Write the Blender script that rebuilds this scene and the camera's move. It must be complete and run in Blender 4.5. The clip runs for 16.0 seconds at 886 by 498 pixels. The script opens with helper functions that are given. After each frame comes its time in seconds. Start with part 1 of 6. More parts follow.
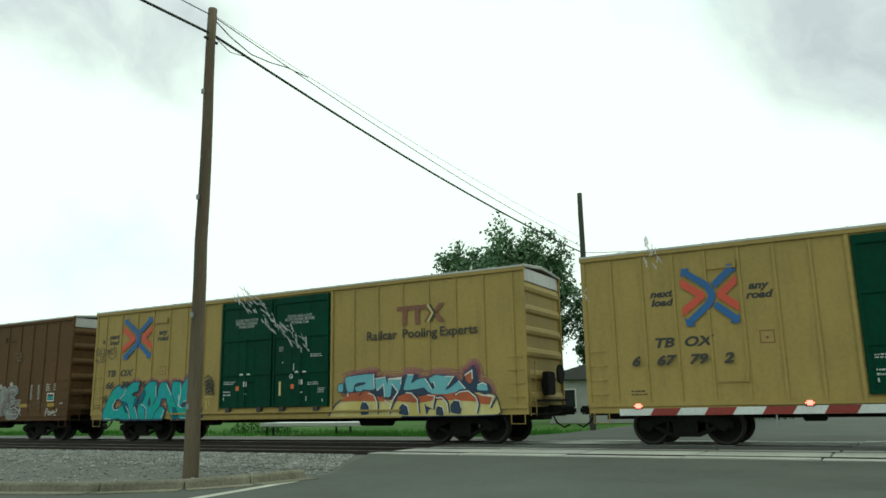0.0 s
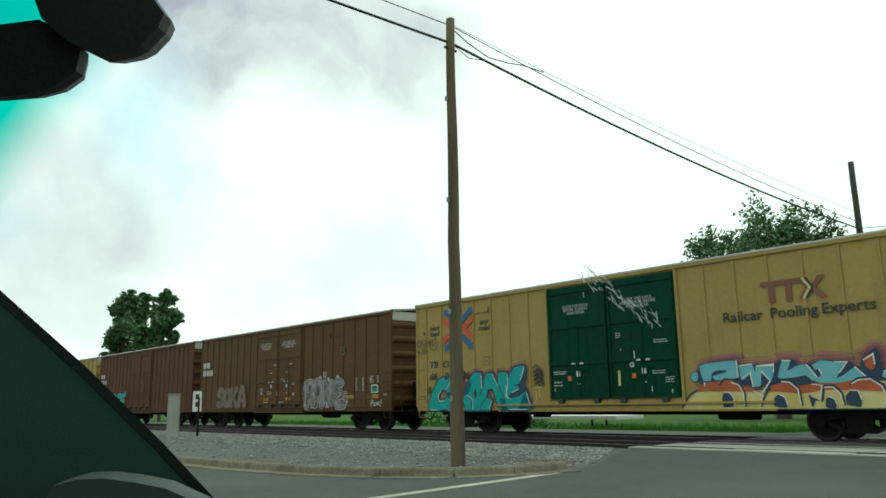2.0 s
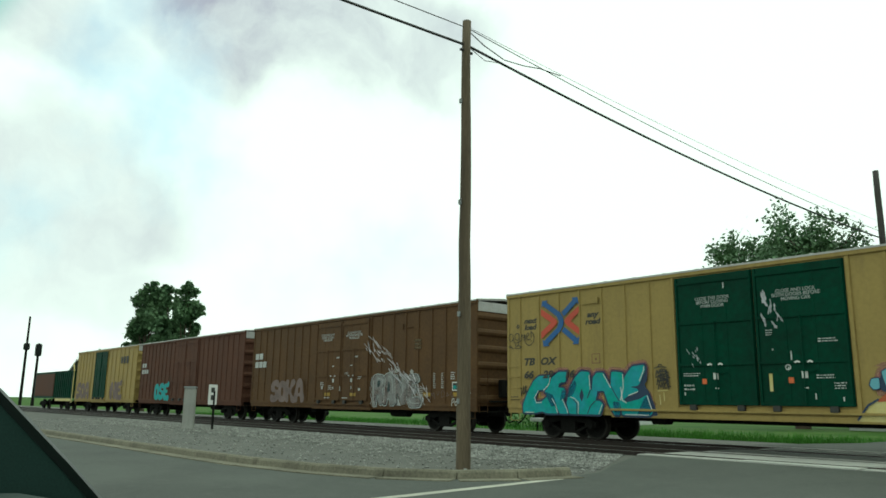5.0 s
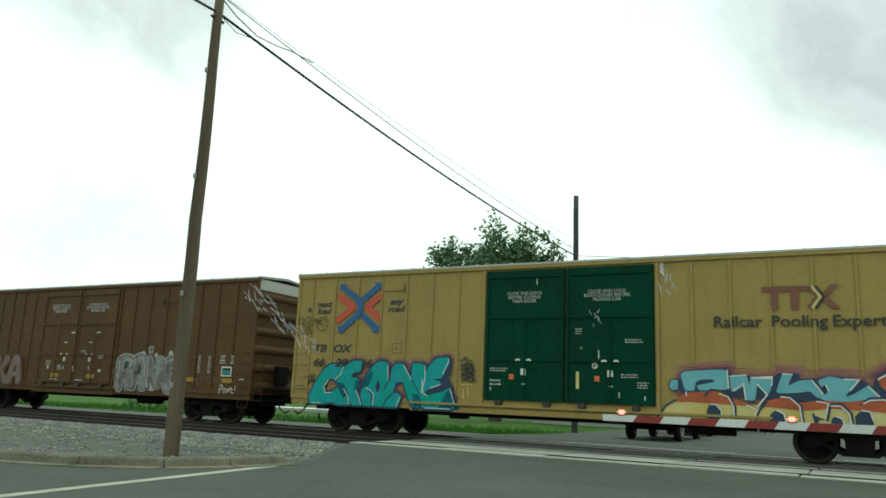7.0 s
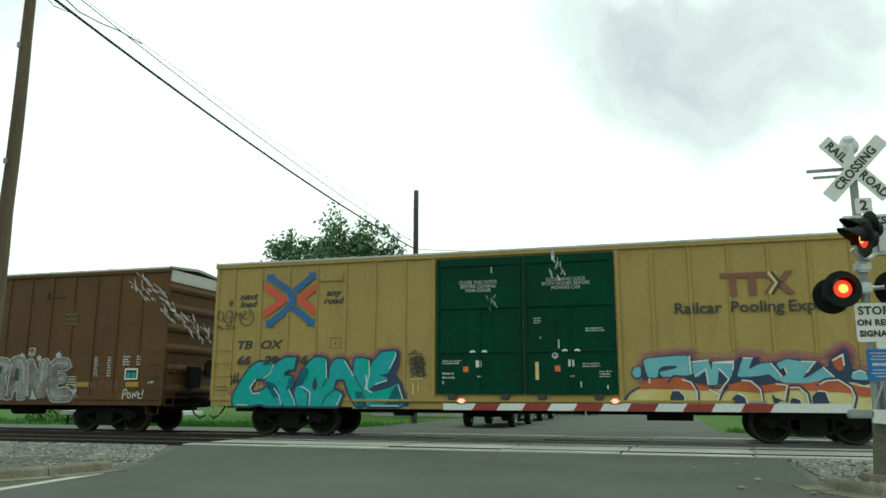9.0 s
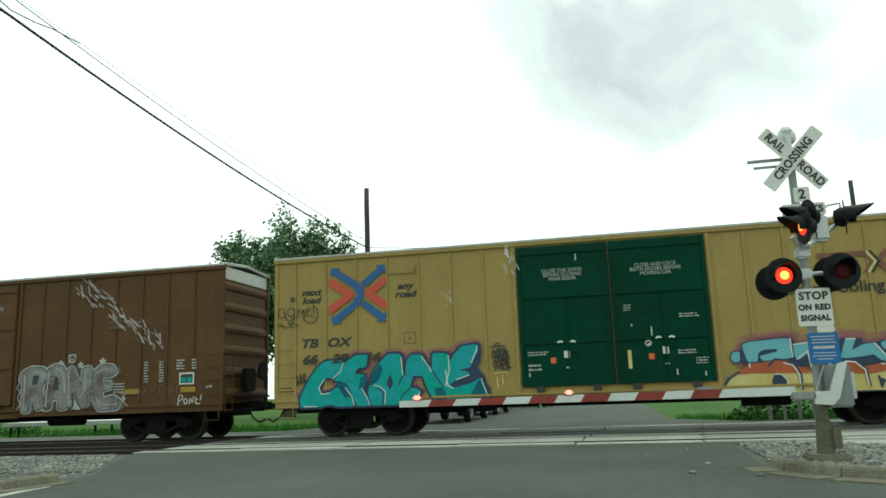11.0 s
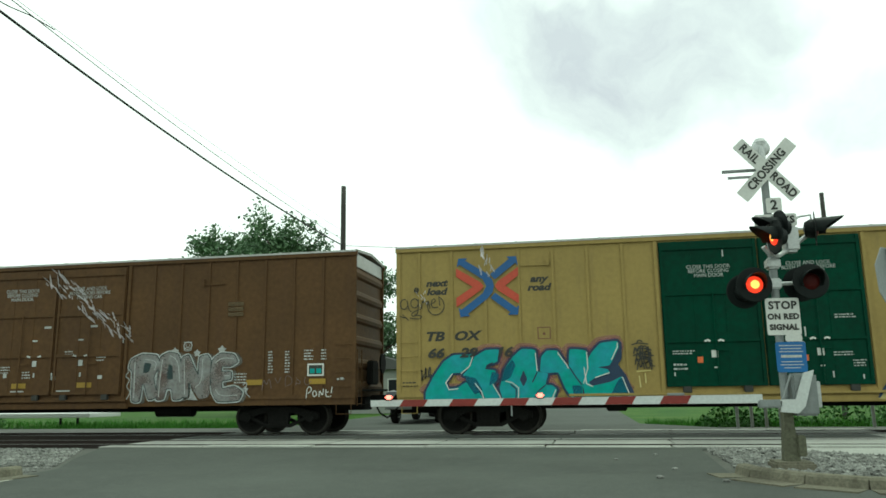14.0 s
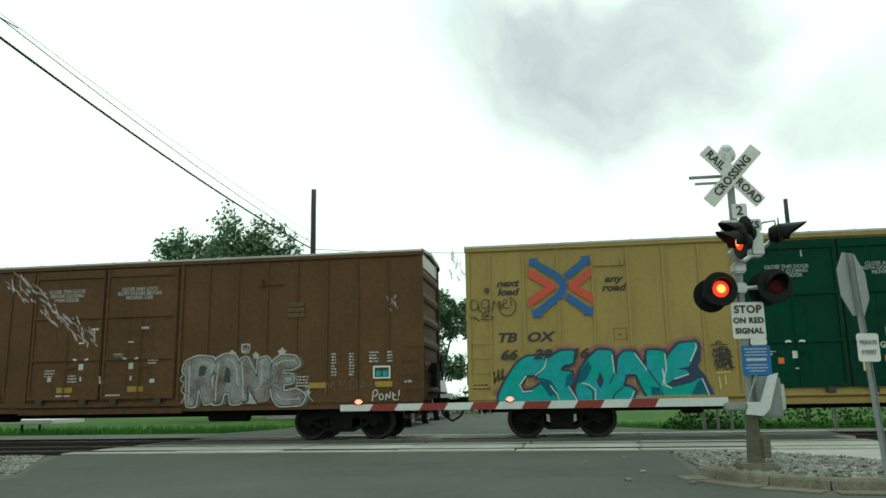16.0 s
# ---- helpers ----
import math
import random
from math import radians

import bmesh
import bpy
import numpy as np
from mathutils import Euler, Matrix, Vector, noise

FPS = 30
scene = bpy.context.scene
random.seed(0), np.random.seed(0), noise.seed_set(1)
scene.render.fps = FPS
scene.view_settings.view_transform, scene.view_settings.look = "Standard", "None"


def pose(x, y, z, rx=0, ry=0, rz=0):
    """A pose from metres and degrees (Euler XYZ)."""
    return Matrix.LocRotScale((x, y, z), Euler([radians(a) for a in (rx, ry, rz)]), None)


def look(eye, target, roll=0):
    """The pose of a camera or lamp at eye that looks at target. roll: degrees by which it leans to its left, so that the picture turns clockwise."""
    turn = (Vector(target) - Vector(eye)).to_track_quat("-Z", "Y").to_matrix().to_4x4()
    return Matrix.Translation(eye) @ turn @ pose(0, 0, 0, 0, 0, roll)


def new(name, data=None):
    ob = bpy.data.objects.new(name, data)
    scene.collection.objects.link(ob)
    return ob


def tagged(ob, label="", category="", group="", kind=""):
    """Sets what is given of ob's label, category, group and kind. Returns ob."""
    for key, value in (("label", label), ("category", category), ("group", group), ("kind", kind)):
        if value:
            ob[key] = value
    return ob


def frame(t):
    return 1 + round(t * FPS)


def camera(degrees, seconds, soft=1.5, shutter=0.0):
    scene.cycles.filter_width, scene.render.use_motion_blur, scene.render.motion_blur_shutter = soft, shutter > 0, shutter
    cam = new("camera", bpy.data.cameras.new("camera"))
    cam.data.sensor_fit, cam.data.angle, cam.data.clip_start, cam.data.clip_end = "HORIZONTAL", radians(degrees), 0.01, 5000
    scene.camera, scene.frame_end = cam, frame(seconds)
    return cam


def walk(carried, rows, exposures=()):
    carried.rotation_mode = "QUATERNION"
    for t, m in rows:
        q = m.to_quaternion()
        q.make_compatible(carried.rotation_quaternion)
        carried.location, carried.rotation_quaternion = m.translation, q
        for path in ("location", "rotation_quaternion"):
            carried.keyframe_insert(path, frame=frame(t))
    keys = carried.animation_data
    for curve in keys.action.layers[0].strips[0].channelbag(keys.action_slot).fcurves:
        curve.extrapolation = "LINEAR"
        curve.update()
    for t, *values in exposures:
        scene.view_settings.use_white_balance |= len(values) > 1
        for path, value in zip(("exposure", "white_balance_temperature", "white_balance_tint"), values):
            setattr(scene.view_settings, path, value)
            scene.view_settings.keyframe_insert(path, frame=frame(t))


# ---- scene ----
cam = camera(60.7, 16.0, soft=1.6)
# seconds, eye x y z, yaw, pitch, roll
ROWS = [
    (0, 0.063, 0.053, 1.056, 28.99, 11.71, 1.13),
    (0.5, 0.038, 0.031, 1.051, 34.86, 11.48, 0.08),
    (1, 0.009, 0.008, 1.046, 39.69, 11.46, 0.70),
    (1.5, -0.006, -0.005, 1.041, 44.56, 11.65, 0.84),
    (2, -0.012, -0.010, 1.041, 47.58, 11.56, 0.91),
    (2.5, 0.024, 0.020, 1.058, 48.88, 11.50, 0.97),
    (3, 0.115, 0.095, 1.079, 50.72, 11.36, -0.73),
    (5.5, 0.175, 0.146, 1.110, 47.98, 11.52, -0.78),
    (6, 0.144, 0.120, 1.097, 43.37, 11.23, -0.93),
    (6.5, 0.095, 0.079, 1.084, 37.01, 11.09, -2.32),
    (7, 0.047, 0.039, 1.071, 28.44, 11.25, -2.39),
    (7.5, 0.024, 0.020, 1.066, 23.99, 11.22, -2.62),
    (8, 0.009, 0.008, 1.061, 20.59, 11.22, -2.16),
    (10.5, -0.000, 0.000, 1.061, 12.96, 10.84, 1.98),
    (11, -0.000, 0.000, 1.061, 12.38, 10.75, 2.00),
    (11.5, -0.000, 0.000, 1.061, 12.26, 10.72, 1.93),
    (12, 0.000, -0.000, 1.061, 13.64, 10.75, 1.37),
    (12.5, 0.000, -0.000, 1.061, 13.91, 10.74, 1.22),
    (13, 0.000, -0.000, 1.061, 13.71, 10.71, 1.28),
    (13.5, 0.000, -0.000, 1.061, 12.93, 10.71, 1.10),
    (14, 0.000, -0.000, 1.061, 10.52, 10.74, 0.75),
    (14.5, -0.000, -0.000, 1.061, 9.48, 10.81, 0.58),
    (15, -0.000, 0.000, 1.061, 8.98, 10.88, 0.38),
    (15.5, -0.000, 0.000, 1.061, 8.65, 10.94, 0.77),
    (16, -0.000, 0.000, 1.061, 8.25, 11.01, 1.00),
]
walk(cam, [(t, pose(x, y, z, 90 + pitch, 0, yaw) @ pose(0, 0, 0, 0, 0, -roll)) for t, x, y, z, yaw, pitch, roll in ROWS],
     exposures=[(0.0, -0.28, 6250, -31), (3.0, -0.28, 6250, -31), (6.0, -0.22, 6250, -31), (8.0, -0.18, 6250, -31), (10.5, -0.08, 6250, -31), (12.0, -0.04, 6250, -31), (13.2, 0.04, 6250, -31), (14.3, -0.14, 6250, -31), (16.0, -0.24, 6250, -31)])
# the train: seconds, metres along the track, slack of the cars behind the first coupler
TRAIN = [
    (0, -25.824, -0.020),
    (0.5, -24.974, -0.060),
    (1, -24.131, -0.100),
    (1.5, -23.312, -0.130),
    (2, -22.521, -0.160),
    (2.5, -21.799, -0.170),
    (3, -21.130, -0.190),
    (5.5, -17.619, -0.171),
    (6, -16.900, -0.210),
    (6.5, -16.193, -0.270),
    (7, -15.453, -0.289),
    (7.5, -14.710, -0.251),
    (8, -13.943, -0.215),
    (10.5, -9.771, -0.173),
    (11, -8.933, -0.131),
    (11.5, -8.164, -0.088),
    (12, -7.407, -0.003),
    (12.5, -6.710, 0.083),
    (13, -6.041, 0.150),
    (13.5, -5.396, 0.217),
    (14, -4.785, 0.284),
    (14.5, -4.197, 0.289),
    (15, -3.523, 0.275),
    (15.5, -2.868, 0.277),
    (16, -2.186, 0.259),
]
TRACK_A, TRACK_B = 16.85, 20.65

# ---------- sky, sun ----------
def sky():
    w = bpy.data.worlds.new("world")
    scene.world = w
    w.use_nodes = True
    nt = w.node_tree
    nt.nodes.clear()
    N, L = nt.nodes.new, nt.links.new
    out, bg = N("ShaderNodeOutputWorld"), N("ShaderNodeBackground")
    tex = N("ShaderNodeTexSky")
    tex.sky_type, tex.sun_disc = "NISHITA", False
    tex.sun_elevation, tex.sun_rotation = radians(58), radians(-25)
    tex.air_density, tex.dust_density = 1.0, 2.0
    clear = N("ShaderNodeVectorMath")
    clear.operation = "SCALE"
    clear.inputs["Scale"].default_value = 1.6
    L(tex.outputs[0], clear.inputs[0])
    co = N("ShaderNodeTexCoord")
    warp = N("ShaderNodeTexNoise")
    warp.inputs["Scale"].default_value, warp.inputs["Detail"].default_value = 3.4, 8
    L(co.outputs["Generated"], warp.inputs["Vector"])
    sub = N("ShaderNodeVectorMath"); sub.operation = "SUBTRACT"; sub.inputs[1].default_value = (0.5, 0.5, 0.5)
    L(warp.outputs["Color"], sub.inputs[0])
    sc = N("ShaderNodeVectorMath"); sc.operation = "SCALE"; sc.inputs["Scale"].default_value = 0.34
    L(sub.outputs[0], sc.inputs[0])
    add = N("ShaderNodeVectorMath"); add.operation = "ADD"
    L(co.outputs["Generated"], add.inputs[0]); L(sc.outputs[0], add.inputs[1])
    lie = N("ShaderNodeVectorMath"); lie.operation = "MULTIPLY"; lie.inputs[1].default_value = (1, 1, 1.9)
    L(add.outputs[0], lie.inputs[0])
    # grey undersides of the cloud masses: direction, angular size, depth
    total = None
    for d, size, depth in (((-0.79, 0.4, 0.45), 0.26, 0.85), ((-0.72, 0.53, 0.44), 0.17, 0.65), ((-0.95, 0.24, 0.19), 0.26, 0.45), ((-0.91, 0.18, 0.37), 0.16, 0.5), ((0.08, 0.93, 0.37), 0.24, 0.56),
                           ((0.02, 0.91, 0.41), 0.19, 0.52), ((0.02, 0.91, 0.41), 0.20, 0.54), ((0.14, 0.89, 0.44), 0.17, 0.50), ((0.34, 0.88, 0.33), 0.16, 0.46), ((-0.96, 0.26, 0.1), 0.20, 0.35),
                           ((0.62, 0.62, 0.48), 0.4, 0.50), ((-0.2, 0.3, 0.93), 0.5, 0.43), ((0.1, -0.8, 0.5), 0.6, 0.50), ((0.9, -0.2, 0.4), 0.5, 0.50)):
        dist = N("ShaderNodeVectorMath"); dist.operation = "DISTANCE"
        dist.inputs[1].default_value = Vector(d).normalized() * Vector((1, 1, 1.9))
        L(lie.outputs[0], dist.inputs[0])
        m = N("ShaderNodeMapRange"); m.interpolation_type = "SMOOTHERSTEP"
        m.inputs["From Min"].default_value, m.inputs["From Max"].default_value = size, size * 0.35
        m.inputs["To Min"].default_value, m.inputs["To Max"].default_value = 0, depth
        L(dist.outputs["Value"], m.inputs["Value"])
        if total is None:
            total = m.outputs[0]
        else:
            mx = N("ShaderNodeMath"); mx.operation = "MAXIMUM"
            L(total, mx.inputs[0]); L(m.outputs[0], mx.inputs[1])
            total = mx.outputs[0]
    cloud = N("ShaderNodeMix"); cloud.data_type = "RGBA"
    cloud.inputs["A"].default_value, cloud.inputs["B"].default_value = (1.46, 1.33, 1.42, 1), (0.64, 0.54, 0.74, 1)
    fine = N("ShaderNodeTexNoise")
    fine.inputs["Scale"].default_value, fine.inputs["Detail"].default_value, fine.inputs["Roughness"].default_value = 5.0, 9, 0.6
    L(add.outputs[0], fine.inputs["Vector"])
    fr = N("ShaderNodeMapRange")
    fr.inputs["From Min"].default_value, fr.inputs["From Max"].default_value = 0.3, 0.7
    fr.inputs["To Min"].default_value, fr.inputs["To Max"].default_value = 0.35, 1.35
    L(fine.outputs["Fac"], fr.inputs["Value"])
    mul = N("ShaderNodeMath"); mul.operation = "MULTIPLY"; mul.use_clamp = True
    L(total, mul.inputs[0]); L(fr.outputs[0], mul.inputs[1])
    L(mul.outputs[0], cloud.inputs["Factor"])
    # thin places where the blue shows through
    thin = N("ShaderNodeTexNoise")
    thin.inputs["Scale"].default_value, thin.inputs["Detail"].default_value = 2.1, 8
    off = N("ShaderNodeVectorMath"); off.operation = "ADD"; off.inputs[1].default_value = (3.3, 1.7, 0.4)
    L(co.outputs["Generated"], off.inputs[0]); L(off.outputs[0], thin.inputs["Vector"])
    ramp = N("ShaderNodeMapRange"); ramp.interpolation_type = "SMOOTHSTEP"
    ramp.inputs["From Min"].default_value, ramp.inputs["From Max"].default_value = 0.54, 0.70
    ramp.inputs["To Min"].default_value, ramp.inputs["To Max"].default_value = 0.0, 0.75
    L(thin.outputs["Fac"], ramp.inputs["Value"])
    mix = N("ShaderNodeMix"); mix.data_type = "RGBA"
    L(ramp.outputs[0], mix.inputs["Factor"]); L(cloud.outputs["Result"], mix.inputs["A"])
    blue = N("ShaderNodeVectorMath"); blue.operation = "SCALE"; blue.inputs["Scale"].default_value = 0.14
    L(clear.outputs[0], blue.inputs[0])
    L(blue.outputs[0], mix.inputs["B"])
    L(mix.outputs["Result"], bg.inputs["Color"])
    bg.inputs["Strength"].default_value = 1.0
    L(bg.outputs[0], out.inputs[0])
    sun = new("sun", bpy.data.lights.new("sun", "SUN"))
    sun.data.energy, sun.data.angle, sun.data.color = 0.9, radians(14), (1, 0.96, 0.9)
    sun.matrix_basis = look((12, 28, 60), (0, 0, 0))


sky()
scene.view_settings.exposure = 0.0


# ---------- materials ----------
def mat(name, color, rough=0.7, metal=0.0, spot=None, big=0.6, fine=25.0, vary=0.25, dirt=0.0, bump=0.15, coords="Object", stretch=(1, 1, 1), dirty=(0.06, 0.05, 0.04), per=0.0, glow=0.0, clear=1.0, shine=0.5):
    """Base colour with two scales of wear: broad stains and fine grain, and fine relief."""
    m = bpy.data.materials.new(name)
    m.use_nodes = True
    nt = m.node_tree
    N, L = nt.nodes.new, nt.links.new
    b = nt.nodes["Principled BSDF"]
    b.inputs["Metallic"].default_value = metal
    b.inputs["Specular IOR Level"].default_value = shine
    co = N("ShaderNodeTexCoord")
    mp = N("ShaderNodeMapping")
    mp.inputs["Scale"].default_value = stretch
    L(co.outputs[coords], mp.inputs["Vector"])
    n1, n2 = N("ShaderNodeTexNoise"), N("ShaderNodeTexNoise")
    n1.inputs["Scale"].default_value, n1.inputs["Detail"].default_value = big, 5
    n2.inputs["Scale"].default_value, n2.inputs["Detail"].default_value = fine, 4
    L(mp.outputs[0], n1.inputs["Vector"]); L(mp.outputs[0], n2.inputs["Vector"])
    mix1 = N("ShaderNodeMix"); mix1.data_type = "RGBA"
    c = Vector(color)
    mix1.inputs["A"].default_value = (*(c * (1 - vary)), 1)
    mix1.inputs["B"].default_value = (*(Vector(spot) if spot else c * (1 + vary)), 1)
    r1 = N("ShaderNodeMapRange")
    r1.inputs["From Min"].default_value, r1.inputs["From Max"].default_value = 0.3, 0.7
    L(n1.outputs["Fac"], r1.inputs["Value"]); L(r1.outputs[0], mix1.inputs["Factor"])
    mix2 = N("ShaderNodeMix"); mix2.data_type = "RGBA"; mix2.blend_type = "MULTIPLY"
    mix2.inputs["Factor"].default_value = 1.0
    r2 = N("ShaderNodeMapRange")
    r2.inputs["From Min"].default_value, r2.inputs["From Max"].default_value = 0.25, 0.75
    r2.inputs["To Min"].default_value, r2.inputs["To Max"].default_value = 1 - vary, 1 + vary
    L(n2.outputs["Fac"], r2.inputs["Value"])
    L(mix1.outputs["Result"], mix2.inputs["A"]); L(r2.outputs[0], mix2.inputs["B"])
    col = mix2.outputs["Result"]
    if dirt:
        n3 = N("ShaderNodeTexNoise")
        n3.inputs["Scale"].default_value, n3.inputs["Detail"].default_value, n3.inputs["Roughness"].default_value = 1.7, 8, 0.7
        mp3 = N("ShaderNodeMapping")
        mp3.inputs["Scale"].default_value = (2.2, 2.2, 0.35) if coords == "Object" else (1, 1, 1)
        L(co.outputs[coords], mp3.inputs["Vector"]); L(mp3.outputs[0], n3.inputs["Vector"])
        r3 = N("ShaderNodeMapRange"); r3.interpolation_type = "SMOOTHSTEP"
        r3.inputs["From Min"].default_value, r3.inputs["From Max"].default_value = 0.45, 0.8
        r3.inputs["To Max"].default_value = dirt
        L(n3.outputs["Fac"], r3.inputs["Value"])
        mix3 = N("ShaderNodeMix"); mix3.data_type = "RGBA"
        mix3.inputs["B"].default_value = (*dirty, 1)
        L(r3.outputs[0], mix3.inputs["Factor"]); L(col, mix3.inputs["A"])
        col = mix3.outputs["Result"]
    if per:
        oi = N("ShaderNodeObjectInfo")
        r4 = N("ShaderNodeMapRange")
        r4.inputs["To Min"].default_value, r4.inputs["To Max"].default_value = 1 - per, 1 + per
        L(oi.outputs["Random"], r4.inputs["Value"])
        mix4 = N("ShaderNodeMix"); mix4.data_type = "RGBA"; mix4.blend_type = "MULTIPLY"; mix4.inputs["Factor"].default_value = 1
        L(col, mix4.inputs["A"]); L(r4.outputs[0], mix4.inputs["B"])
        col = mix4.outputs["Result"]
    L(col, b.inputs["Base Color"])
    rr = N("ShaderNodeMapRange")
    rr.inputs["To Min"].default_value, rr.inputs["To Max"].default_value = max(rough - 0.12, 0.05), min(rough + 0.12, 1)
    L(n1.outputs["Fac"], rr.inputs["Value"]); L(rr.outputs[0], b.inputs["Roughness"])
    if bump:
        bp = N("ShaderNodeBump")
        bp.inputs["Strength"].default_value, bp.inputs["Distance"].default_value = bump, 0.02
        L(n2.outputs["Fac"], bp.inputs["Height"]); L(bp.outputs[0], b.inputs["Normal"])
    if clear < 1:
        b.inputs["Alpha"].default_value = clear
    if glow:
        b.inputs["Emission Color"].default_value = (*color, 1)
        b.inputs["Emission Strength"].default_value = glow
    return m


M_YELLOW = mat("boxcar_yellow", (0.305, 0.226, 0.074), 0.65, vary=0.09, fine=9, dirt=0.5, dirty=(0.19, 0.14, 0.058), bump=0.06, shine=0.25)
M_BROWN = mat("boxcar_brown", (0.090, 0.049, 0.020), 0.7, vary=0.18, fine=9, dirt=0.45, dirty=(0.075, 0.040, 0.024), bump=0.06, shine=0.2)
M_RUST = mat("boxcar_dark_red", (0.088, 0.040, 0.025), 0.75, vary=0.15, fine=9, dirt=0.45, dirty=(0.05, 0.033, 0.026), bump=0.06, shine=0.2)
M_DOOR = mat("door_black_green", (0.002, 0.036, 0.018), 0.6, vary=0.25, fine=9, dirt=0.3, dirty=(0.010, 0.042, 0.027), bump=0.06, shine=0.12)
M_GALV = mat("galvanised", (0.42, 0.42, 0.40), 0.5, 0.3, vary=0.15, dirt=0.4, dirty=(0.2, 0.14, 0.1))
M_UNDER = mat("running_gear", (0.010, 0.010, 0.009), 0.85, vary=0.3, dirt=0.3, dirty=(0.020, 0.018, 0.014), shine=0.1)
M_TREAD = mat("wheel_steel", (0.028, 0.026, 0.022), 0.6, 0.3, vary=0.2, shine=0.2)
M_RED = mat("logo_red", (0.45, 0.06, 0.03), 0.6, vary=0.12, fine=12)
M_BLUE = mat("logo_blue", (0.02, 0.09, 0.26), 0.6, vary=0.12, fine=12)
M_MAROON = mat("logo_maroon", (0.16, 0.062, 0.036), 0.6, vary=0.15, fine=12)
M_BLACK = mat("black_paint", (0.025, 0.025, 0.02), 0.6, vary=0.2)
M_WHITE = mat("white_paint", (0.62, 0.62, 0.58), 0.6, vary=0.12)
M_STENCIL = mat("white_stencil", (0.45, 0.46, 0.44), 0.7, vary=0.25)
M_ORANGE = mat("orange_label", (0.55, 0.12, 0.03), 0.6)
M_TEAL = mat("spray_teal", (0.038, 0.36, 0.28), 0.6, spot=(0.05, 0.29, 0.35), vary=0.15, big=2.2, fine=6, shine=0.25)
M_NAVY = mat("spray_navy", (0.012, 0.03, 0.07), 0.6, vary=0.2)
M_PINK = mat("spray_magenta", (0.36, 0.13, 0.20), 0.7, vary=0.2, big=2.2, shine=0.2, clear=0.18)
M_SILVER = mat("spray_silver", (0.19, 0.12, 0.10), 0.7, spot=(0.42, 0.44, 0.43), vary=0.25, big=1.8, fine=14, shine=0.25, clear=0.58)
M_LBLUE = mat("spray_light_blue", (0.20, 0.45, 0.49), 0.55, spot=(0.12, 0.32, 0.40), vary=0.1, big=1.6)
M_SORANGE = mat("spray_orange", (0.34, 0.075, 0.022), 0.55, vary=0.2, big=1.5)
M_SYELLOW = mat("spray_yellow", (0.50, 0.40, 0.10), 0.55, spot=(0.56, 0.50, 0.24), vary=0.1, big=1.5)
M_ASPHALT = mat("asphalt", (0.072, 0.076, 0.068), 0.9, vary=0.24, big=0.35, fine=45, bump=0.4, dirt=0.45, dirty=(0.110, 0.112, 0.10), shine=0.2)
M_CONCRETE = mat("concrete", (0.34, 0.34, 0.31), 0.85, vary=0.16, big=0.8, fine=30, bump=0.2, dirt=0.4, dirty=(0.17, 0.17, 0.15), per=0.12, shine=0.2)
M_CURB = mat("curb_concrete", (0.155, 0.145, 0.108), 0.95, vary=0.28, big=1.2, fine=25, bump=0.6, dirt=0.75, dirty=(0.068, 0.062, 0.044), shine=0.15)
M_LINE = mat("road_paint", (0.36, 0.35, 0.29), 0.7, vary=0.2, big=3, fine=30, dirt=0.5, dirty=(0.16, 0.16, 0.15))
M_BALLAST = mat("ballast_ground", (0.080, 0.080, 0.069), 0.95, vary=0.25, big=0.7, fine=14, bump=0.8, dirt=0.4, dirty=(0.09, 0.085, 0.075))
M_STONE = mat("ballast_stone", (0.205, 0.205, 0.188), 0.9, vary=0.45, big=3, fine=20, bump=0.3, shine=0.2)
M_DARKBALLAST = mat("oily_ballast", (0.020, 0.019, 0.016), 0.95, vary=0.35, big=0.8, fine=14, bump=0.8, shine=0.1)
M_TIE = mat("creosote_tie", (0.028, 0.023, 0.018), 0.9, vary=0.3, stretch=(6, 1, 1), bump=0.4, per=0.25, shine=0.1)
M_RAIL = mat("rail_steel", (0.032, 0.024, 0.019), 0.6, 0.4, vary=0.25, stretch=(0.2, 1, 1))
M_RAILTOP = mat("rail_head", (0.30, 0.29, 0.28), 0.35, 0.8, vary=0.1, stretch=(0.2, 1, 1))
M_GRASS = mat("grass_ground", (0.040, 0.115, 0.014), 0.95, spot=(0.075, 0.13, 0.025), vary=0.3, big=0.3, fine=8, bump=0.8, dirt=0.3, dirty=(0.10, 0.10, 0.05), shine=0.1)
M_BLADE = mat("grass_blade", (0.055, 0.155, 0.018), 0.8, vary=0.3, big=0.4, fine=3, shine=0.2)
M_LEAF = mat("leaf", (0.085, 0.165, 0.072), 0.6, spot=(0.125, 0.20, 0.095), vary=0.3, big=0.5, fine=3, bump=0, shine=0.3)
M_BUSH = mat("bush_leaf", (0.030, 0.095, 0.018), 0.7, spot=(0.055, 0.13, 0.025), vary=0.3, big=0.8, fine=4, bump=0, shine=0.2)
M_BARK = mat("bark", (0.06, 0.045, 0.03), 0.95, vary=0.3, fine=12, stretch=(3, 3, 0.5), bump=0.6)
M_POLE = mat("weathered_pole", (0.092, 0.068, 0.040), 0.9, spot=(0.135, 0.105, 0.066), vary=0.3, big=1.0, fine=18, stretch=(4, 4, 0.25), bump=0.5, dirt=0.4, dirty=(0.06, 0.045, 0.03))
M_POLEDARK = mat("tarred_pole", (0.040, 0.040, 0.038), 0.9, spot=(0.065, 0.060, 0.052), vary=0.3, big=1.0, fine=18, stretch=(4, 4, 0.25), bump=0.4)
M_WIRE = mat("cable", (0.012, 0.012, 0.012), 0.6)
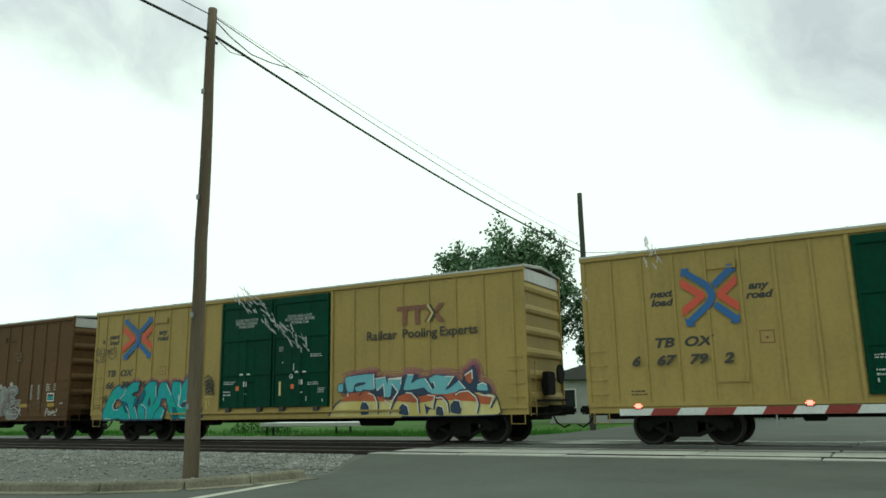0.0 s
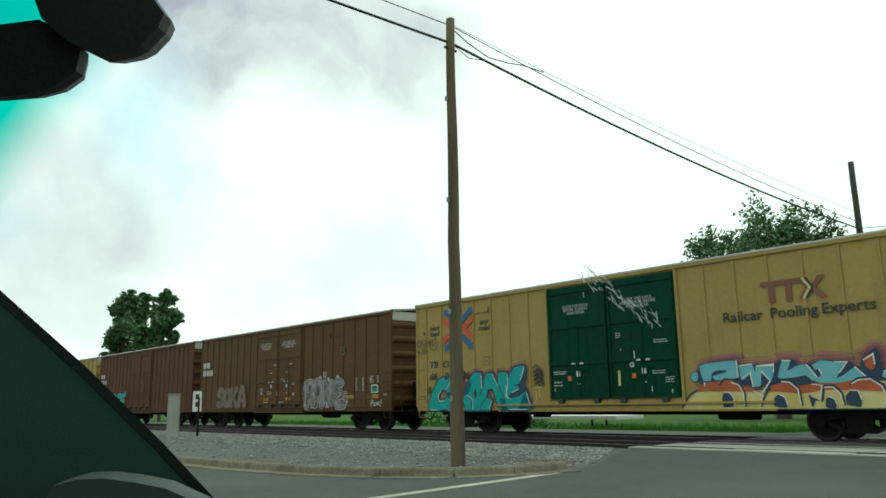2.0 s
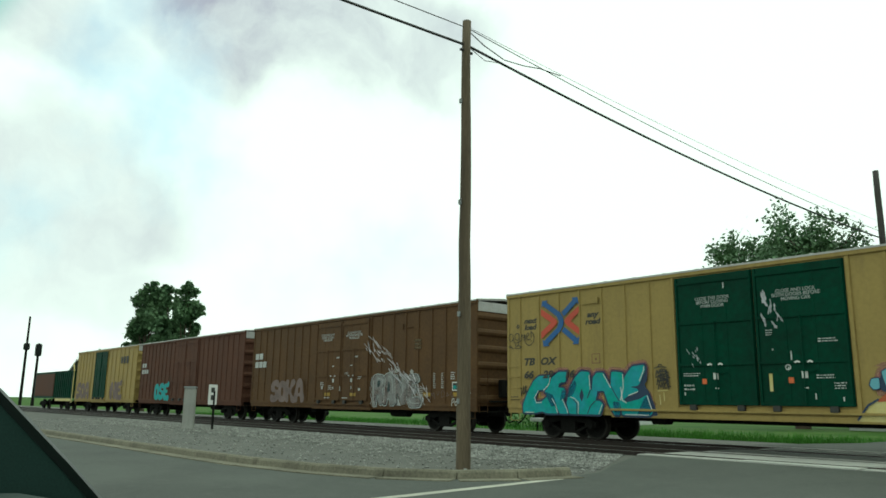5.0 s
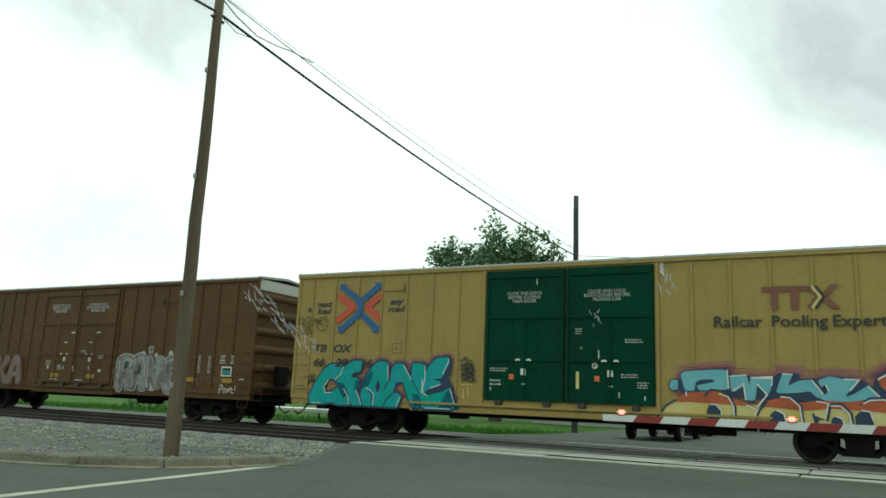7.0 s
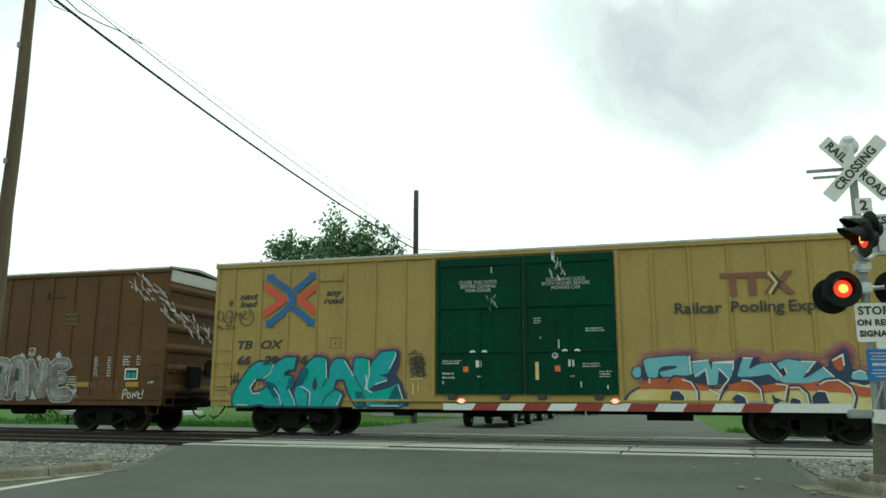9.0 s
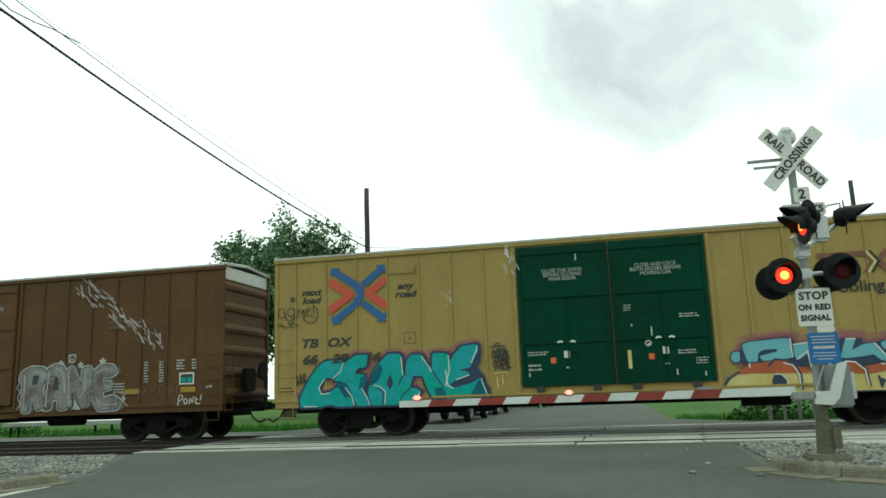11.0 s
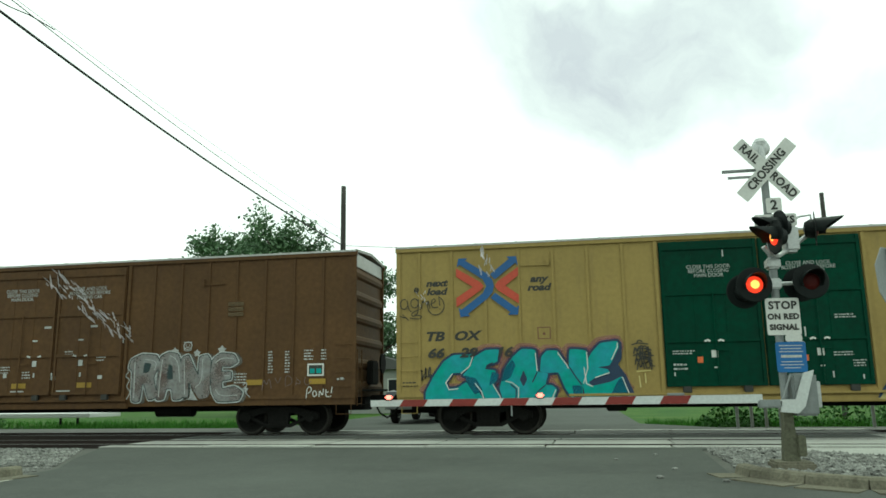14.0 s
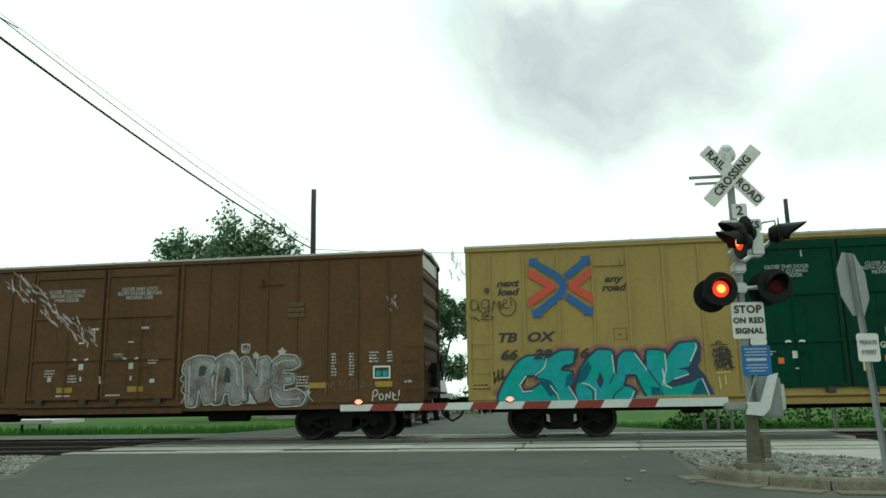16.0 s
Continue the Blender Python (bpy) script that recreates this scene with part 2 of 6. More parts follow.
M_SIGN = mat("sign_sheeting", (0.62, 0.62, 0.58), 0.5, vary=0.08, big=2, dirt=0.2, dirty=(0.4, 0.38, 0.33))
M_SIGNBLUE = mat("sign_blue", (0.015, 0.12, 0.34), 0.5, vary=0.1)
M_ALU = mat("cast_aluminium", (0.50, 0.51, 0.50), 0.45, 0.5, vary=0.12, dirt=0.3, dirty=(0.25, 0.24, 0.2))
M_SIGNBACK = mat("sign_back", (0.235, 0.25, 0.245), 0.6, 0.2, vary=0.12, big=2)
M_POST = mat("green_grey_post", (0.115, 0.115, 0.078), 0.7, vary=0.3, shine=0.2)
M_HOOD = mat("signal_black", (0.006, 0.009, 0.008), 0.6, vary=0.2, shine=0.2)
M_LAMP = mat("lit_red_lens", (1.0, 0.040, 0.02), 0.3, vary=0.02, bump=0, glow=1.2)
M_LENS = mat("unlit_red_lens", (0.05, 0.005, 0.004), 0.5, vary=0.1, bump=0, shine=0.12)
M_GATERED = mat("gate_red", (0.20, 0.020, 0.014), 0.5, vary=0.12)
M_GATEWHITE = mat("gate_white", (0.58, 0.60, 0.58), 0.5, vary=0.1)
M_GATEBACK = mat("gate_fibreglass", (0.50, 0.42, 0.26), 0.6, vary=0.15)
M_PAINTED = mat("vehicle_paint_dark", (0.03, 0.035, 0.04), 0.3, 0.2, vary=0.05, bump=0)
M_PAINTW = mat("vehicle_paint_light", (0.55, 0.56, 0.55), 0.3, 0.1, vary=0.05, bump=0)
M_TYRE = mat("tyre_rubber", (0.015, 0.015, 0.015), 0.9, vary=0.2)
M_GLASS = mat("dark_glazing", (0.02, 0.025, 0.028), 0.1, vary=0.05, bump=0)
# plastic pillar trim; the light from the windscreen is put into this lighter teal
M_PILLAR = mat("lit_pillar_plastic", (0.028, 0.060, 0.050), 0.8, vary=0.15, fine=200, bump=0.05, shine=0.3)
M_PLASTIC = mat("black_plastic", (0.009, 0.016, 0.013), 0.5, vary=0.15, fine=200, bump=0.05, shine=0.35)
M_DASH = mat("grey_dashboard", (0.05, 0.065, 0.06), 0.6, vary=0.1, fine=250, bump=0.1, shine=0.3)
M_SMEAR = mat("windscreen_smear", (0.75, 0.73, 0.76), 0.8, vary=0.2, fine=90, bump=0, clear=0.72)
M_BRICK = mat("pale_wall", (0.32, 0.33, 0.30), 0.9, vary=0.15)
M_ROOF = mat("dark_roof", (0.09, 0.09, 0.085), 0.9, vary=0.2)
M_LINER = mat("headliner_cloth", (0.05, 0.05, 0.05), 0.95, vary=0.1, fine=120, shine=0.1)
M_FADED = mat("faded_spray", (0.17, 0.13, 0.12), 0.8, vary=0.3, big=1.2, shine=0.2)
M_TEALDEEP = mat("spray_deep_teal", (0.02, 0.15, 0.22), 0.6, vary=0.2, big=2, shine=0.25, clear=0.6)
M_FAINT = mat("faint_white_spray", (0.55, 0.56, 0.54), 0.7, vary=0.25, big=3, clear=0.6)
M_CORE = mat("bright_lamp_core", (1.0, 0.42, 0.10), 0.3, vary=0.02, bump=0, glow=2.0)
M_GATELAMP = mat("lit_gate_lamp", (1.0, 0.20, 0.17), 0.3, vary=0.02, bump=0, glow=3.0)
M_OCHRE = mat("ochre_label", (0.30, 0.19, 0.02), 0.6, vary=0.15)
M_PATCH = mat("older_paint", (0.115, 0.080, 0.040), 0.8, vary=0.2, clear=0.6)
M_DARKLINE = mat("dark_grey_spray", (0.030, 0.055, 0.055), 0.7, vary=0.2, big=2, clear=0.8)
M_FAINTEDGE = mat("faint_grey_spray", (0.22, 0.24, 0.23), 0.7, vary=0.3, big=2, clear=0.22)


# ---------- tools ----------
def box(bm, x0, x1, y0, y1, z0, z1, bevel=0.0):
    g = bmesh.ops.create_cube(bm, size=1.0, matrix=Matrix.Translation(((x0 + x1) / 2, (y0 + y1) / 2, (z0 + z1) / 2)) @ Matrix.Diagonal((x1 - x0, y1 - y0, z1 - z0, 1)))
    if bevel:
        es = list({e for v in g["verts"] for e in v.link_edges})
        bmesh.ops.bevel(bm, geom=es, offset=bevel, segments=2, affect="EDGES")


def rod(bm, a, b, r0, r1=None, seg=10):
    a, b = Vector(a), Vector(b)
    q = (b - a).to_track_quat("Z", "Y").to_matrix().to_4x4()
    bmesh.ops.create_cone(bm, cap_ends=True, segments=seg, radius1=r0, radius2=r0 if r1 is None else r1, depth=(b - a).length,
                          matrix=Matrix.Translation((a + b) / 2) @ q)


def prism(bm, pts, y0, y1):
    """Outline in x and z, drawn out from y0 to y1."""
    f = [bm.verts.new((x, y0, z)) for x, z in pts]
    g = [bm.verts.new((x, y1, z)) for x, z in pts]
    bm.faces.new(f)
    bm.faces.new(g[::-1])
    for i in range(len(f)):
        j = (i + 1) % len(f)
        bm.faces.new((f[i], g[i], g[j], f[j]))


def lathe(bm, prof, seg=24, m=Matrix()):
    """Radius and height turned about z."""
    rings = [[bm.verts.new(m @ Vector((r * math.cos(2 * math.pi * k / seg), r * math.sin(2 * math.pi * k / seg), z))) for k in range(seg)] for r, z in prof]
    for a, b in zip(rings, rings[1:]):
        for k in range(seg):
            bm.faces.new((a[k], a[(k + 1) % seg], b[(k + 1) % seg], b[k]))
    bm.faces.new(rings[0][::-1])
    bm.faces.new(rings[-1])


def tube(bm, pts, r, seg=8):
    """A round bar swept along a bent line, in one piece."""
    pts = [Vector(p) for p in pts]
    rings = []
    side = None
    for i, p in enumerate(pts):
        u = (pts[min(i + 1, len(pts) - 1)] - pts[max(i - 1, 0)]).normalized()
        if side is None:
            side = u.orthogonal().normalized()
        side = (side - u * side.dot(u)).normalized()
        w = u.cross(side)
        rings.append([bm.verts.new(p + (side * math.cos(2 * math.pi * k / seg) + w * math.sin(2 * math.pi * k / seg)) * r) for k in range(seg)])
    for x, y in zip(rings, rings[1:]):
        for k in range(seg):
            bm.faces.new((x[k], x[(k + 1) % seg], y[(k + 1) % seg], y[k]))
    bm.faces.new(rings[0][::-1])
    bm.faces.new(rings[-1])


def mesh_of(name, bm, material, smooth=False):
    bmesh.ops.recalc_face_normals(bm, faces=bm.faces)
    me = bpy.data.meshes.new(name)
    bm.to_mesh(me)
    bm.free()
    me.materials.append(material)
    if smooth:
        me.polygons.foreach_set("use_smooth", [True] * len(me.polygons))
    return me


def part(name, bm, material, parent, label="", smooth=False, at=None):
    ob = new(name, bm if isinstance(bm, bpy.types.Mesh) else mesh_of(name, bm, material, smooth))
    ob.parent = parent
    if at is not None:
        ob.matrix_basis = at
    return tagged(ob, label) if label else ob


def thing(name, label, category, at=None, group="", kind=""):
    ob = tagged(new(name), label, category, group, kind)
    ob.empty_display_size = 0.3
    if at is not None:
        ob.matrix_basis = at
    return ob


def solid(name, bm, material, label, category="", kind="", group="", smooth=False):
    return tagged(new(name, mesh_of(name, bm, material, smooth)), label, category, group, kind)


def curve_mesh(name, data, material):
    ob = bpy.data.objects.new(name, data)
    scene.collection.objects.link(ob)
    me = bpy.data.meshes.new_from_object(ob.evaluated_get(bpy.context.evaluated_depsgraph_get()))
    bpy.data.objects.remove(ob)
    me.name = name
    me.materials.clear()
    me.materials.append(material)
    return me


def letters(txt, size, material, width=1.0, shear=0.0, bold=0.0, space=1.0):
    c = bpy.data.curves.new("lettering", "FONT")
    c.body, c.size, c.align_x, c.align_y = txt, size, "CENTER", "CENTER"
    c.shear, c.offset, c.space_character, c.space_line = shear, bold, space, 0.85
    c.resolution_u, c.extrude = 3, 0.002
    me = curve_mesh("lettering", c, material)
    if width != 1.0:
        me.transform(Matrix.Diagonal((width, 1, 1, 1)))
    return me


def shape(outlines, material, grow=0.0, smooth=True, name="paint"):
    """Flat painted shape in x and y from closed outlines; inner outlines are holes."""
    c = bpy.data.curves.new(name, "CURVE")
    c.dimensions, c.fill_mode, c.offset, c.extrude, c.resolution_u = "2D", "BOTH", grow, 0.0015, 5
    for pts in outlines:
        s = c.splines.new("BEZIER" if smooth else "POLY")
        p = s.bezier_points if smooth else s.points
        p.add(len(pts) - 1)
        for q, (x, y) in zip(p, pts):
            if smooth:
                q.co = (x, y, 0)
                q.handle_left_type = q.handle_right_type = "AUTO"
            else:
                q.co = (x, y, 0, 1)
        s.use_cyclic_u = True
    return curve_mesh(name, c, material)


def facing(x, y, z):
    """On a side that looks towards -y."""
    return pose(x, y, z, 90, 0, 0)


def gz(y):
    return min(0.0, -0.30 + 0.30 * y / 17.0) if y > -6 else -0.406


# ---------- ground, road, tracks ----------
def flat(name, pts, material, lift, label, kind="structure", thick=0.0):
    """A sheet over a plan outline, lying on the slope of the ground."""
    bm = bmesh.new()
    vs = [bm.verts.new((x, y, gz(y) + lift)) for x, y in pts]
    f = bm.faces.new(vs)
    if f.normal.z < 0:
        f.normal_flip()
    if thick:
        g = bmesh.ops.extrude_face_region(bm, geom=[f])
        for v in g["geom"]:
            if isinstance(v, bmesh.types.BMVert):
                v.co.z -= thick
    return solid(name, bm, material, label, kind=kind)


def ground():
    bm = bmesh.new()
    ys = [-2500, -300, -60, -6, 0, 5, 10, 15, 17, 24, 30, 60, 200, 2500]
    xs = [-2500, -400, -120, -60, -30, 0, 30, 60, 120, 400, 2500]
    grid = [[bm.verts.new((x, y, gz(y) - 0.26 if y < 200 else -0.26)) for x in xs] for y in ys]
    for a, b in zip(grid, grid[1:]):
        for i in range(len(xs) - 1):
            bm.faces.new((a[i], a[i + 1], b[i + 1], b[i]))
    solid("ground", bm, M_GRASS, "uneven green grass and dirt ground", kind="structure")
    # near asphalt: cross street and the road up to the crossing
    right = [(150, -6), (150, 9.8), (5, 9.85), (3.1, 10.0), (2.5, 10.45), (1.95, 11.2), (1.9, 11.6), (2.0, 14.9), (2.3, 15.68)]
    left = [(-10.62, 15.50), (-10.4, 15.1), (-9.4, 12.9), (-8.7, 11.6), (-8.6, 10.6), (-8.9, 9.7), (-9.5, 8.9), (-10.6, 8.2), (-12.2, 7.75), (-14.5, 7.5), (-150, 7.5), (-150, -6)]
    flat("road", right + left, M_ASPHALT, 0.0, "grey worn asphalt road up to the crossing")
    flat("road", [(-150, -60), (150, -60), (150, -6.004), (-150, -6.004)], M_ASPHALT, 0.0, "grey worn asphalt road")
    flat("road", [(-10.4, 18.14), (6.3, 18.14), (6.3, 19.40), (-10.3, 19.40)], M_ASPHALT, 0.0, "dark asphalt strip between the two tracks")
    flat("road", [(-11.5, 21.92), (4.4, 21.92), (1.6, 26), (1.0, 160), (-9.5, 160), (-10.0, 27)], M_ASPHALT, -0.01, "grey asphalt road leading away behind the train")
    flat("pavement", [(2.35, 15.66), (60, 15.50), (60, 12.8), (6.2, 12.8), (3.0, 15.3)], M_CONCRETE, -0.012, "pale concrete slab beside the crossing", thick=0.12)
    flat("gravel_bed", [(-150, 15.5), (-10.6, 15.5), (-9.1, 12.8), (-8.4, 11.6), (-8.4, 10.6), (-8.7, 9.6), (-9.4, 8.8), (-10.6, 8.05), (-12.3, 7.6), (-14.5, 7.35), (-150, 7.35)], M_BALLAST, -0.03,
         "grey gravel verge between the street and the tracks")
    flat("gravel_bed", [(1.85, 14.95), (2.2, 15.6), (3.0, 15.3), (6.15, 12.8), (60, 12.8), (60, 9.7), (5, 9.7), (3.1, 9.88), (2.35, 10.35), (1.8, 11.3)], M_BALLAST, -0.02, "light gravel island at the foot of the crossing signal")
    flat("trackbed", [(-400, 22.6), (-400, 15.0), (-10.68, 15.0), (-10.68, 22.6)], M_DARKBALLAST, -0.16, "dark oily ballast under both tracks")
    flat("trackbed", [(6.44, 22.6), (6.44, 15.52), (400, 15.52), (400, 22.6)], M_DARKBALLAST, -0.16, "dark oily ballast under both tracks")
    flat("track_shoulder", [(-400, 26.5), (-400, 22.604), (-11.2, 22.604), (-10.2, 26.5)], M_BALLAST, -0.12, "grey gravel shoulder behind the tracks")
    flat("track_shoulder", [(2.7, 22.604), (400, 22.604), (400, 25.5), (1.6, 25.5)], M_BALLAST, -0.12, "grey gravel shoulder behind the tracks")


def kerb(name, pts, label):
    """A kerb with a rounded top and a gutter, in cast lengths along a plan line."""
    root = thing(name, label, "kerb", kind="structure")
    for i, (a, b) in enumerate(zip(pts, pts[1:])):
        a, b = Vector((*a, gz(a[1]))), Vector((*b, gz(b[1])))
        u = (b - a).normalized()
        n = Vector((-u.y, u.x, 0))
        a, b = a + u * 0.006, b - u * 0.006
        bm = bmesh.new()
        prof = [(-0.42, -0.1), (-0.42, 0.012), (-0.03, 0.004), (0.0, 0.10), (0.03, 0.13), (0.15, 0.135), (0.17, 0.10), (0.17, -0.1)]
        ra = [bm.verts.new(a + n * x + Vector((0, 0, z))) for x, z in prof]
        rb = [bm.verts.new(b + n * x + Vector((0, 0, z))) for x, z in prof]
        for k in range(len(prof)):
            j = (k + 1) % len(prof)
            bm.faces.new((ra[k], ra[j], rb[j], rb[k]))
        bm.faces.new(ra[::-1])
        bm.faces.new(rb)
        part("kerb_stone", bm, M_CURB, root)


def rail(root, y, x0, x1):
    bm = bmesh.new()
    prof = [(-0.07, -0.17), (0.07, -0.17), (0.07, -0.155), (0.01, -0.135), (0.01, -0.04), (0.036, -0.03), (0.036, -0.006), (0.028, 0), (-0.028, 0), (-0.036, -0.006), (-0.036, -0.03), (-0.01, -0.04), (-0.01, -0.135), (-0.07, -0.155)]
    a = [bm.verts.new((x0, y + p, z)) for p, z in prof]
    b = [bm.verts.new((x1, y + p, z)) for p, z in prof]
    for k in range(len(prof)):
        j = (k + 1) % len(prof)
        bm.faces.new((a[k], a[j], b[j], b[k]))
    bm.faces.new(a); bm.faces.new(b[::-1])
    me = mesh_of("rail", bm, M_RAIL)
    me.materials.append(M_RAILTOP)
    for p in me.polygons:
        if abs(p.normal.z) > 0.9 and p.center.z > -0.01:
            p.material_index = 1
    part("rail", me, None, root, "steel rail with a worn bright head")


def tracks():
    bm = bmesh.new()
    box(bm, -0.11, 0.11, -1.28, 1.28, -0.36, -0.175, 0.012)
    tie = mesh_of("tie", bm, M_TIE)
    rng = random.Random(4)
    for y, name in ((TRACK_A, "near"), (TRACK_B, "far")):
        root = thing("railway_track", "rusty steel rails on dark timber ties in oily ballast", "railway track", pose(0, y, 0))
        for side in (-0.7525, 0.7525):
            rail(root, side, -330, 330)
        for i in range(112):
            part("tie", tie, None, root, at=pose(-10.95 - 0.55 * i, rng.uniform(-0.04, 0.04), rng.uniform(-0.01, 0.012), 0, 0, rng.uniform(-1.2, 1.2)))
        for i in range(40):
            part("tie", tie, None, root, at=pose(6.8 + 0.55 * i, rng.uniform(-0.04, 0.04), rng.uniform(-0.01, 0.012), 0, 0, rng.uniform(-1.2, 1.2)))


def crossing_panels():
    """Concrete panels between and beside the rails, with open flangeways and joints."""
    root = thing("grade_crossing", "pale concrete crossing panels with dark joints", "crossing", kind="structure")
    made = {}
    for w in (0.46, 1.30):
        bm = bmesh.new()
        box(bm, 0.012, 2.428, -w / 2, w / 2, -0.15, 0.0, 0.012)
        made[w] = mesh_of("crossing_panel", bm, M_CONCRETE)
    rng = random.Random(8)
    for y in (TRACK_A, TRACK_B):
        for c, w in ((-0.7525 - 0.05 - 0.23 - 0.14, 0.46), (0, 1.30), (0.7525 + 0.05 + 0.23 + 0.14, 0.46)):
            for k in range(7):
                part("crossing_panel", made[w], None, root, at=pose(-10.65 + 2.44 * k + 0.10 * (y + c - TRACK_A + 1.2), y + c, rng.uniform(-0.012, 0.004) - 0.004))
    bm = bmesh.new()
    for y in (TRACK_A, TRACK_B):
        box(bm, -10.66, 6.42, y - 1.3, y + 1.3, -0.5, -0.10)
    part("panel_bed", bm, M_DARKBALLAST, root, "dark bed under the panels")


def stones(name, n, region, seed, label, size=(0.02, 0.055)):
    """Loose broken stone, too many to count."""
    rng = random.Random(seed)
    verts, faces = [], []
    base = [(1, 0, 0), (-1, 0, 0), (0, 1, 0), (0, -1, 0), (0, 0, 1), (0, 0, -1)]
    tri = [(0, 2, 4), (2, 1, 4), (1, 3, 4), (3, 0, 4), (2, 0, 5), (1, 2, 5), (3, 1, 5), (0, 3, 5)]
    made = 0
    while made < n:
        p = region(rng)
        if p is None:
            continue
        made += 1
        r = rng.uniform(*size)
        rot = Euler((rng.uniform(0, 6), rng.uniform(0, 6), rng.uniform(0, 6))).to_matrix()
        o = len(verts)
        for b in base:
            v = rot @ (Vector(b) * r * rng.uniform(0.6, 1.25))
            verts.append((p[0] + v.x, p[1] + v.y, p[2] + v.z * 0.7))
        faces += [(o + a, o + b, o + c) for a, b, c in tri]
    me = bpy.data.meshes.new(name)
    me.from_pydata(verts, [], faces)
    me.materials.append(M_STONE)
    tagged(new(name, me), label, "gravel", kind="stuff")


def left_bed(rng):
    y = 15.3 - 3.2 * rng.random() ** 1.5 if rng.random() < 0.8 else rng.uniform(8.2, 15.3)
    x = -9 - (rng.random() ** 1.6) * 38
    edge = -10.9 + (15.5 - y) * 0.55
    if x > edge - 0.1 or (y < 9.5 and x > -12.5) or y < 8:
        return None
    return x, y, gz(y) - 0.02


def right_bed(rng):
    x, y = rng.uniform(2.0, 9), rng.uniform(10.3, 15.3)
    if x < 2.1 + max(0, 11.6 - y) * 1.1 or x + y > 18.6 or y < 10.3:
        return None
    return x, y, gz(y) - 0.005


ground()
tagged(flat("road_line", [(-8.62, 3.0), (-8.42, 3.0), (-8.36, 10.2), (-8.56, 10.2)], M_LINE, 0.004, "worn white edge line on asphalt"), category="road marking")
kerb("kerb", [(-60, 7.46), (-30, 7.46), (-22, 7.46), (-17, 7.47), (-14.6, 7.52), (-12.3, 7.78), (-10.7, 8.22), (-9.6, 8.92), (-9.0, 9.75), (-8.68, 10.75)],
     "weathered concrete kerb round the street corner")
kerb("kerb", [(1.98, 11.5), (2.08, 11.05), (2.6, 10.42), (3.2, 10.02), (5.0, 9.86), (9, 9.82), (15, 9.81), (40, 9.8)], "dirty concrete kerb below the gravel island")
tracks()
crossing_panels()
stones("loose_ballast", 15000, left_bed, 3, "pale broken stone ballast scattered on the verge")
for x, y, r in ((1.2, 11.9, 0.035), (0.9, 10.9, 0.045), (1.7, 10.6, 0.04), (0.4, 13.2, 0.03), (1.1, 14.0, 0.03)):
    bm = bmesh.new()
    bmesh.ops.create_icosphere(bm, subdivisions=1, radius=r, matrix=Matrix.Translation((x, y, gz(y) + r * 0.4)) @ Matrix.Diagonal((1.4, 1, 0.6, 1)))
    solid("stray_stone", bm, M_STONE, "pale broken stone strayed onto the asphalt road", "stone", group="stones strayed onto the road")
stones("loose_gravel", 2600, right_bed, 5, "pale crushed stone round the signal base", (0.03, 0.075))


# ---------- the train ----------
SIDE = -1.56          # near side of a car from its middle line
EAVE = 4.78
FAR = 1.22          # far side


def wheelset_mesh():
    bm = bmesh.new()
    prof = [(0.09, 0.0), (0.12, 0.03), (0.20, 0.045), (0.33, 0.03), (0.385, 0.0), (0.445, 0.0), (0.457, 0.012), (0.461, 0.10), (0.488, 0.115), (0.488, 0.14), (0.38, 0.14), (0.2, 0.11), (0.09, 0.13)]
    turn = Matrix.Rotation(radians(-90), 4, "X")
    for s in (1, -1):
        lathe(bm, prof, 28, Matrix.Diagonal((1, s, 1, 1)) @ Matrix.Translation((0, -0.86, 0)) @ turn)
    rod(bm, (0, -0.98, 0), (0, 0.98, 0), 0.075, seg=10)
    # three casting marks on each plate, so that the wheel can be seen to turn
    for k in range(3):
        a = radians(120 * k)
        rod(bm, (0.25 * math.cos(a), -0.86, 0.25 * math.sin(a)), (0.25 * math.cos(a), -0.80, 0.25 * math.sin(a)), 0.035, seg=6)
    me = mesh_of("wheelset", bm, M_UNDER)
    me.materials.append(M_TREAD)
    for p in me.polygons:
        r = math.hypot(p.center.x, p.center.z)
        if r > 0.40:
            p.material_index = 1
    return me


WHEELSET = wheelset_mesh()
WHEELS = []           # (wheelset, place in its truck)


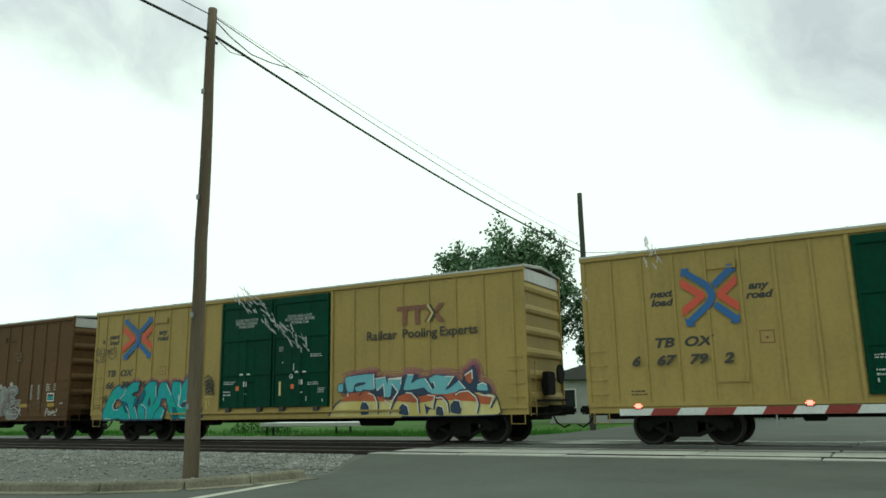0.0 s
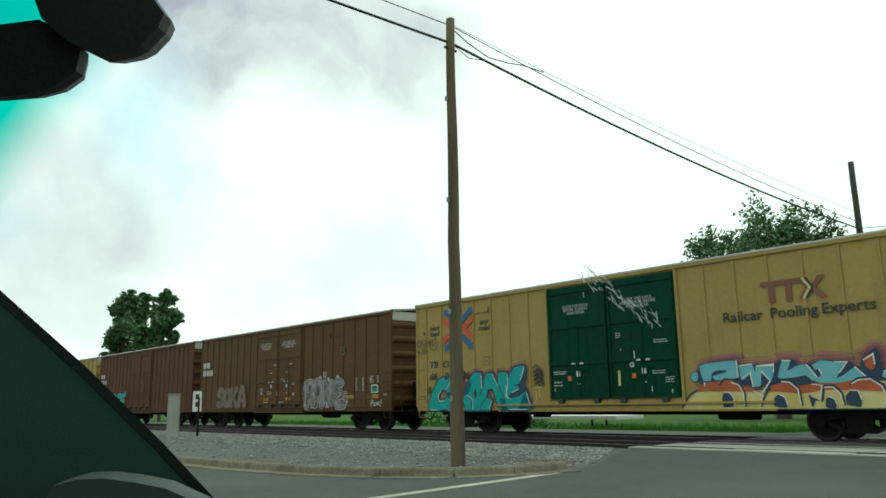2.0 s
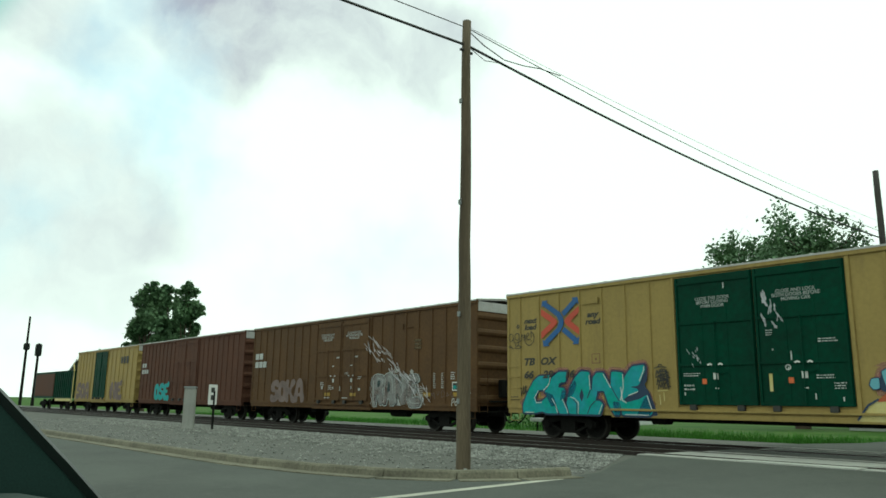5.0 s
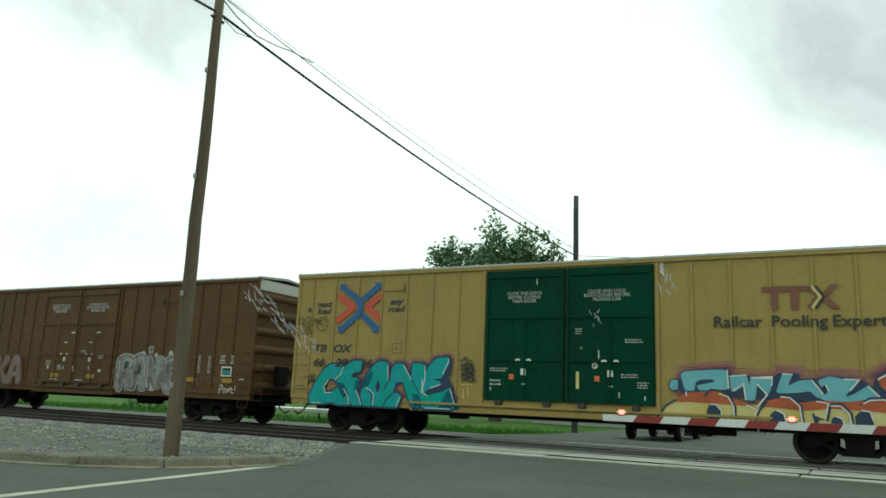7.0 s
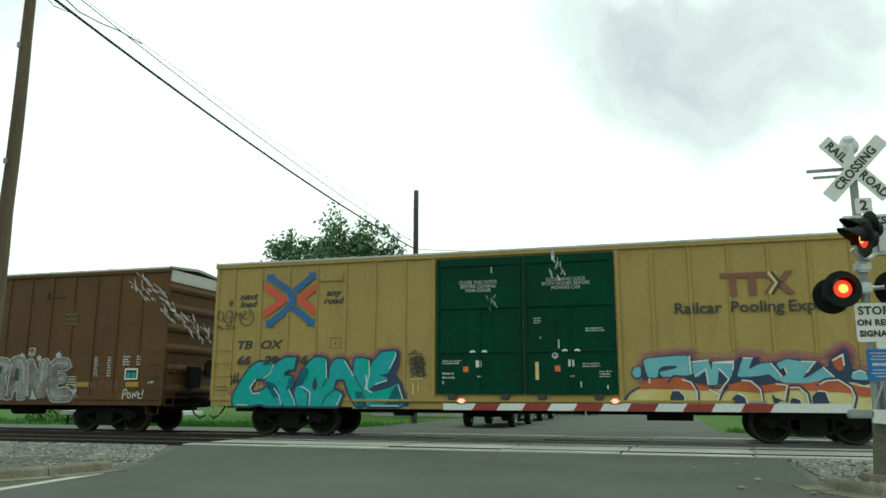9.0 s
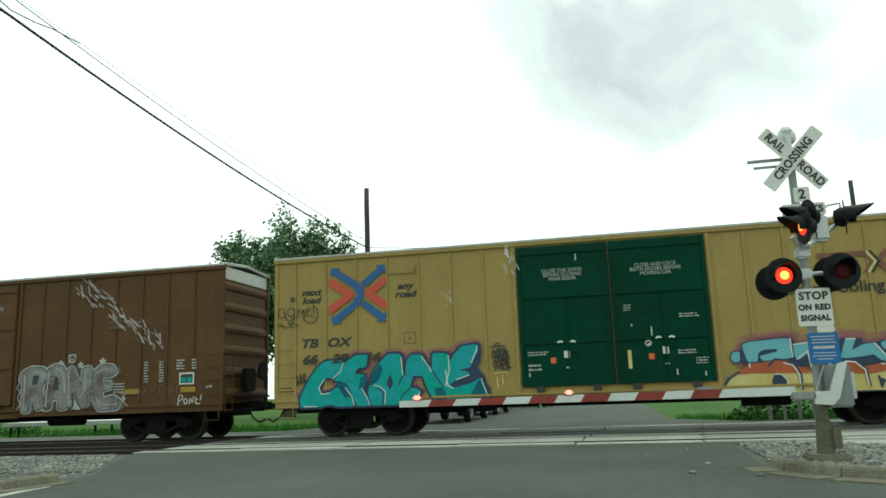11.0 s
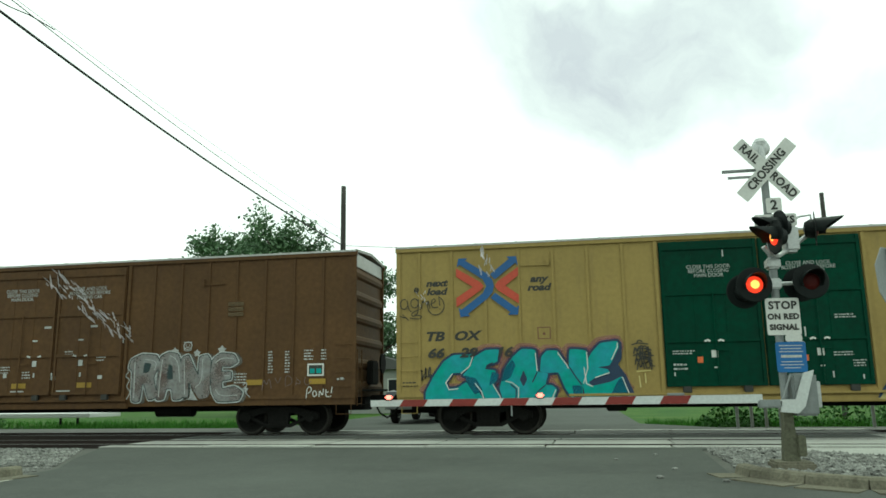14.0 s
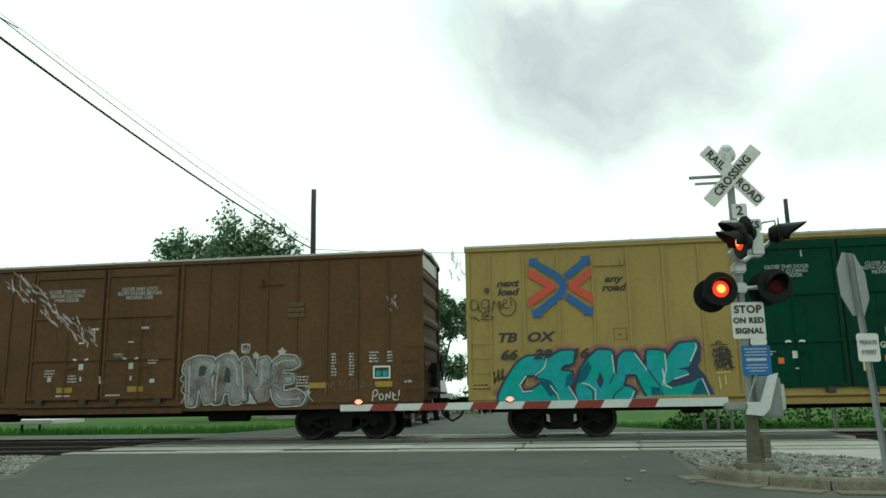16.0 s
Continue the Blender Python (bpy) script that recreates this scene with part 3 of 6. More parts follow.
def truck(car, x):
    """Three-piece freight truck: two cast side frames, bolster, springs and two wheelsets."""
    root = new("truck")
    root.parent, root.matrix_basis = car, pose(x, 0, 0)
    for s in (-1, 1):
        bm = bmesh.new()
        y0, y1 = s * 1.07 - 0.07, s * 1.07 + 0.07
        prism(bm, [(-1.12, 0.40), (-1.12, 0.56), (-0.95, 0.62), (-0.45, 0.74), (0.45, 0.74), (0.95, 0.62), (1.12, 0.56), (1.12, 0.40), (0.80, 0.42), (0.62, 0.52), (0.36, 0.58), (0.30, 0.56), (0.28, 0.26), (-0.28, 0.26),
                   (-0.30, 0.56), (-0.36, 0.58), (-0.62, 0.52), (-0.80, 0.42)], y0, y1)
        prism(bm, [(-0.80, 0.42), (-0.34, 0.20), (0.34, 0.20), (0.80, 0.42), (0.70, 0.46), (0.28, 0.28), (-0.28, 0.28), (-0.70, 0.46)], y0 + 0.02, y1 - 0.02)
        part("side_frame", bm, M_UNDER, root)
        bm = bmesh.new()
        for k in (-0.17, 0, 0.17):
            rod(bm, (k, s * 1.07, 0.27), (k, s * 1.07, 0.52), 0.075, seg=8)
        part("spring_group", bm, M_UNDER, root)
        for k in (-0.889, 0.889):
            bm = bmesh.new()
            rod(bm, (k, s * 1.0, 0.46), (k, s * 1.17, 0.46), 0.12, seg=12)
            part("bearing_cap", bm, M_UNDER, root)
    bm = bmesh.new()
    box(bm, -0.2, 0.2, -1.12, 1.12, 0.5, 0.78, 0.03)
    box(bm, -0.25, 0.25, -0.3, 0.3, 0.7, 0.95)
    part("bolster", bm, M_UNDER, root)
    for k in (-0.889, 0.889):
        w = part("wheelset", WHEELSET, None, root, at=pose(k, 0, 0.461))
        WHEELS.append((w, k))


def stencil(parent, txt, x, z, size, material=None, width=1.0, shear=0.0, y=SIDE - 0.004, bold=0.0, name="lettering"):
    return part(name, letters(txt, size, material or M_BLACK, width, shear, bold), None, parent, at=facing(x, y, z))


def bars(parent, x, z, rows, w, h, material, y, seed=1):
    """Stencilled lines too small to read."""
    rng = random.Random(seed)
    bm = bmesh.new()
    for i in range(rows):
        cx = x
        end = x + w * rng.uniform(0.75, 1)
        while cx < end:
            n = rng.uniform(0.02, 0.09)
            box(bm, cx, min(cx + n, end), y - 0.002, y, z - i * h * 2.0, z - i * h * 2.0 + h * rng.uniform(0.7, 1.0))
            cx += n + rng.uniform(0.012, 0.03)
    return tagged(part("small_stencil", bm, material, parent), kind="stuff")


def boxcar(label, length, body, door, posts, door_x, group="freight cars of the train", ribs=6, sill_deep=True):
    car = thing("boxcar", label, "freight car", group=group)
    d0, d1 = door_x
    bm = bmesh.new()
    box(bm, 0.08, length - 0.08, SIDE, FAR, 0.98, EAVE)
    # lower sill between the trucks
    box(bm, 0.02, length - 0.02, SIDE + 0.004, SIDE + 0.09, 0.79, 0.98)
    part("body", bm, body, car)
    for x in (0, length - 0.081):
        for yy in (SIDE, FAR - 0.05):
            bm = bmesh.new()
            box(bm, x, x + 0.081, yy, yy + 0.05, 0.98, EAVE)
            part("corner_post", bm, body, car)
    # roof: shallow gable with cross seams and eaves
    bm = bmesh.new()
    for s in (-1.63, 1.29):
        vs = [(-0.01, s, EAVE + 0.002), (length + 0.01, s, EAVE + 0.002), (length + 0.01, -0.17, EAVE + 0.12), (-0.01, -0.17, EAVE + 0.12)]
        lo = [bm.verts.new(v) for v in vs]
        hi = [bm.verts.new((x, y, z + 0.05)) for x, y, z in vs]
        bm.faces.new(lo); bm.faces.new(hi)
        for k in range(4):
            bm.faces.new((lo[k], lo[(k + 1) % 4], hi[(k + 1) % 4], hi[k]))
    n = int(length / 1.05)
    for k in range(n + 1):
        x = length * k / n
        for s in (-1.6, 1.26):
            rod(bm, (x, s, EAVE + 0.05), (x, -0.17, EAVE + 0.175), 0.028, seg=5)
    part("roof", bm, M_GALV, car, "galvanised ribbed roof")
    bm = bmesh.new()
    box(bm, -0.03, length + 0.03, SIDE - 0.06, SIDE + 0.05, EAVE - 0.10, EAVE + 0.04, 0.012)
    box(bm, -0.03, length + 0.03, FAR - 0.05, FAR + 0.06, EAVE - 0.10, EAVE + 0.04, 0.012)
    part("eave_rail", bm, body, car)
    bm = bmesh.new()
    box(bm, 0, length, SIDE - 0.035, SIDE - 0.002, 0.94, 1.06, 0.01)
    part("side_sill", bm, body, car)
    # outside posts
    bm = bmesh.new()
    prism(bm, [(-0.055, 1.06), (-0.055, EAVE - 0.10), (0.055, EAVE - 0.10), (0.055, 1.06)], SIDE - 0.003, SIDE)
    prism(bm, [(-0.03, 1.062), (-0.03, EAVE - 0.102), (0.03, EAVE - 0.102), (0.03, 1.062)], SIDE - 0.033, SIDE - 0.002)
    post = mesh_of("side_post", bm, body)
    for x in posts:
        part("side_post", post, None, car, at=pose(x, 0, 0))
    for x in (0.05, length - 0.05):
        bm = bmesh.new()
        box(bm, x - 0.06, x + 0.06, SIDE - 0.025, SIDE + 0.02, 0.98, EAVE - 0.1, 0.01)
        part("corner_post", bm, body, car)
    for x in (d0 - 0.06, d1 + 0.06):
        bm = bmesh.new()
        box(bm, x - 0.05, x + 0.05, SIDE - 0.05, SIDE, 0.98, EAVE - 0.1, 0.012)
        part("door_post", bm, body, car)
    # two plug door leaves with pressed panels
    mid = (d0 + d1) / 2
    for a, b in ((d0 + 0.02, mid - 0.012), (mid + 0.012, d1 - 0.02)):
        bm = bmesh.new()
        z0, z1 = 1.12, EAVE - 0.14
        box(bm, a, b, SIDE - 0.055, SIDE + 0.01, z0, z1, 0.012)
        for z in (1.17, 2.2, 3.34, 4.46):
            box(bm, a + 0.02, b - 0.02, SIDE - 0.095, SIDE - 0.053, z - 0.045, z + 0.045, 0.012)
        for k in range(4):
            x = a + 0.06 + (b - a - 0.12) * k / 3
            d = 0.088 if k in (0, 3) else 0.064
            box(bm, x - 0.035, x + 0.035, SIDE - d, SIDE - 0.053, z0 + 0.02, z1 - 0.02, 0.004)
        leaf = part("door_leaf", bm, door, car)
        bm = bmesh.new()
        xr = a + (b - a) * 0.52
        rod(bm, (xr, SIDE - 0.115, z0 + 0.02), (xr, SIDE - 0.115, 3.36), 0.018, seg=8)
        box(bm, xr - 0.03, xr + 0.28, SIDE - 0.135, SIDE - 0.11, 1.96, 2.0)
        part("lock_bar", bm, door, leaf)
        for k in (0.2, 0.8):
            bm = bmesh.new()
            x = a + (b - a) * k
            box(bm, x - 0.10, x + 0.10, SIDE - 0.15, SIDE - 0.05, 0.98, 1.13, 0.015)
            part("door_roller", bm, M_BLACK, leaf)
    # door rail and deep sill below the doors
    bm = bmesh.new()
    box(bm, d0 - 2.3 if sill_deep else d0 - 0.2, d1 + 2.6 if sill_deep else d1 + 0.2, SIDE - 0.12, SIDE - 0.036, 0.93, 0.99, 0.01)
    box(bm, d0 - 2.3 if sill_deep else d0 - 0.2, d1 + 2.6 if sill_deep else d1 + 0.2, SIDE - 0.05, SIDE + 0.04, 0.74, 0.89, 0.012)
    part("door_track", bm, body, car)
    # corrugated ends
    for corner, s in ((0, -1), (length, 1)):
        x = corner - s * 0.08
        for k in range(ribs):
            bm = bmesh.new()
            z = 1.25 + (4.25 - 1.25) * k / (ribs - 1)
            prof = [(x, z - 0.15), (x + s * 0.05, z - 0.09), (x + s * 0.065, z), (x + s * 0.03, z + 0.10), (x, z + 0.13)]
            prism(bm, prof, SIDE + 0.06, FAR - 0.06)
            part("end_rib", bm, body, car)
        bm = bmesh.new()
        box(bm, min(x, x + s * 0.03), max(x, x + s * 0.03), SIDE + 0.02, FAR - 0.02, 4.42, EAVE, 0.008)
        part("end_plate", bm, M_GALV, car, "pale galvanised top of the car end")
        bm = bmesh.new()
        for yy in (SIDE + 0.12, SIDE + 0.52):
            rod(bm, (x + s * 0.09, yy, 0.75), (x + s * 0.09, yy, 2.2), 0.014, seg=6)
        for k in range(5):
            rod(bm, (x + s * 0.09, SIDE + 0.12, 0.8 + 0.32 * k), (x + s * 0.09, SIDE + 0.52, 0.8 + 0.32 * k), 0.011, seg=6)
        part("end_ladder", bm, body, car)
        # brake gear in plain black boxes, added to stand for shade on the lower end
        bm = bmesh.new()
        box(bm, min(x + s * 0.07, x + s * 0.30), max(x + s * 0.07, x + s * 0.30), SIDE + 0.6, 0.9, 1.12, 1.18, 0.01)
        box(bm, min(x + s * 0.07, x + s * 0.24), max(x + s * 0.07, x + s * 0.24), -0.5, 0.1, 1.3, 1.95, 0.03)
        rod(bm, (x + s * 0.22, 0.5, 1.9), (x + s * 0.27, 0.5, 1.9), 0.28, seg=18)
        part("end_gear_shade", bm, M_UNDER, car, "black brake gear shapes added to darken the shaded lower car end")
        x = corner
        xs = x - s * 0.32
        for k in range(4):
            z = 1.25 + 0.36 * k
            bm = bmesh.new()
            tube(bm, [(xs - 0.21, SIDE, z), (xs - 0.21, SIDE - 0.075, z), (xs + 0.21, SIDE - 0.075, z), (xs + 0.21, SIDE, z)], 0.011, 6)
            part("grab_iron", bm, body, car)
        bm = bmesh.new()
        tube(bm, [(xs - 0.2, SIDE + 0.02, 0.98), (xs - 0.2, SIDE + 0.02, 0.55), (xs + 0.2, SIDE + 0.02, 0.55), (xs + 0.2, SIDE + 0.02, 0.98)], 0.014, 6)
        part("sill_step", bm, body, car)
        bm = bmesh.new()
        box(bm, min(x, x + s * 0.42), max(x, x + s * 0.42), -0.18, 0.18, 0.72, 1.02, 0.02)
        box(bm, min(x + s * 0.4, x + s * 0.74), max(x + s * 0.4, x + s * 0.74), -0.13, 0.13, 0.75, 0.98, 0.05)
        tube(bm, [(x + s * 0.2, -0.4, 0.8), (x + s * 0.35, -0.45, 0.55), (x + s * 0.55, -0.45, 0.42), (x + s * 0.72, -0.4, 0.5)], 0.025, 8)
        tube(bm, [(x + s * 0.1, SIDE + 0.1, 0.78), (x + s * 0.45, -0.6, 0.8), (x + s * 0.45, -0.2, 0.85)], 0.016, 6)
        part("coupler", bm, M_UNDER, car)
    # under the floor
    bm = bmesh.new()
    box(bm, 0.1, length - 0.1, -0.35, 0.35, 0.62, 0.98)
    for k in range(9):
        x = length * (k + 0.5) / 9
        box(bm, x - 0.06, x + 0.06, SIDE + 0.1, FAR - 0.1, 0.80, 0.98)
    part("underframe", bm, M_UNDER, car)
    bm = bmesh.new()
    rod(bm, (d1 + 0.6, -0.7, 0.66), (d1 + 1.7, -0.7, 0.66), 0.17, seg=14)
    box(bm, d0 - 1.4, d0 - 0.9, -0.9, -0.5, 0.55, 0.85, 0.03)
    tube(bm, [(1.2, -0.9, 0.72), (length - 1.2, -0.9, 0.72)], 0.016, 6)
    part("brake_gear", bm, M_UNDER, car)
    for x in (2.27, length - 2.27):
        truck(car, x)
    return car


def door_stencils(car, d0, d1, seed):
    y = SIDE - 0.0665
    m = (d0 + d1) / 2
    stencil(car, "CLOSE THIS DOOR\nBEFORE CLOSING\nMAIN DOOR", (d0 + m) / 2, 3.88, 0.125, M_STENCIL, 0.95, y=y)
    stencil(car, "CLOSE AND LOCK\nBOTH DOORS BEFORE\nMOVING CAR", (d1 + m) / 2 - 0.05, 3.88, 0.125, M_STENCIL, 0.95, y=y)
    bars(car, d0 + 0.2, 1.95, 2, 0.6, 0.03, M_STENCIL, y, seed)
    bars(car, d0 + 0.2, 1.62, 2, 0.35, 0.05, M_STENCIL, y, seed + 1)
    bars(car, m + 0.28, 3.0, 3, 0.2, 0.03, M_STENCIL, y, seed + 2)
    bars(car, d1 - 0.75, 2.72, 2, 0.5, 0.03, M_STENCIL, y, seed + 3)
    bars(car, d1 - 0.85, 1.85, 2, 0.55, 0.03, M_STENCIL, y, seed + 4)
    bars(car, d1 - 0.45, 1.66, 3, 0.3, 0.03, M_STENCIL, y, seed + 5)
    for q, x in ((0, d0 + 0.75), (1, m + 0.78)):
        bm = bmesh.new()
        box(bm, x + 0.01, x + 0.14, y - 0.003, y, 1.68, 1.82)
        part("warning_label", bm, M_ORANGE, car)
        bm = bmesh.new()
        box(bm, x + 0.34, x + 0.49, y - 0.003, y, 1.80, 1.97)
        part("white_placard", bm, M_WHITE, car)
        for s in (-1, 1):
            bm = bmesh.new()
            prism(bm, [(x + 0.42 + s * 0.08, 2.20), (x + 0.42 + s * 0.15, 2.235), (x + 0.42 + s * 0.23, 2.20), (x + 0.42 + s * 0.21, 2.16), (x + 0.42 + s * 0.15, 2.19), (x + 0.42 + s * 0.10, 2.165)], SIDE - 0.099, SIDE - 0.0955)
            part("door_mark", bm, M_WHITE, car)
        bm = bmesh.new()
        box(bm, x + 0.38, x + 0.48, y - 0.003, y, 1.55, 1.58)
        part("door_mark", bm, M_WHITE, car)
    bm = bmesh.new()
    box(bm, m + 0.30, m + 0.385, y - 0.003, y, 1.48, 1.92)
    part("yellow_label", bm, M_SYELLOW, car)
    # round mark with a bar, and short paint drips
    part("door_mark", shape([[(0.075 * math.cos(radians(30 * k)), 0.075 * math.sin(radians(30 * k))) for k in range(12)], [(0.045 * math.cos(radians(30 * k)), 0.045 * math.sin(radians(30 * k))) for k in range(12)]], M_STENCIL), None, car, at=facing(m + 0.80, y - 0.002, 2.07))
    for k, (x, z, h) in enumerate(((m + 0.81, 2.05, 0.05), (d0 + 0.22, 1.42, 0.09), (m + 1.42, 1.36, 0.14), (d1 - 0.26, 1.30, 0.10), (m + 0.90, 2.34, 0.26), (d0 + 1.52, 4.30, 0.16), (m + 0.44, 2.52, 0.05))):
        bm = bmesh.new()
        box(bm, x - 0.016, x + 0.016, y - 0.004, y, z - h / 2, z + h / 2)
        part("door_mark", bm, M_STENCIL, car)


def stroke(pts, w, end=0.0):
    """Outline of a bent bar of width w, with flared ends."""
    left, right = [], []
    n = len(pts)
    for i, p in enumerate(pts):
        p = Vector(p)
        u = (Vector(pts[min(i + 1, n - 1)]) - Vector(pts[max(i - 1, 0)])).normalized()
        m = Vector((-u.y, u.x)) * w / 2
        if 0 < i < n - 1:
            v = (Vector(pts[i + 1]) - p).normalized()
            m = m / max(0.4, abs(Vector((-v.y, v.x)).dot(m.normalized())))
        left.append(p + m)
        right.append(p - m)
        if end and i == n - 1:
            left += [p + m * (1 + end), p + u * w * 0.35 + m * (1 + end)]
            right += [p - m * (1 + end), p + u * w * 0.35 - m * (1 + end)]
    return [tuple(v) for v in left] + [tuple(v) for v in reversed(right)]


def crossed_arrows(car, x, z, kx, kz):
    """Blue and red bent bars that form a cross."""
    y = SIDE - 0.037
    blue = [[(-0.92, 1.0), (-0.62, 1.0), (-0.70, 0.92), (0.0, 0.44), (0.17, 0.22), (0.22, 0.0), (0.17, -0.22), (0.0, -0.44), (-0.64, -0.94), (-0.56, -1.02), (-0.88, -1.04), (-0.93, -0.72), (-0.84, -0.80), (-0.14, -0.24), (-0.03, 0.0), (-0.14, 0.24), (-0.88, 0.78), (-0.97, 0.70)],
            [(0.10, 0.40), (0.72, 0.92), (0.64, 1.0), (0.95, 1.0), (1.0, 0.68), (0.91, 0.76), (0.25, 0.22)], [(0.10, -0.42), (0.72, -0.93), (0.64, -1.02), (0.96, -1.02), (1.0, -0.70), (0.91, -0.78), (0.25, -0.24)]]
    red = [[(-1.0, 0.66), (-0.20, 0.13), (-0.11, 0.0), (-0.20, -0.13), (-1.0, -0.70), (-1.0, -0.38), (-0.46, -0.01), (-1.0, 0.36)],
           [(1.0, 0.62), (0.33, 0.14), (0.25, 0.0), (0.33, -0.15), (1.0, -0.64), (1.0, -0.34), (0.58, -0.01), (1.0, 0.33)]]
    for outs, m, dy in ((red, M_RED, 0), (blue, M_BLUE, 0.004)):
        for i, o in enumerate(outs):
            part("painted_emblem", shape([[(a * kx, b * kz) for a, b in o]], m, smooth=False), None, car, at=facing(x, y - dy - 0.0006 * i, z))


def sprayed(car, glyphs, x, z, sx, sz, fill, edge, y, shine=None, shadow=(0.10, -0.05), lean=0.0):
    """Bubble letters: dark edge with a shadow, fill and a thin highlight."""
    for i, g in enumerate(glyphs):
        o = [[((a + lean * b) * sx, b * sz) for a, b in ring] for ring in g]
        back = [[(a + shadow[0], b + shadow[1]) for a, b in ring] for ring in o[:1]]
        d = 0.0012 * i
        part("sprayed_shadow", shape(back, edge, 0.035), None, car, at=facing(x, y - d, z))
        part("sprayed_edge", shape(o[:1], edge, 0.05), None, car, at=facing(x, y - 0.004 - d, z))
        if shine:
            part("sprayed_shine", shape(o, shine, 0.022), None, car, at=facing(x, y - 0.008 - d, z))
        part("sprayed_fill", shape(o, fill), None, car, at=facing(x, y - 0.012 - d, z))


# bubble letters in a unit cell: width about 1, height 1
G_O = [[(0.15, 0.9), (0.5, 1.0), (0.85, 0.9), (1.0, 0.45), (0.85, 0.05), (0.5, -0.04), (0.1, 0.05), (0.0, 0.5)], [(0.45, 0.68), (0.36, 0.45), (0.48, 0.25), (0.6, 0.5)]]
G_N = [[(0.0, 0.0), (0.05, 0.95), (0.35, 1.0), (0.62, 0.5), (0.65, 0.98), (0.95, 1.0), (0.98, 0.02), (0.68, 0.0), (0.36, 0.5), (0.32, 0.0)]]
G_E = [[(0.1, 0.0), (0.0, 0.3), (0.1, 0.95), (0.6, 1.0), (1.0, 1.12), (0.95, 0.8), (0.5, 0.76), (0.48, 0.62), (0.8, 0.6), (0.75, 0.42), (0.45, 0.4), (0.5, 0.25), (1.05, 0.25), (1.12, 0.0), (0.6, -0.06)]]
G_R = [[(0.05, 0.0), (0.0, 0.6), (0.1, 1.0), (0.6, 1.05), (0.95, 0.8), (0.75, 0.5), (0.98, 0.05), (0.68, 0.0), (0.45, 0.38), (0.38, 0.0)], [(0.4, 0.82), (0.38, 0.62), (0.58, 0.64), (0.6, 0.8)]]
G_A = [[(0.0, 0.0), (0.1, 0.6), (0.35, 1.05), (0.7, 1.05), (0.92, 0.55), (1.0, 0.0), (0.68, 0.0), (0.62, 0.22), (0.38, 0.22), (0.32, 0.0)], [(0.42, 0.42), (0.58, 0.42), (0.52, 0.68)]]
G_S = [[(0.95, 0.95), (0.4, 1.02), (0.05, 0.8), (0.1, 0.5), (0.55, 0.4), (0.5, 0.28), (0.05, 0.32), (0.0, 0.05), (0.5, -0.04), (0.95, 0.15), (0.98, 0.5), (0.5, 0.62), (0.48, 0.72), (0.92, 0.7)]]
G_K = [[(0.0, 0.0), (0.02, 1.0), (0.32, 1.0), (0.34, 0.65), (0.7, 1.05), (1.05, 0.95), (0.62, 0.5), (1.08, 0.0), (0.7, -0.04), (0.36, 0.36), (0.32, 0.0)]]


def moved(g, dx, dz=0.0, k=1.0):
    return [[(a * k + dx, b * k + dz) for a, b in r] for r in g]


def scrawl(car, x, z, w, h, n, material, seed, y, thick=0.014):
    """A quick tag in one looping line."""
    rng = random.Random(seed)
    bm = bmesh.new()
    pts = []
    steps = n * 22
    f1, f2 = rng.uniform(0.9, 1.2), rng.uniform(1.9, 2.4)
    for i in range(steps):
        t = i / (steps - 1)
        a = t * n * 2 * math.pi
        pts.append(Vector((x + w * t + 0.09 * w * math.sin(a * f1 + 1.2) + 0.04 * w * math.sin(a * f2), 0, z + h * (0.5 + 0.34 * math.sin(a) + 0.16 * math.sin(a * f2 + seed)))))
    last = None
    for i, q in enumerate(pts):
        u = (pts[min(i + 1, steps - 1)] - pts[max(i - 1, 0)]).normalized()
        k = thick * (0.6 + 0.5 * abs(math.sin(i * 0.31)))
        pair = [bm.verts.new((q.x - u.z * k * s, y, q.z + u.x * k * s)) for s in (-1, 1)]
        if last:
            bm.faces.new((last[0], pair[0], pair[1], last[1]))
        last = pair
    part("scrawled_tag", bm, material, car)


def yellow_marks(car, emblem, next_x, any_x, marks, numbers, extras):
    crossed_arrows(car, *emblem)
    z = emblem[1]
    for txt, x, dz in (("next", next_x, 0.12), ("load", next_x, -0.10), ("any", any_x, 0.14), ("road", any_x, -0.08)):
        stencil(car, txt, x, z + dz, 0.24, M_BLACK, 1.25, 0.25, bold=0.011)
    for txt, x in marks:
        stencil(car, txt, x, 2.46, 0.32, M_BLACK, 1.3, 0.25, bold=0.013)
    for txt, x in numbers:
        stencil(car, txt, x, 2.03, 0.32, M_BLACK, 1.3, 0.25, y=SIDE - 0.075, bold=0.013)
    for x, zz in extras:
        bm = bmesh.new()
        box(bm, x - 0.36, x + 0.36, SIDE - 0.05, SIDE - 0.03, zz - 0.02, zz + 0.02)
        box(bm, x + 0.28, x + 0.36, SIDE - 0.08, SIDE - 0.03, zz - 0.04, zz + 0.16, 0.01)
        part("tack_board", bm, M_YELLOW, car)
    bm = bmesh.new()
    fx = any_x + 0.1
    for p in ((fx - 0.16, fx + 0.16, 2.62, 2.64), (fx - 0.16, fx + 0.16, 2.34, 2.36), (fx - 0.16, fx - 0.14, 2.36, 2.62), (fx + 0.14, fx + 0.16, 2.36, 2.62), (fx - 0.03, fx + 0.03, 2.44, 2.5)):
        box(bm, p[0], p[1], SIDE - 0.006, SIDE - 0.002, p[2], p[3])
    part("stencil_frame", bm, M_MAROON, car)
    bars(car, next_x - 0.9, 1.30, 2, 0.45, 0.04, M_BLACK, SIDE - 0.004, 3)


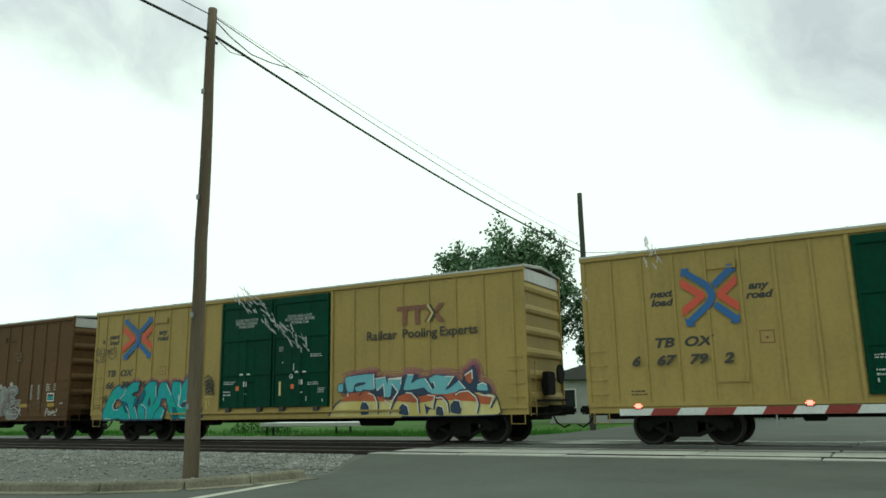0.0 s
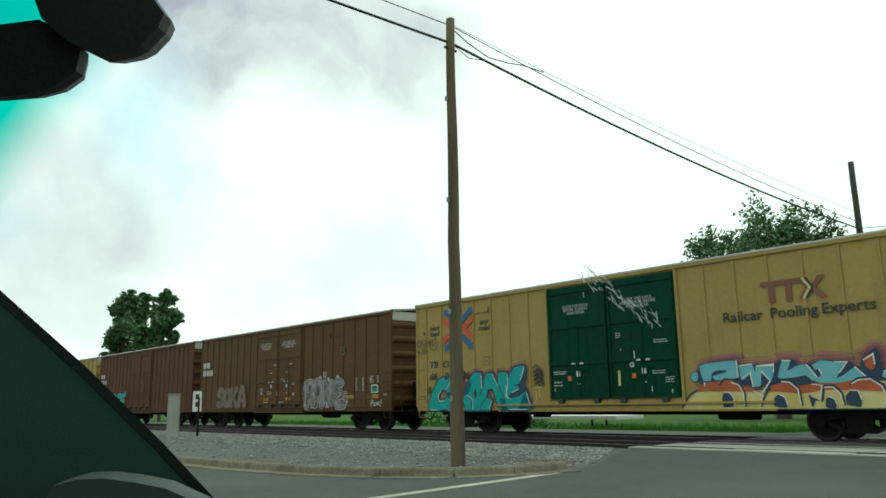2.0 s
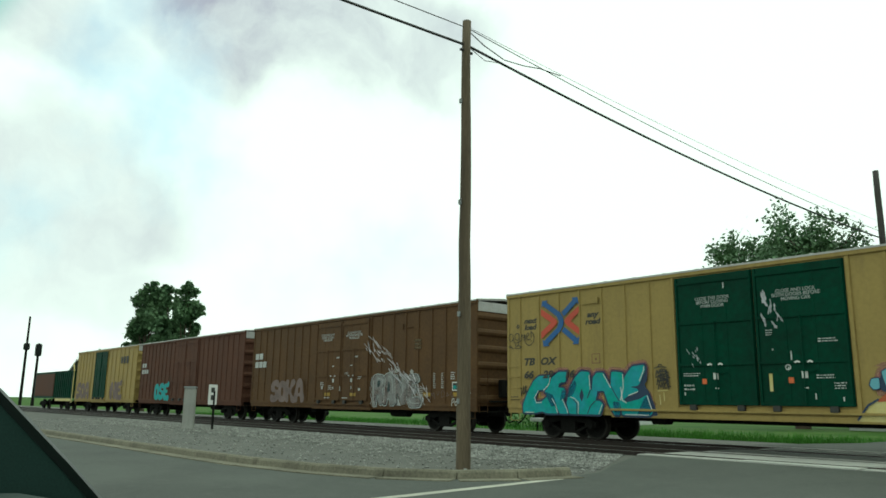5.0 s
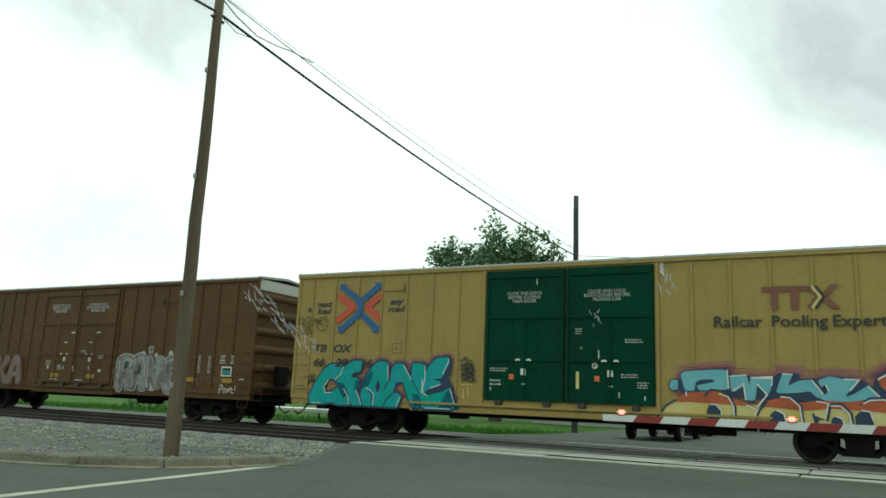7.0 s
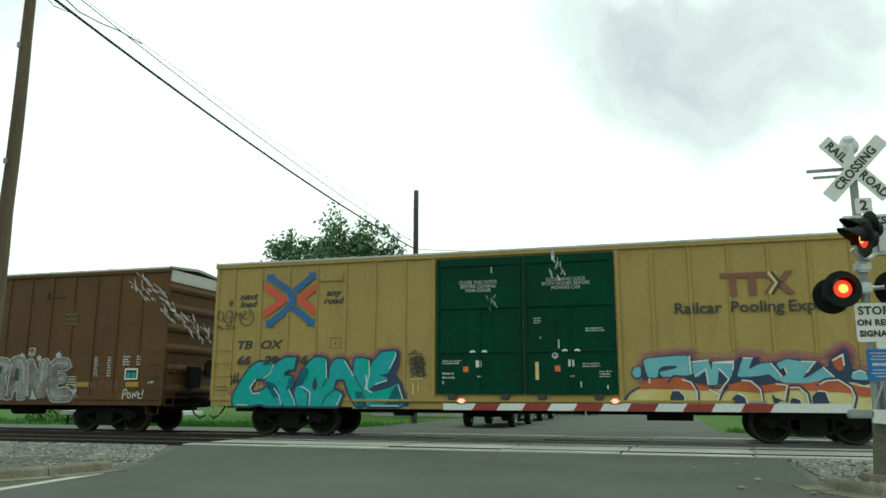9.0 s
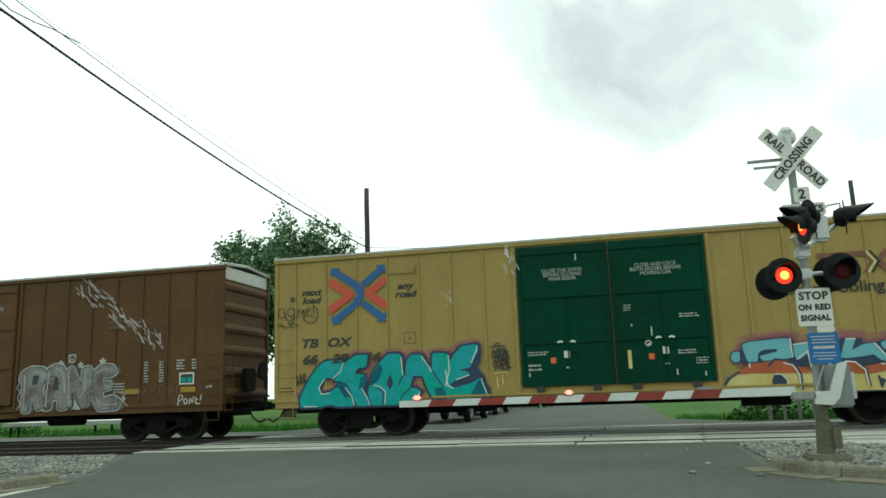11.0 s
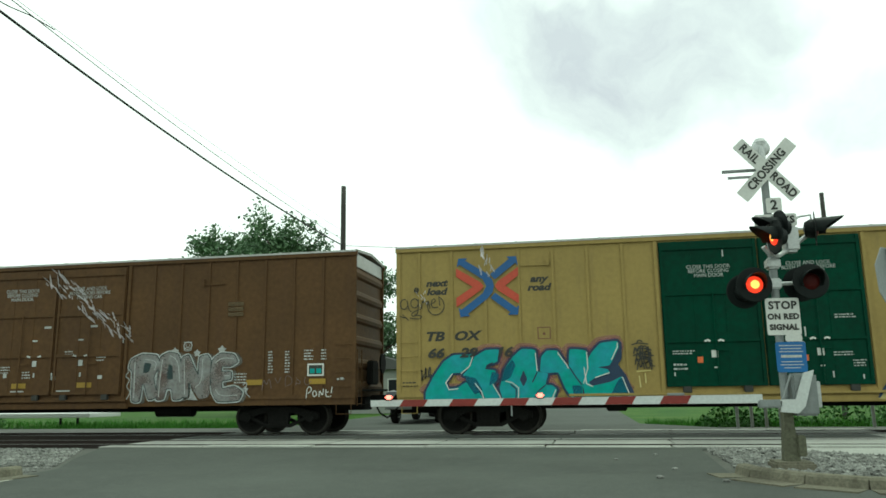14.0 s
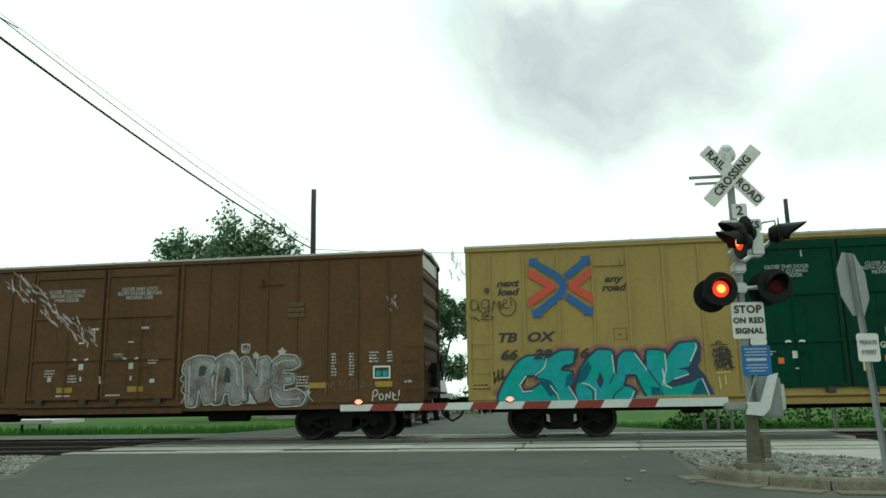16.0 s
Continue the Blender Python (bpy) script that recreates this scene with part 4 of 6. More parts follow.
def far_words(car):
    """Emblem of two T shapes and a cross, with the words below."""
    y = SIDE - 0.038

    def squeeze(ring):
        return [(p * 0.87, q * 0.80) for p, q in ring]
    part("painted_emblem", shape([squeeze([(0, 0.33), (1.20, 0.33), (1.20, 0.18), (0.90, 0.18), (0.90, -0.36), (0.72, -0.36), (0.72, 0.18), (0.40, 0.18), (0.40, -0.36), (0.22, -0.36), (0.22, 0.18), (0, 0.18)])], M_MAROON, smooth=False), None, car, at=facing(13.74, y, 3.71))
    for o in ([(1.86, 0.34), (1.66, 0.34), (1.48, 0.10), (1.58, 0.0)], [(1.88, -0.34), (1.66, -0.34), (1.46, -0.06), (1.56, 0.04)]):
        part("painted_emblem", shape([squeeze(o)], M_MAROON, smooth=False), None, car, at=facing(13.74, y - 0.002, 3.71))
    for dx, m in ((1.12, M_MAROON), (1.22, M_SYELLOW), (1.31, M_BLACK)):
        part("painted_emblem", shape([squeeze(stroke([(dx, 0.32), (dx + 0.20, 0.0), (dx, -0.32)], 0.06))], m, smooth=False), None, car, at=facing(13.74, y - 0.004 - dx * 0.001, 3.71))
    for txt, x in (("Railcar", 13.18), ("Pooling", 14.51), ("Experts", 15.80)):
        stencil(car, txt, x, 3.15, 0.37, M_BLACK, 1.08, y=SIDE - 0.037, bold=0.006)


def painted(car, rings, fill, y, edge=None, shine=None, w=0.035, name="sprayed_fill", smooth=False):
    """One sprayed form: dark edge, thin light line, fill."""
    if edge:
        part("sprayed_edge", shape(rings[:1], edge, w, smooth), None, car, at=facing(0, y, 0))
    if shine:
        part("sprayed_shine", shape(rings, shine, 0.014, smooth), None, car, at=facing(0, y - 0.004, 0))
    part(name, shape(rings, fill, 0.0, smooth), None, car, at=facing(0, y - 0.008, 0))


def rounded(ring, k=0.22):
    """Cuts the corners of an outline twice."""
    for step in (k, 0.25):
        out = []
        n = len(ring)
        for i in range(n):
            p, a, b = Vector(ring[i]), Vector(ring[i - 1]), Vector(ring[(i + 1) % n])
            out += [tuple(p.lerp(a, step)), tuple(p.lerp(b, step))]
        ring = out
    return ring


def teal_letters(car):
    """Five leaning block letters in teal with navy edges, a soft magenta halo and white edge lines; in centimetres."""
    def put(ring):
        return rounded([(x / 100 + 0.05, max(z, 80) / 100) for x, z in ring], 0.10)
    tail = [(548, 226), (560, 222), (558, 180), (548, 168), (566, 142), (585, 95), (590, 62), (470, 62), (466, 140), (500, 215)]
    painted(car, [put(tail)], M_NAVY, SIDE - 0.043)
    glyphs = [
        [[(71, 81), (70, 106), (90, 144), (118, 183), (142, 199), (195, 200), (186, 172), (162, 154), (140, 154), (123, 130), (129, 115), (153, 117), (175, 132), (197, 119), (214, 95), (221, 75), (173, 75), (155, 86), (124, 75), (83, 75)]],
        [[(196, 193), (225, 210), (260, 211), (255, 180), (227, 171), (223, 162), (249, 159), (253, 134), (242, 125), (259, 95), (264, 80), (228, 74), (220, 94), (208, 121), (185, 144), (165, 147), (186, 170)]],
        [[(271, 160), (292, 190), (316, 211), (351, 208), (353, 153), (380, 150), (371, 121), (387, 121), (401, 110), (388, 77), (377, 65), (267, 64), (265, 89), (258, 114), (263, 129)], [(309, 135), (318, 117), (328, 136), (319, 159)]],
        [[(364, 191), (378, 205), (404, 205), (424, 171), (430, 163), (433, 208), (475, 204), (476, 160), (462, 123), (460, 75), (441, 71), (420, 111), (405, 151), (394, 151), (380, 150), (359, 153)]],
        [[(460, 130), (468, 169), (487, 198), (508, 221), (550, 225), (553, 210), (534, 174), (527, 165), (498, 162), (523, 157), (529, 148), (493, 137), (476, 126), (485, 117), (531, 127), (558, 141), (574, 90), (565, 63), (469, 64), (466, 97)]],
    ]
    for k, g in enumerate((0.15, 0.09)):
        for i, rings in enumerate(glyphs):
            part("overspray", shape([[(x + 0.03 * k - 0.03, max(z, 0.98 + g)) for x, z in put(rings[0])]], M_PINK, g, False), None, car, at=facing(0, SIDE - 0.0362 - 0.0012 * k - 0.0002 * i, 0))
    for i, g in enumerate(glyphs):
        painted(car, [put(r) for r in g], M_TEAL, SIDE - 0.0475 - 0.0016 * i, M_NAVY, None, 0.055)
    def line(pts, w, m, y):
        part("sprayed_line", shape([stroke([(x / 100 + 0.05, max(z, 82) / 100) for x, z in pts], w)], m, smooth=False), None, car, at=facing(0, y, 0))
    for i, pts in enumerate(([(140, 152), (123, 130), (131, 113), (154, 115)], [(193, 194), (184, 170), (162, 152)], [(197, 128), (213, 107), (221, 79)], [(350, 199), (353, 155)], [(397, 110), (384, 74)], [(274, 132), (290, 128), (306, 115), (304, 76)], [(404, 200), (426, 168), (429, 160)], [(475, 199), (476, 160), (464, 123)], [(549, 220), (549, 210), (533, 178)], [(493, 137), (527, 148)], [(557, 138), (572, 95)], [(467, 162), (471, 123), (486, 116)], [(242, 125), (259, 95), (263, 82)], [(82, 72), (118, 72)], [(480, 66), (560, 66)])):
        line(pts, 0.022, M_WHITE, SIDE - 0.067 - 0.0004 * i)
    for i, pts in enumerate(([(286, 124), (300, 112), (298, 72)], [(372, 121), (352, 105), (340, 66)], [(353, 153), (340, 128)], [(460, 120), (446, 140), (432, 163)], [(227, 171), (243, 178)])):
        line(pts, 0.03, M_NAVY, SIDE - 0.066 - 0.0004 * i)
    for i, ring in enumerate(([(170, 148), (200, 140), (216, 110), (196, 100), (176, 130)], [(232, 120), (250, 132), (258, 150), (240, 156)], [(270, 158), (292, 186), (300, 170), (286, 140), (264, 130)], [(436, 120), (460, 118), (458, 78), (442, 74)], [(520, 80), (545, 128), (556, 138), (572, 92), (560, 68)])):
        part("sprayed_fade", shape([put(ring)], M_TEALDEEP), None, car, at=facing(0, SIDE - 0.0645 - 0.0003 * i, 0))


def banded_letters(car):
    """Wide letters in three bands, light blue over orange over yellow, with dark arches edged in white; in centimetres."""
    def put(ring):
        return rounded([(x / 100, z / 100) for x, z in ring], 0.12)
    y = SIDE - 0.042
    back = [(1184, 194), (1297, 206), (1303, 190), (1388, 190), (1396, 190), (1405, 200), (1448, 197), (1446, 185), (1482, 187), (1509, 195), (1566, 189), (1590, 170), (1596, 195), (1611, 202), (1624, 215), (1632, 212), (1641, 167), (1654, 169), (1672, 163), (1682, 142), (1661, 132), (1639, 141), (1548, 134), (1470, 136), (1388, 137), (1303, 140), (1180, 145)]
    for k, g in enumerate((0.20, 0.13, 0.07)):
        part("overspray", shape([put(back)], M_PINK, g, False), None, car, at=facing(0, SIDE - 0.0362 - 0.001 * k, 0))
    painted(car, [put([(1127, 82), (1152, 116), (1175, 129), (1260, 127), (1388, 124), (1509, 129), (1639, 141), (1690, 132), (1700, 106), (1706, 79), (1429, 79), (1127, 79)])], M_SYELLOW, y, M_NAVY, None, 0.03)
    painted(car, [put(back)], M_NAVY, y - 0.0095)
    painted(car, [put([(1175, 129), (1198, 148), (1233, 150), (1273, 156), (1303, 137), (1333, 127), (1359, 120), (1376, 134), (1413, 146), (1446, 132), (1482, 139), (1533, 138), (1579, 145), (1605, 148), (1639, 133), (1686, 128), (1675, 107), (1650, 108), (1639, 116), (1587, 119), (1509, 123), (1450, 115), (1388, 121), (1321, 122), (1260, 124), (1207, 126), (1171, 124)])], M_SORANGE, y - 0.0115)
    blues = [[(1159, 162), (1164, 176), (1180, 178), (1180, 154), (1166, 152)],
             [(1186, 192), (1198, 198), (1293, 205), (1295, 158), (1277, 156), (1229, 153), (1222, 165), (1264, 174), (1262, 180), (1233, 179), (1221, 172), (1218, 152), (1195, 152)],
             [(1298, 188), (1335, 192), (1341, 166), (1343, 187), (1390, 187), (1388, 169), (1384, 154), (1378, 149), (1357, 172), (1352, 134), (1332, 134), (1329, 168), (1308, 152), (1300, 158)],
             [(1411, 197), (1433, 195), (1421, 169), (1446, 182), (1470, 185), (1482, 170), (1494, 152), (1482, 143), (1466, 159), (1446, 155), (1409, 152), (1396, 154)],
             [(1482, 183), (1506, 193), (1533, 187), (1564, 187), (1545, 163), (1535, 148), (1552, 155), (1579, 174), (1601, 151), (1583, 147), (1545, 138), (1498, 139), (1484, 144), (1504, 159), (1498, 175), (1490, 168)],
             [(1635, 151), (1639, 161), (1654, 166), (1666, 160), (1670, 144), (1639, 146)]]
    for i, r in enumerate(blues):
        painted(car, [put(r)], M_LBLUE, y - 0.014 - 0.0009 * i, M_NAVY, None, 0.025)
    painted(car, [put([(1599, 187), (1605, 195), (1622, 202), (1623, 171), (1613, 164), (1604, 173)])], M_SORANGE, y - 0.020)
    holes = [[(1247, 83), (1244, 105), (1251, 122), (1264, 122), (1277, 110), (1277, 86)],
             [(1380, 85), (1382, 104), (1394, 114), (1409, 109), (1415, 97), (1413, 80)],
             [(1504, 81), (1506, 100), (1513, 106), (1527, 102), (1531, 88), (1527, 79)],
             [(1552, 87), (1552, 109), (1564, 120), (1583, 119), (1587, 98), (1583, 81)],
             [(1468, 109), (1496, 97), (1482, 98), (1476, 84)]]
    for i, r in enumerate(holes):
        painted(car, [put(r)], M_NAVY, y - 0.0205 - 0.0002 * i, name="sprayed_arch")
    dark = [[(1240, 141), (1255, 156), (1279, 154), (1300, 140), (1309, 117), (1308, 85)],
             [(1365, 122), (1376, 141), (1405, 148), (1429, 147), (1447, 126), (1451, 87)],
             [(1502, 128), (1509, 133), (1528, 133), (1545, 115), (1548, 86)],
             [(1564, 133), (1581, 147), (1609, 150), (1634, 132), (1643, 108), (1636, 83)],
             [(1348, 85), (1361, 114), (1376, 132)],
             [(1127, 82), (1152, 116), (1175, 130)],
             [(1470, 111), (1475, 84)],
             [(1498, 95), (1506, 131)],
             [(1677, 98), (1695, 126)]]
    white = [[(1293, 203), (1295, 159)],
             [(1298, 188), (1335, 192)],
             [(1344, 186), (1390, 187), (1388, 169)],
             [(1303, 154), (1328, 172), (1332, 134)],
             [(1357, 172), (1378, 148), (1355, 119)],
             [(1411, 196), (1433, 195)],
             [(1470, 184), (1481, 170), (1493, 152)],
             [(1498, 174), (1504, 159)],
             [(1535, 187), (1564, 186), (1545, 162)],
             [(1579, 174), (1601, 151)],
             [(1639, 160), (1654, 166), (1666, 160)],
             [(1599, 188), (1622, 201), (1623, 177)],
             [(1273, 147), (1293, 141), (1305, 119), (1305, 87)],
             [(1405, 145), (1425, 143), (1444, 125), (1448, 88)],
             [(1506, 128), (1525, 129), (1541, 113), (1545, 88)],
             [(1568, 135), (1583, 143), (1609, 145), (1632, 128), (1639, 108), (1632, 85)],
             [(1333, 124), (1355, 112), (1346, 86)],
             [(1478, 137), (1502, 133), (1493, 101)],
             [(1648, 133), (1685, 128), (1674, 99)],
             [(1253, 122), (1266, 122), (1278, 108), (1278, 88)],
             [(1396, 115), (1411, 107), (1416, 88)],
             [(1513, 107), (1527, 102), (1532, 86)],
             [(1564, 121), (1581, 119), (1587, 98)],
             [(1199, 150), (1199, 139)]]
    for i, (pts, m, w) in enumerate([(p, M_NAVY, 0.045) for p in dark] + [(p, M_WHITE, 0.03) for p in white]):
        part("sprayed_line", shape([stroke([(x / 100, z / 100) for x, z in pts], w)], m, smooth=False), None, car, at=facing(0, y - 0.031 - 0.0003 * i, 0))


def hand_tag(car, lines, material, w, y=SIDE - 0.041):
    """Quick handwriting: each line a thin sprayed stroke, in centimetres."""
    for i, pts in enumerate(lines):
        fine = [Vector((x / 100, z / 100)) for x, z in pts]
        for k in range(2):
            cut = [fine[0]]
            for a, b in zip(fine, fine[1:]):
                cut += [a.lerp(b, 0.25), a.lerp(b, 0.75)]
            fine = cut + [fine[-1]]
        part("scrawled_tag", shape([stroke([tuple(p) for p in fine], w)], material, smooth=False), None, car, at=facing(0, y - 0.0003 * i, 0))


def loop(cx, cz, rx, rz, a0=0, a1=360, n=14):
    return [(cx + rx * math.cos(radians(a0 + (a1 - a0) * k / n)), cz + rz * math.sin(radians(a0 + (a1 - a0) * k / n))) for k in range(n + 1)]


def silver_letters(car):
    """Four tall chrome letters with pale edges, dull pink fill below and small stars above; in centimetres."""
    glyphs = [[[(1128, 214), (1160, 228), (1205, 224), (1216, 198), (1196, 166), (1212, 112), (1186, 104), (1172, 146), (1164, 150), (1160, 100), (1136, 100), (1134, 184), (1122, 190)], [(1168, 205), (1190, 202), (1183, 178), (1165, 176)]],
              [[(1214, 220), (1240, 232), (1268, 226), (1278, 198), (1286, 106), (1258, 104), (1254, 134), (1236, 134), (1230, 106), (1208, 104), (1210, 164)], [(1240, 198), (1252, 196), (1256, 158), (1236, 158)]],
              [[(1276, 214), (1298, 224), (1316, 188), (1330, 166), (1330, 218), (1354, 222), (1364, 208), (1364, 110), (1334, 104), (1316, 132), (1302, 154), (1302, 110), (1282, 110)]],
              [[(1368, 208), (1392, 226), (1430, 222), (1442, 202), (1420, 190), (1396, 192), (1393, 176), (1424, 176), (1424, 156), (1396, 153), (1398, 130), (1434, 138), (1458, 122), (1448, 100), (1386, 98), (1371, 122), (1365, 168)]]]
    for i, g in enumerate(glyphs):
        rings = [rounded([((x - 32) / 100, (z - 8) / 100) for x, z in r], 0.12) for r in g]
        y = SIDE - 0.038 - 0.0006 * i
        part("sprayed_shadow", shape([[(x + 0.09, z - 0.01) for x, z in rings[0]]], M_FAINTEDGE, 0.05, False), None, car, at=facing(0, y, 0))
        part("sprayed_edge", shape(rings[:1], M_FAINT, 0.055, False), None, car, at=facing(0, y - 0.004, 0))
        part("sprayed_shine", shape(rings[:1], M_DARKLINE, 0.022, False), None, car, at=facing(0, y - 0.008, 0))
        part("sprayed_fill", shape(rings, M_SILVER, 0.0, False), None, car, at=facing(0, y - 0.012, 0))
    lines = [[(1140, 206), (1142, 110)], [(1170, 214), (1206, 208), (1200, 184)], [(1222, 212), (1216, 150), (1216, 112)], [(1244, 222), (1268, 210), (1276, 150)], [(1286, 212), (1292, 118)], [(1340, 210), (1340, 150), (1322, 136)],
                   [(1376, 200), (1398, 214), (1430, 210)], [(1404, 166), (1420, 166)], [(1380, 130), (1394, 112), (1444, 114)], [(1124, 182), (1112, 168), (1130, 160), (1116, 140), (1134, 128), (1120, 106)], [(1458, 140), (1472, 150), (1464, 122), (1480, 108)]]
    hand_tag(car, [[(x - 32, z - 8) for x, z in ln] for ln in lines], M_FAINT, 0.024, SIDE - 0.054)
    for cx, cz, r in ((1224, 224, 13), (1290, 219, 11), (1362, 226, 13), (1432, 120, 10)):
        star = [((cx + r * (1.0 if k % 2 == 0 else 0.62) * math.cos(radians(90 + 36 * k))) / 100, (cz + r * (1.0 if k % 2 == 0 else 0.62) * math.sin(radians(90 + 36 * k))) / 100) for k in range(10)]
        part("sprayed_star", shape([star], M_FAINT, 0.0, False), None, car, at=facing(0, SIDE - 0.036, 0))
    hand_tag(car, [loop(1262, 240, 12, 10), [(1256, 243), (1258, 240)], [(1266, 243), (1268, 240)], [(1256, 236), (1268, 236)], [(1250, 249), (1274, 249)], [(1252, 236), (1252, 226), (1272, 226), (1272, 236)]], M_FAINT, 0.025, SIDE - 0.037)


# ---- yellow car in the middle
D0, D1, LY = 6.63, 11.27, 17.85
yellow = boxcar("yellow boxcar with black double doors and teal spray-painted letters, rolling", LY, M_YELLOW, M_DOOR, [0.60 + 0.862 * k for k in range(7)] + [D1 + 0.89 * k for k in range(1, 8)], (D0, D1))
yellow_marks(yellow, (2.38, 3.72, 0.80, 0.74), 1.05, 3.68, (("TB", 0.98), ("OX", 1.80)), (("66", 1.02), ("29", 1.86), ("16", 2.76)), ((3.6, 4.22),))
far_words(yellow)
door_stencils(yellow, D0, D1, 10)
teal_letters(yellow)
hand_tag(yellow, [loop(20, 332, 10, 13, 60, 400), [(28, 342), (32, 318), (40, 312)], loop(48, 334, 10, 12, 40, 400), [(58, 344), (58, 312), (50, 300), (38, 302), (44, 312), (64, 318)], [(66, 318), (70, 346), (76, 324), (84, 344), (88, 318)], [(90, 330), (104, 336), (100, 346), (92, 338), (94, 320), (110, 322)],
                  [(112, 350), (114, 326)], [(114, 318), (116, 316)], loop(104, 326, 22, 24, 150, 430), [(8, 302), (24, 296), (14, 308), (32, 290)], [(36, 296), (60, 292), (70, 300), (48, 304)], loop(53, 368, 6, 6), loop(53, 368, 3, 3)], M_BLACK, 0.022)
for x, z, k in ((5.92, 1.92, 0), (5.97, 1.79, 3), (5.94, 1.66, 5), (5.98, 1.54, 2)):
    hand_tag(yellow, [[(100 * x + p, 100 * z + q) for p, q in ln] for ln in ([(0, 0), (4, 20), (9, 2), (14, 22), (17, 2)], [(22, 4), (20, 16), (30, 20), (32, 6), (23, 3)], [(-4, 22), (12, 27), (36, 23)], [(34, 0), (36, 20), (28, 10), (42, 8)], [(8 + k, 24), (12, 34), (22 - k, 30)])], M_BLACK, 0.028)
hand_tag(yellow, [[(602, 140), (604, 112)], [(616, 146), (617, 122)], [(596, 150), (630, 152)]], M_SYELLOW, 0.03)
scrawl(yellow, 0.62, 1.35, 0.3, 0.35, 3, M_BLACK, 14, SIDE - 0.042, 0.016)
banded_letters(yellow)

# ---- yellow car ahead of it
yellow_ahead = boxcar("yellow boxcar with black doors and black lettering, rolling", LY, M_YELLOW, M_DOOR, [0.79 + 0.782 * k for k in range(7)] + [D1 + 0.89 * k for k in range(1, 8)], (6.30, D1))
yellow_marks(yellow_ahead, (3.19, 3.56, 0.66, 0.70), 2.03, 4.29, (("TB", 2.0), ("OX", 2.80)), (("6", 1.30), ("67", 2.02), ("79", 2.8), ("2", 3.5)), ((3.5, 4.20), (3.55, 1.50)))
far_words(yellow_ahead)
door_stencils(yellow_ahead, 6.30, D1, 30)

# ---- brown car behind it
LB = 17.35
brown = boxcar("reddish-brown boxcar with silver spray-painted letters, rolling", LB, M_BROWN, M_BROWN, [0.71 * k for k in range(1, 9)] + [10.7 + 0.82 * k for k in range(1, 8)], (6.4, 10.7), sill_deep=False)
for q, x in ((0, 7.4), (1, 9.55)):
    stencil(brown, ("CLOSE THIS DOOR\nBEFORE CLOSING\nMAIN DOOR", "CLOSE AND LOCK\nBOTH DOORS BEFORE\nMOVING CAR")[q], x, 3.95, 0.14, M_STENCIL, 0.9, y=SIDE - 0.0665)
silver_letters(brown)
hand_tag(brown, [[(1480, 118), (1484, 150), (1492, 128), (1500, 152), (1506, 122)], [(1516, 150), (1524, 132), (1532, 152)], [(1545, 126), (1545, 158), (1562, 150), (1564, 134), (1548, 128)], [(1574, 130), (1576, 156), (1574, 132), (1590, 136), (1576, 146)], [(1600, 150), (1596, 136), (1606, 128), (1616, 140)]], M_FADED, 0.016)
sprayed(brown, [moved(G_S, 0.0), moved(G_O, 0.9), moved(G_K, 1.8), moved(G_A, 2.8)], 2.2, 1.05, 0.85, 1.0, M_FADED, M_BROWN, SIDE - 0.045)
for i, (x, z, n, w) in enumerate(((14.95, 2.16, 8, 0.14), (15.42, 2.16, 8, 0.14), (15.95, 2.18, 4, 0.26), (16.42, 2.18, 4, 0.14), (6.9, 1.9, 3, 0.3), (8.9, 2.3, 2, 0.35), (9.9, 2.2, 3, 0.3), (7.6, 1.75, 3, 0.3), (14.0, 1.6, 4, 0.4))):
    bars(brown, x, z, n, w, 0.038, M_STENCIL, SIDE - (0.0665 if 6.4 < x < 10.7 else 0.036), 50 + i)
bm = bmesh.new()
box(bm, 16.05, 16.5, SIDE - 0.042, SIDE - 0.036, 1.53, 1.85)
part("white_placard", bm, M_WHITE, brown)
bm = bmesh.new()
box(bm, 16.09, 16.46, SIDE - 0.046, SIDE - 0.042, 1.57, 1.81)
part("placard_field", bm, M_BLACK, brown)
for x in (9.35, 14.35, 16.1, 7.3):
    bm = bmesh.new()
    box(bm, x, x + 0.45, SIDE - 0.0705 if x < 10.7 else SIDE - 0.040, SIDE - 0.0665 if x < 10.7 else SIDE - 0.036, 1.32, 1.46)
    part("yellow_label", bm, M_OCHRE, brown)
hand_tag(brown, [[(1603, 96), (1605, 123), (1615, 126), (1618, 115), (1607, 108)], [(1623, 100), (1620, 112), (1628, 116), (1633, 104), (1624, 99)], [(1638, 99), (1639, 118), (1648, 100), (1650, 120)], [(1657, 118), (1656, 100), (1667, 99)], [(1656, 110), (1664, 112)], [(1673, 124), (1671, 108)], [(1669, 102), (1671, 100)]], M_WHITE, 0.024)
bars(brown, 16.86, 1.42, 1, 0.24, 0.06, M_STENCIL, SIDE - 0.036, 71)
